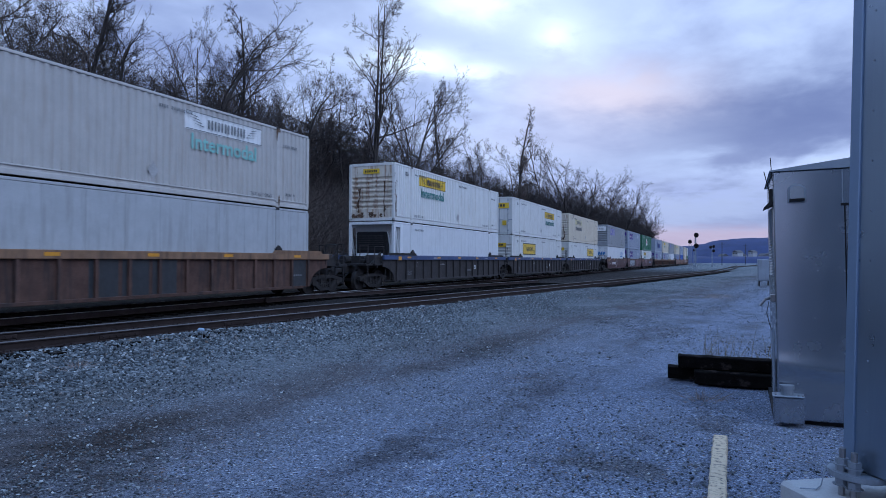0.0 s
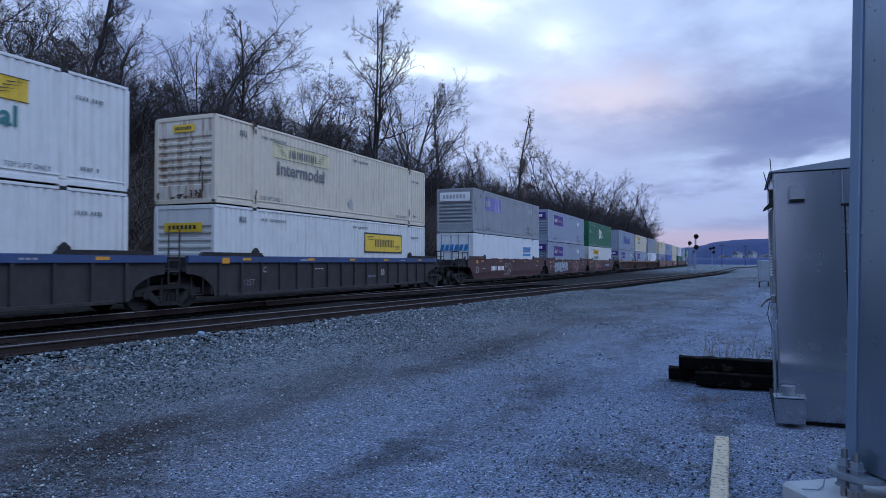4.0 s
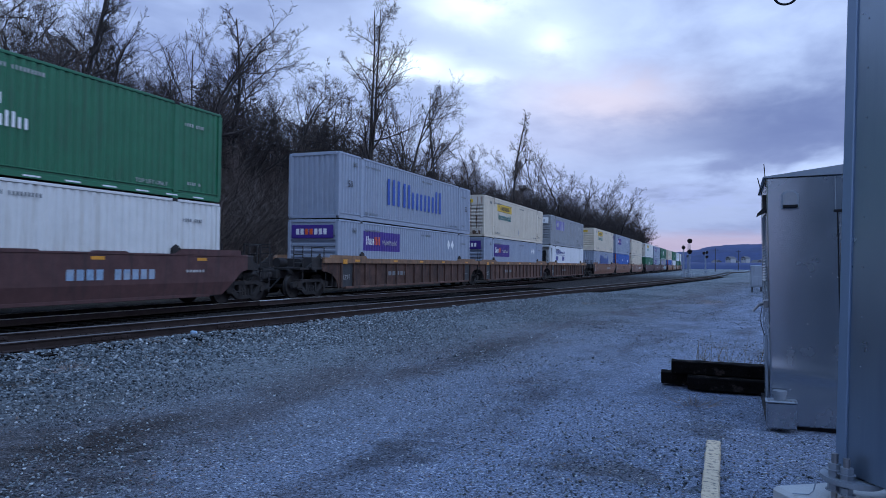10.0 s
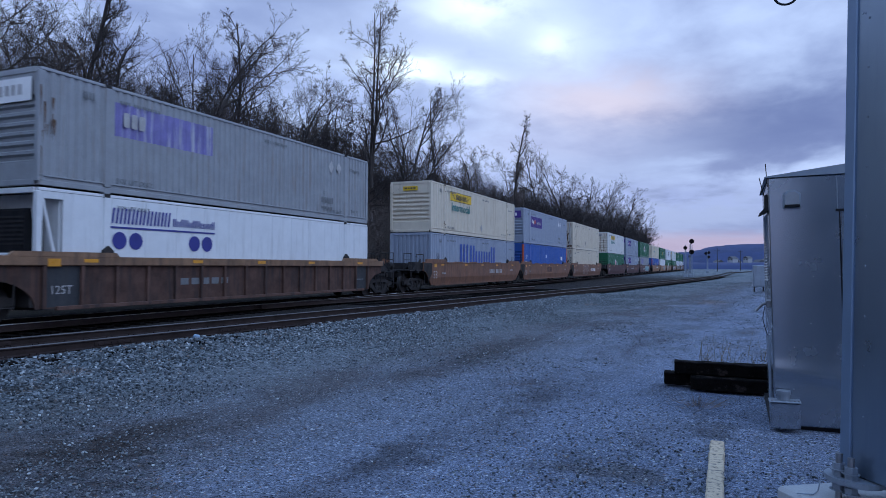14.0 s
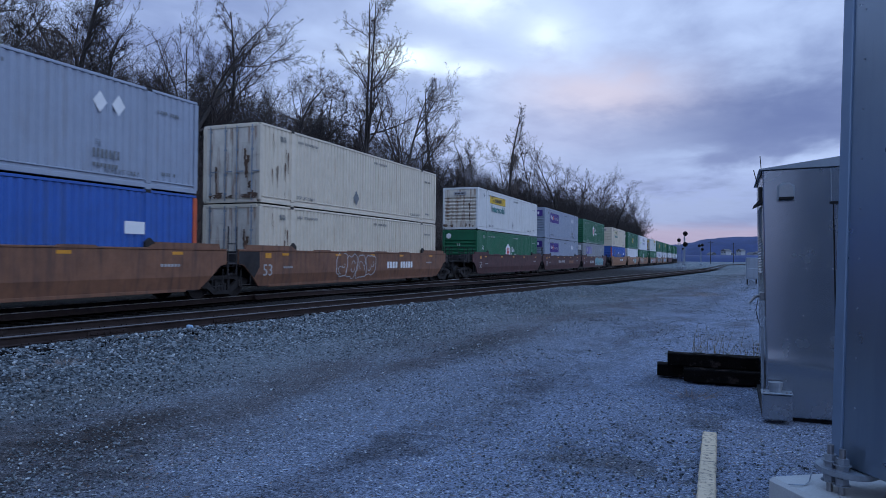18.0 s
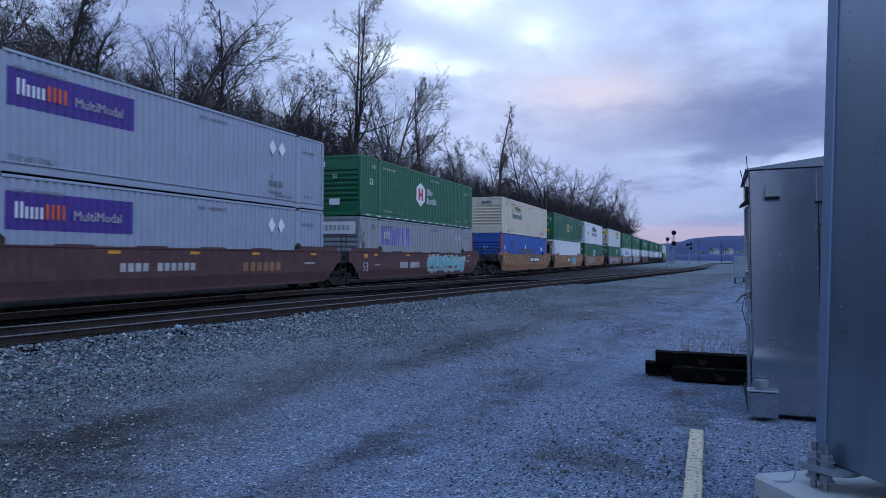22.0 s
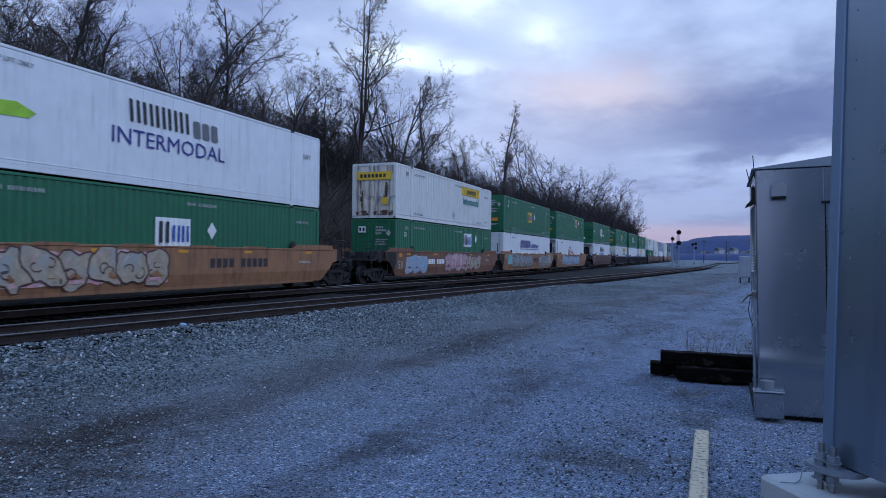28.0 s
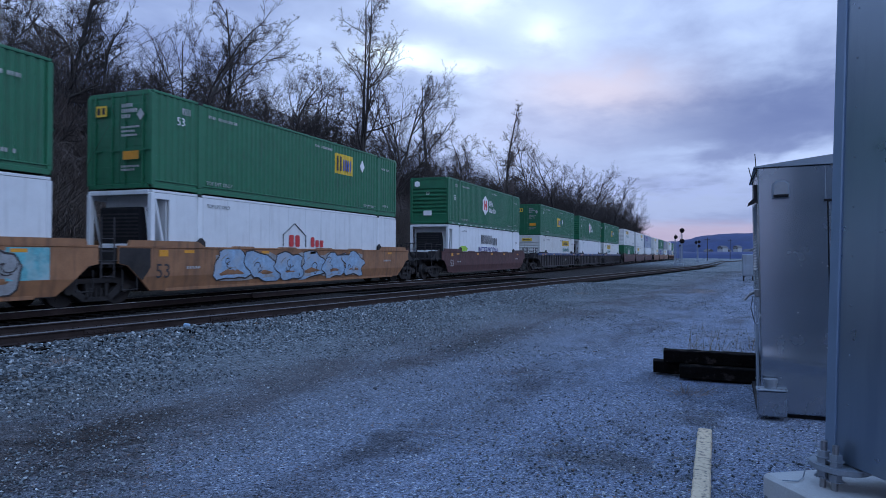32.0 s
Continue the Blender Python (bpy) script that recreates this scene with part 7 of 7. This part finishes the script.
def pole(x, y, h):
    th = thing("utility_pole", "grey wooden utility pole far down the line", "utility pole", at=pose(x, y, 0))
    bm = bmesh.new()
    tube(bm, (0, 0, 0), (0, 0, h), 0.14, 0.09, sides=8)
    part("post", bm, M["bark"], th)
    bm = bmesh.new()
    box(bm, -0.9, 0.9, -0.06, 0.06, h - 0.7, h - 0.58)
    part("crossarm", bm, M["bark"], th)


pole(-2.6, 250.0, 8.0)
pole(6.0, 320.0, 9.0)


def far_boxes():
    """Small grey cabinets beside the yard, beyond the signal house."""
    for x, y, w, h in ((2.15, 50.0, 0.9, 1.8), (2.75, 52.0, 0.8, 1.3)):
        th = thing("relay_box", "small pale grey relay box on legs beside the yard", "relay box", "relay boxes", at=pose(x, y, 0.0))
        bm = bmesh.new()
        box(bm, -w / 2, w / 2, -0.35, 0.35, 0.35, h, 0.03)
        part("case", bm, M["galv_dull"], th)
        bm = bmesh.new()
        box(bm, -w / 2 + 0.08, w / 2 - 0.08, -0.37, -0.34, 0.45, h * 0.6, 0.01)
        part("door", bm, M["galv_dull"], th)
        for sx in (-1, 1):
            bm = bmesh.new()
            box(bm, sx * w * 0.4 - 0.04, sx * w * 0.4 + 0.04, -0.2, 0.2, -0.05, 0.35)
            part("leg", bm, M["dark"], th)


far_boxes()


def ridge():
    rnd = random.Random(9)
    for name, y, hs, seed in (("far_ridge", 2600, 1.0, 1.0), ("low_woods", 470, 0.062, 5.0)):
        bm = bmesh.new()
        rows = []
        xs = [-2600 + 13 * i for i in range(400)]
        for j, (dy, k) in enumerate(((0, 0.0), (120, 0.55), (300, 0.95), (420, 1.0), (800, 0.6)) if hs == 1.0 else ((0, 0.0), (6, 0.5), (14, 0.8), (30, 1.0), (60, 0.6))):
            row = []
            for x in xs:
                prof = 84 + 10 * math.tanh((x + 60) / 60) - 18 * max(0, (-x - 80) / 200) ** 0.5 + 5 * noise.noise(Vector((x * 0.004, seed, 0))) + 2.5 * noise.noise(Vector((x * 0.03, seed, 3)))
                prof += (1.3 if hs == 1.0 else 22.0) * noise.noise(Vector((x * 0.09, j, 7))) + (0 if hs == 1.0 else 16.0) * noise.noise(Vector((x * 0.35, j, 2)))
                row.append(bm.verts.new((x, y + dy, prof * hs * k - 1)))
            rows.append(row)
        for a, b in zip(rows, rows[1:]):
            for i in range(len(xs) - 1):
                bm.faces.new((a[i], a[i + 1], b[i + 1], b[i])).smooth = True
        mesh_thing(name, bm, M["forest"], "wooded ridge on the horizon, coloured blue for haze" if hs == 1.0 else "low bare woods in the distance, coloured blue for haze", "ridge", kind="structure")
    for x, z in ((-6.0, 4.6), (6.0, 6.6), (10.5, 5.0), (19.0, 7.5), (27.0, 4.4), (33.0, 5.6)):
        y = 640 + rnd.uniform(0, 60)
        w, h = rnd.uniform(4, 6), rnd.uniform(1.5, 2.4)
        th = thing("house", "small pale house with a dark gable roof, far off", "house", "far houses", at=pose(x, y, z, 0, 0, rnd.uniform(-40, 40)))
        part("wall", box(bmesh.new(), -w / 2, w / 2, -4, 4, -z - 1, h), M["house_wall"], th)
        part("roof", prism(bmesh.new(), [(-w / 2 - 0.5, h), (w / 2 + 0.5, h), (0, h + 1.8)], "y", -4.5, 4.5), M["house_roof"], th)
        for dx in (-w / 4, w / 4):
            part("window", box(bmesh.new(), dx - 0.6, dx + 0.6, -4.06, -3.98, h * 0.4, h * 0.75), M["black"], th)


ridge()

# ---------------------------------------------------------------- trees
def limb(V, F, a, b, r0, r1, sides):
    d = (b - a).normalized()
    u = d.orthogonal().normalized()
    w = d.cross(u)
    k = len(V)
    for c, r in ((a, r0), (b, r1)):
        for i in range(sides):
            t = 2 * math.pi * i / sides
            V.append(c + u * (r * math.cos(t)) + w * (r * math.sin(t)))
    for i in range(sides):
        j = (i + 1) % sides
        F.append((k + i, k + j, k + sides + j, k + sides + i))


def spike(V, F, a, b, r):
    """The last twig: a thin three-sided point."""
    d = (b - a).normalized()
    u = d.orthogonal().normalized()
    w = d.cross(u)
    k = len(V)
    V += [a + u * r, a - u * (r * 0.5) + w * (r * 0.87), a - u * (r * 0.5) - w * (r * 0.87), b]
    F += [(k, k + 1, k + 3), (k + 1, k + 2, k + 3), (k + 2, k, k + 3)]


def grow(out, a, d, length, r, level, rnd, spec):
    """A branch that bends a little from piece to piece, and carries smaller ones."""
    V, F = out["wood"] if level <= 1 else out["twigs"]
    last = spec.get("last", 4)
    n = 1 if level >= last else (10, 7, 4, 3)[level]
    sides = (8, 5, 4, 3, 3)[level]
    step = length / n
    p, dirn = a.copy(), d.normalized()
    kids = spec["kids"][level] if level < last else 0
    start = spec["clear"] if level == 0 else 0.22
    spots = sorted(start + (1 - start) * ((i + rnd.random() * 0.9) / max(1, kids)) for i in range(kids))
    for i in range(n):
        bend = Vector((rnd.gauss(0, 1), rnd.gauss(0, 1), rnd.gauss(0, 0.6))) * spec["bend"][level]
        bend.z += spec["up"][level]
        nd = (dirn + bend).normalized()
        q = p + nd * step
        ra, rb = r * (1 - 0.80 * i / n), r * (1 - 0.80 * (i + 1) / n)
        if i == n - 1 and level >= 2:
            spike(V, F, p, q, ra)
        else:
            limb(V, F, p, q, ra, rb, sides)
        while spots and spots[0] <= (i + 1) / n:
            s = spots.pop(0)
            k = s * n - i
            at = p.lerp(q, min(1, max(0, k)))
            side = nd.orthogonal().normalized()
            side.rotate(Matrix.Rotation(rnd.uniform(0, 6.283), 3, nd))
            spread = spec["spread"][level] * rnd.uniform(0.7, 1.25)
            kd = (nd * math.cos(spread) + side * math.sin(spread)).normalized()
            share = spec["share"][level] * (1.18 - 0.70 * s) * rnd.uniform(0.65, 1.2)
            grow(out, at, kd, length * share, max(spec["thin"], ra * rnd.uniform(0.45, 0.72)), level + 1, rnd, spec)
        p, dirn = q, nd
    return p


SPECS = {
    "spreading": dict(kids=(11, 10, 9, 8), clear=0.26, bend=(0.11, 0.17, 0.22, 0.26, 0.3), up=(0.03, 0.075, 0.05, 0.03, 0.02), spread=(0.74, 0.74, 0.80, 0.78), share=(0.60, 0.48, 0.42, 0.48), thin=0.0075),
    "slim": dict(kids=(11, 9, 9, 8), clear=0.30, bend=(0.07, 0.15, 0.22, 0.26, 0.3), up=(0.04, 0.09, 0.06, 0.03, 0.02), spread=(0.58, 0.70, 0.80, 0.78), share=(0.50, 0.44, 0.42, 0.48), thin=0.0075),
    "tangled": dict(kids=(12, 9, 9, 8), clear=0.18, bend=(0.13, 0.26, 0.30, 0.32, 0.35), up=(0.03, 0.03, -0.03, -0.05, -0.05), spread=(0.84, 0.85, 0.85, 0.8), share=(0.52, 0.48, 0.44, 0.48), thin=0.0075),
    "stem": dict(kids=(13, 9, 9, 8), clear=0.10, bend=(0.045, 0.18, 0.24, 0.26, 0.3), up=(0.02, 0.05, 0.04, 0.02, 0.02), spread=(0.85, 0.75, 0.80, 0.78), share=(0.32, 0.50, 0.44, 0.48), thin=0.0075),
    "column": dict(kids=(16, 8, 8, 7), clear=0.30, bend=(0.05, 0.22, 0.26, 0.28, 0.3), up=(0.02, 0.04, 0.02, 0.0, 0.0), spread=(0.95, 0.78, 0.80, 0.78), share=(0.24, 0.50, 0.46, 0.48), thin=0.0075),
    "far": dict(kids=(14, 12, 14), clear=0.14, bend=(0.11, 0.18, 0.22, 0.26), up=(0.03, 0.08, 0.05, 0.02), spread=(0.78, 0.78, 0.8), share=(0.56, 0.46, 0.46), thin=0.012, last=3),
}
ALONG = Vector((0.85, 0.53, 0.0))      # across the bank, up the line


def tree_meshes(kind, height, radius, seed, fork=False, vines=0, lean=0.0):
    rnd = random.Random(seed)
    out = {"wood": ([], []), "twigs": ([], [])}
    if fork:
        mid = grow(out, Vector((0, 0, -0.5)), Vector((0.01, 0, 1)), height * 0.40, radius, 0, rnd, dict(SPECS[kind], kids=(4, 8, 6, 5), clear=0.55, up=(0.06, 0.085, 0.05, 0.03, 0.02)))
        low = mid - Vector((0, 0, height * 0.05))
        grow(out, low, ALONG * -0.07 + Vector((0, 0, 1)), height * 0.64, radius * 0.55, 0, rnd, SPECS["stem"])
        grow(out, low, ALONG * 0.05 + Vector((0, 0, 1)), height * 0.66, radius * 0.55, 0, rnd, SPECS["stem"])
        grow(out, low + ALONG * 0.5 + Vector((0, 0, height * 0.33)), ALONG * 0.85 + Vector((0, 0, 0.75)), height * 0.25, radius * 0.26, 1, rnd, dict(SPECS[kind], kids=(0, 11, 8, 7)))
    else:
        tilt = ALONG * lean + Vector((rnd.uniform(-0.06, 0.06), rnd.uniform(-0.06, 0.06), 1))
        grow(out, Vector((0, 0, -0.5)), tilt, height, radius, 0, rnd, SPECS[kind])
    if vines:
        V, F = out["vine"] = ([], [])
        stems = [v for v in out["wood"][0] if v.z > height * 0.12 and math.hypot(v.x, v.y) < 1.6]
        for _ in range(vines):
            a = rnd.choice(stems) + Vector((rnd.gauss(0, 0.16), rnd.gauss(0, 0.16), 0))
            for _k in range(3):
                b = a + Vector((rnd.gauss(0, 0.16), rnd.gauss(0, 0.16), rnd.gauss(-0.32, 0.25)))
                limb(V, F, a, b, 0.012, 0.008, 3)
                a = b
    made = {}
    for k, (V, F) in out.items():
        me = bpy.data.meshes.new({"wood": "trunk", "twigs": "crown", "vine": "vines"}[k])
        me.from_pydata(V, [], F)
        me.materials.append(M[{"wood": "bark", "twigs": "twig", "vine": "vine"}[k]])
        if k == "wood":
            me.polygons.foreach_set("use_smooth", [True] * len(me.polygons))
        made[k] = me
    return made


FOREST = {
    "a": tree_meshes("spreading", 15.0, 0.22, 11), "b": tree_meshes("spreading", 15.0, 0.20, 23), "c": tree_meshes("slim", 17.0, 0.18, 31),
    "d": tree_meshes("slim", 15.5, 0.15, 47), "e": tree_meshes("tangled", 13.0, 0.18, 53, vines=700), "f": tree_meshes("spreading", 12.0, 0.15, 61),
    "tall": tree_meshes("spreading", 21.0, 0.28, 71, fork=True), "vine": tree_meshes("column", 15.0, 0.22, 83, vines=800),
    "lean": tree_meshes("spreading", 15.0, 0.22, 37, lean=0.28), "g": tree_meshes("far", 15.0, 0.20, 91), "h": tree_meshes("far", 16.0, 0.18, 97),
}
REACH = {k: max(v.co.z for me in parts.values() for v in me.vertices) for k, parts in FOREST.items()}
TREE_WORDS = {"a": "bare spreading tree with fine twigs", "b": "bare spreading tree with crooked limbs", "c": "tall slim bare tree", "d": "slim bare tree with upright twigs",
              "e": "bare tree tangled with vines", "f": "small bare tree", "g": "bare broad tree in the row", "h": "bare upright tree in the row", "tall": "tall bare tree with a forked trunk",
              "vine": "bare tree hung thick with dry vines", "lean": "bare leaning tree with crooked limbs"}


def plant(kind, x, y, scale=1.0, turn=0.0, wide=1.0):
    th = thing("tree", f"{TREE_WORDS[kind]} on the bank", "tree", "trees on the bank")
    for k, me in FOREST[kind].items():
        part({"wood": "trunk", "twigs": "crown", "vine": "vines"}[k], me, None, th)
    th.matrix_basis = Matrix.Translation((x, y, bank(x, y) - 0.1)) @ Matrix.Rotation(turn, 4, "Z") @ Matrix.Diagonal((wide * scale, wide * scale, scale, 1))
    return th


def skyline(y):
    """Height of the lower tops along the row, from which single trees stand out."""
    marks = ((10, 16.5), (24, 16.2), (31, 14.6), (36, 16.4), (45, 16.0), (60, 16.6), (75, 14.8), (90, 15.2), (115, 17.0), (150, 19.2), (245, 21.5), (340, 22.0), (420, 19.5))
    for (a, p), (b, q) in zip(marks, marks[1:]):
        if y < b:
            return p + (q - p) * (max(a, y) - a) / (b - a)
    return marks[-1][1]


def plant_to(kind, x, y, top, turn, wide=1.0):
    return plant(kind, x, y, (top - bank(x, y)) / REACH[kind], turn, wide)


def wood():
    rnd = random.Random(77)
    # the ones that stand out against the sky
    for kind, x, y, top, turn, wide in (
            ("e", -28.0, 10.0, 14.5, 0.3, 1.0), ("b", -28.5, 13.0, 15.0, 1.3, 1.0), ("a", -27.5, 16.0, 15.2, 2.6, 1.0), ("vine", -27.0, 19.7, 15.5, 0.0, 0.9),
            ("e", -28.0, 22.4, 14.0, 4.0, 1.0), ("a", -29.0, 24.7, 16.2, 1.0, 0.95), ("lean", -28.8, 26.0, 15.4, 0.0, 1.0), ("d", -31.0, 28.8, 13.6, 2.0, 1.0),
            ("c", -29.0, 31.4, 14.8, 3.0, 0.8), ("vine", -29.5, 33.9, 16.2, 5.0, 0.85), ("f", -30.5, 36.0, 15.2, 1.0, 1.1), ("b", -29.5, 38.2, 17.0, 2.2, 0.95),
            ("d", -30.5, 41.2, 16.2, 0.5, 1.1), ("e", -31.0, 44.0, 16.6, 1.4, 1.1), ("a", -32.5, 46.0, 17.5, 0.4, 0.9), ("tall", -29.0, 47.4, 23.0, 0.0, 0.95), ("f", -30.5, 50.0, 17.0, 2.0, 1.1), ("e", -32.5, 48.6, 16.5, 2.0, 1.1),
            ("e", -31.0, 53.8, 15.6, 0.2, 0.9), ("lean", -29.8, 56.4, 19.6, 0.1, 0.8), ("c", -29.5, 63.0, 20.0, 1.0, 0.85), ("d", -30.5, 66.0, 17.2, 2.7, 0.9),
            ("vine", -29.5, 71.3, 20.6, 2.0, 0.7), ("e", -29.5, 79.3, 17.0, 3.3, 0.85), ("f", -31.0, 85.0, 15.6, 4.4, 1.1), ("vine", -29.5, 98.3, 23.0, 0.8, 1.0),
            ("d", -31.0, 108.0, 18.4, 1.2, 1.1), ("c", -31.0, 121.0, 23.6, 0.2, 1.0), ("a", -30.0, 132.4, 23.6, 1.9, 0.95), ("b", -31.5, 147.0, 20.2, 0.7, 1.1),
            ("h", -32.0, 162.0, 22.4, 2.9, 1.2), ("a", -30.0, 180.0, 23.6, 4.4, 1.0), ("b", -31.0, 201.0, 22.0, 5.5, 1.1), ("h", -32.0, 228.0, 24.3, 1.1, 1.3),
            ("b", -30.5, 254.0, 25.6, 2.3, 1.0), ("g", -31.5, 282.0, 24.6, 0.4, 1.2), ("a", -34.0, 316.0, 25.4, 3.0, 1.0), ("h", -37.0, 345.0, 25.0, 2.0, 1.3)):
        plant_to(kind, x, y, top * (1.0 if kind == "tall" else 1.09 if y < 60 else 1.13), turn, wide)
    # lower, denser trees between and behind them
    y = 9.0
    while y < 400:
        shift = 0.0 if y < 260 else -(y - 260) ** 2 / 1400.0
        top = skyline(y)
        plant_to(rnd.choice("ghdfeg" if y < 80 else "gh"), -32.5 + shift + rnd.uniform(-1.5, 1.5), y + rnd.uniform(-1, 1), top * rnd.uniform(0.80, 1.0), rnd.uniform(0, 6.28), 1.1)
        plant_to(rnd.choice("gh"), -37.0 + shift + rnd.uniform(-3, 2), y + rnd.uniform(-1, 2), top * rnd.uniform(0.85, 1.04), rnd.uniform(0, 6.28), 1.15)
        if y > 40:
            plant_to(rnd.choice("gh"), -43.0 + shift + rnd.uniform(-3, 3), y + rnd.uniform(-1, 2), top * rnd.uniform(0.90, 1.08), rnd.uniform(0, 6.28), 1.25)
        y += 1.7 + y * 0.012


wood()


def undergrowth(name, label, count, seed, place, material, lo, hi, r):
    rnd = random.Random(seed)
    V, F = [], []
    for _ in range(count):
        x, y = place(rnd)
        a = Vector((x, y, bank(x, y) - 0.05))
        h = rnd.uniform(lo, hi)
        lean = Vector((rnd.gauss(0, 0.35), rnd.gauss(0, 0.35), 1.0))
        for k in range(3):
            b = a + (lean + Vector((rnd.gauss(0, 0.35), rnd.gauss(0, 0.35), -0.22 * k))) * (h / 3)
            limb(V, F, a, b, r * (1 - 0.28 * k), r * (0.72 - 0.28 * k), 3)
            if k and rnd.random() < 0.8:
                c = a + Vector((rnd.gauss(0, 0.5), rnd.gauss(0, 0.5), rnd.uniform(0.1, 0.7))) * (h / 3)
                limb(V, F, a, c, r * 0.6, r * 0.25, 3)
            a = b
    me = bpy.data.meshes.new(name)
    me.from_pydata(V, [], F)
    me.materials.append(M[material])
    return tagged(new(name, me), label, "undergrowth", kind="stuff")


def thicket(rnd):
    y = 8 + 330 * rnd.random() ** 1.6
    shift = 0.0 if y < 260 else -(y - 260) ** 2 / 1400.0
    return -22.5 + shift - abs(rnd.gauss(0, 1)) * 7.5, y


def back_wood(rnd):
    y = 6 + 290 * rnd.random() ** 1.5
    shift = 0.0 if y < 260 else -(y - 260) ** 2 / 1400.0
    return -33.0 + shift - abs(rnd.gauss(0, 1)) * 7.0, y


def brambles(rnd):
    y = 6 + 75 * rnd.random() ** 1.3
    return -23.5 - abs(rnd.gauss(0, 1)) * 5.0, y


undergrowth("undergrowth", "dense dead brush and brambles on the bank", 20000, 5, thicket, "brush", 1.2, 5.6, 0.016)
undergrowth("saplings", "tall tangled saplings and hanging vines on the bank", 12000, 6, brambles, "vine", 3.0, 8.5, 0.018)
undergrowth("young_wood", "dense young leafless wood behind the front trees", 17000, 8, back_wood, "twig", 4.0, 12.0, 0.022)


# ---------------------------------------------------------------- what moves
# metres the train has run, second by second
RUN = [-207.56, -194.74, -181.87, -168.96, -156.03, -143.08, -130.13, -117.17, -104.21, -91.25, -78.28, -65.30, -52.31, -39.29, -26.24, -13.14, 0.0,
       13.20, 26.46, 39.79, 53.20, 66.68, 80.23, 93.87, 107.57, 121.34, 135.16, 149.02, 162.89, 176.76, 190.60, 204.37, 218.03]


def on_track(s, z):
    """The pose on the main track s metres down the line: straight, then a long left-hand curve."""
    if s < 260:
        return pose(TRACK_X, s, z)
    a = (s - 260) / 700.0
    return pose(TRACK_X - 700 * (1 - math.cos(a)), 260 + 700 * math.sin(a), z, 0, 0, math.degrees(a))


def run_at(t):
    i = min(31, int(t))
    return RUN[i] + (RUN[i + 1] - RUN[i]) * (t - i)


def roll_wheels(car, front):
    """Wheels turn without slipping while the car goes by."""
    for tk in car.children:
        for w in tk.children:
            if not w.name.startswith("wheelset"):
                continue
            x, y, z = w.matrix_basis.translation
            near = [k / 30 for k in range(961) if 6 < front + MID + y - run_at(k / 30) < 42]
            if not near:
                continue
            turn = [(t, math.degrees(run_at(t) / 0.46)) for t in near]
            rows = [(t, pose(x, y, z, a % 360)) for t, a in turn]
            if near[0] > 0.05:
                rows.insert(0, (0, rows[0][1]))
            if near[-1] < 31.95:
                rows.append((32, rows[-1][1]))
            walk(w, rows)


def motions():
    for th, front, z in TRAIN:
        walk(th, [(t, on_track(front + MID - RUN[t], z)) for t in range(33)])
        if z == 0.0:
            roll_wheels(th, front)


motions()
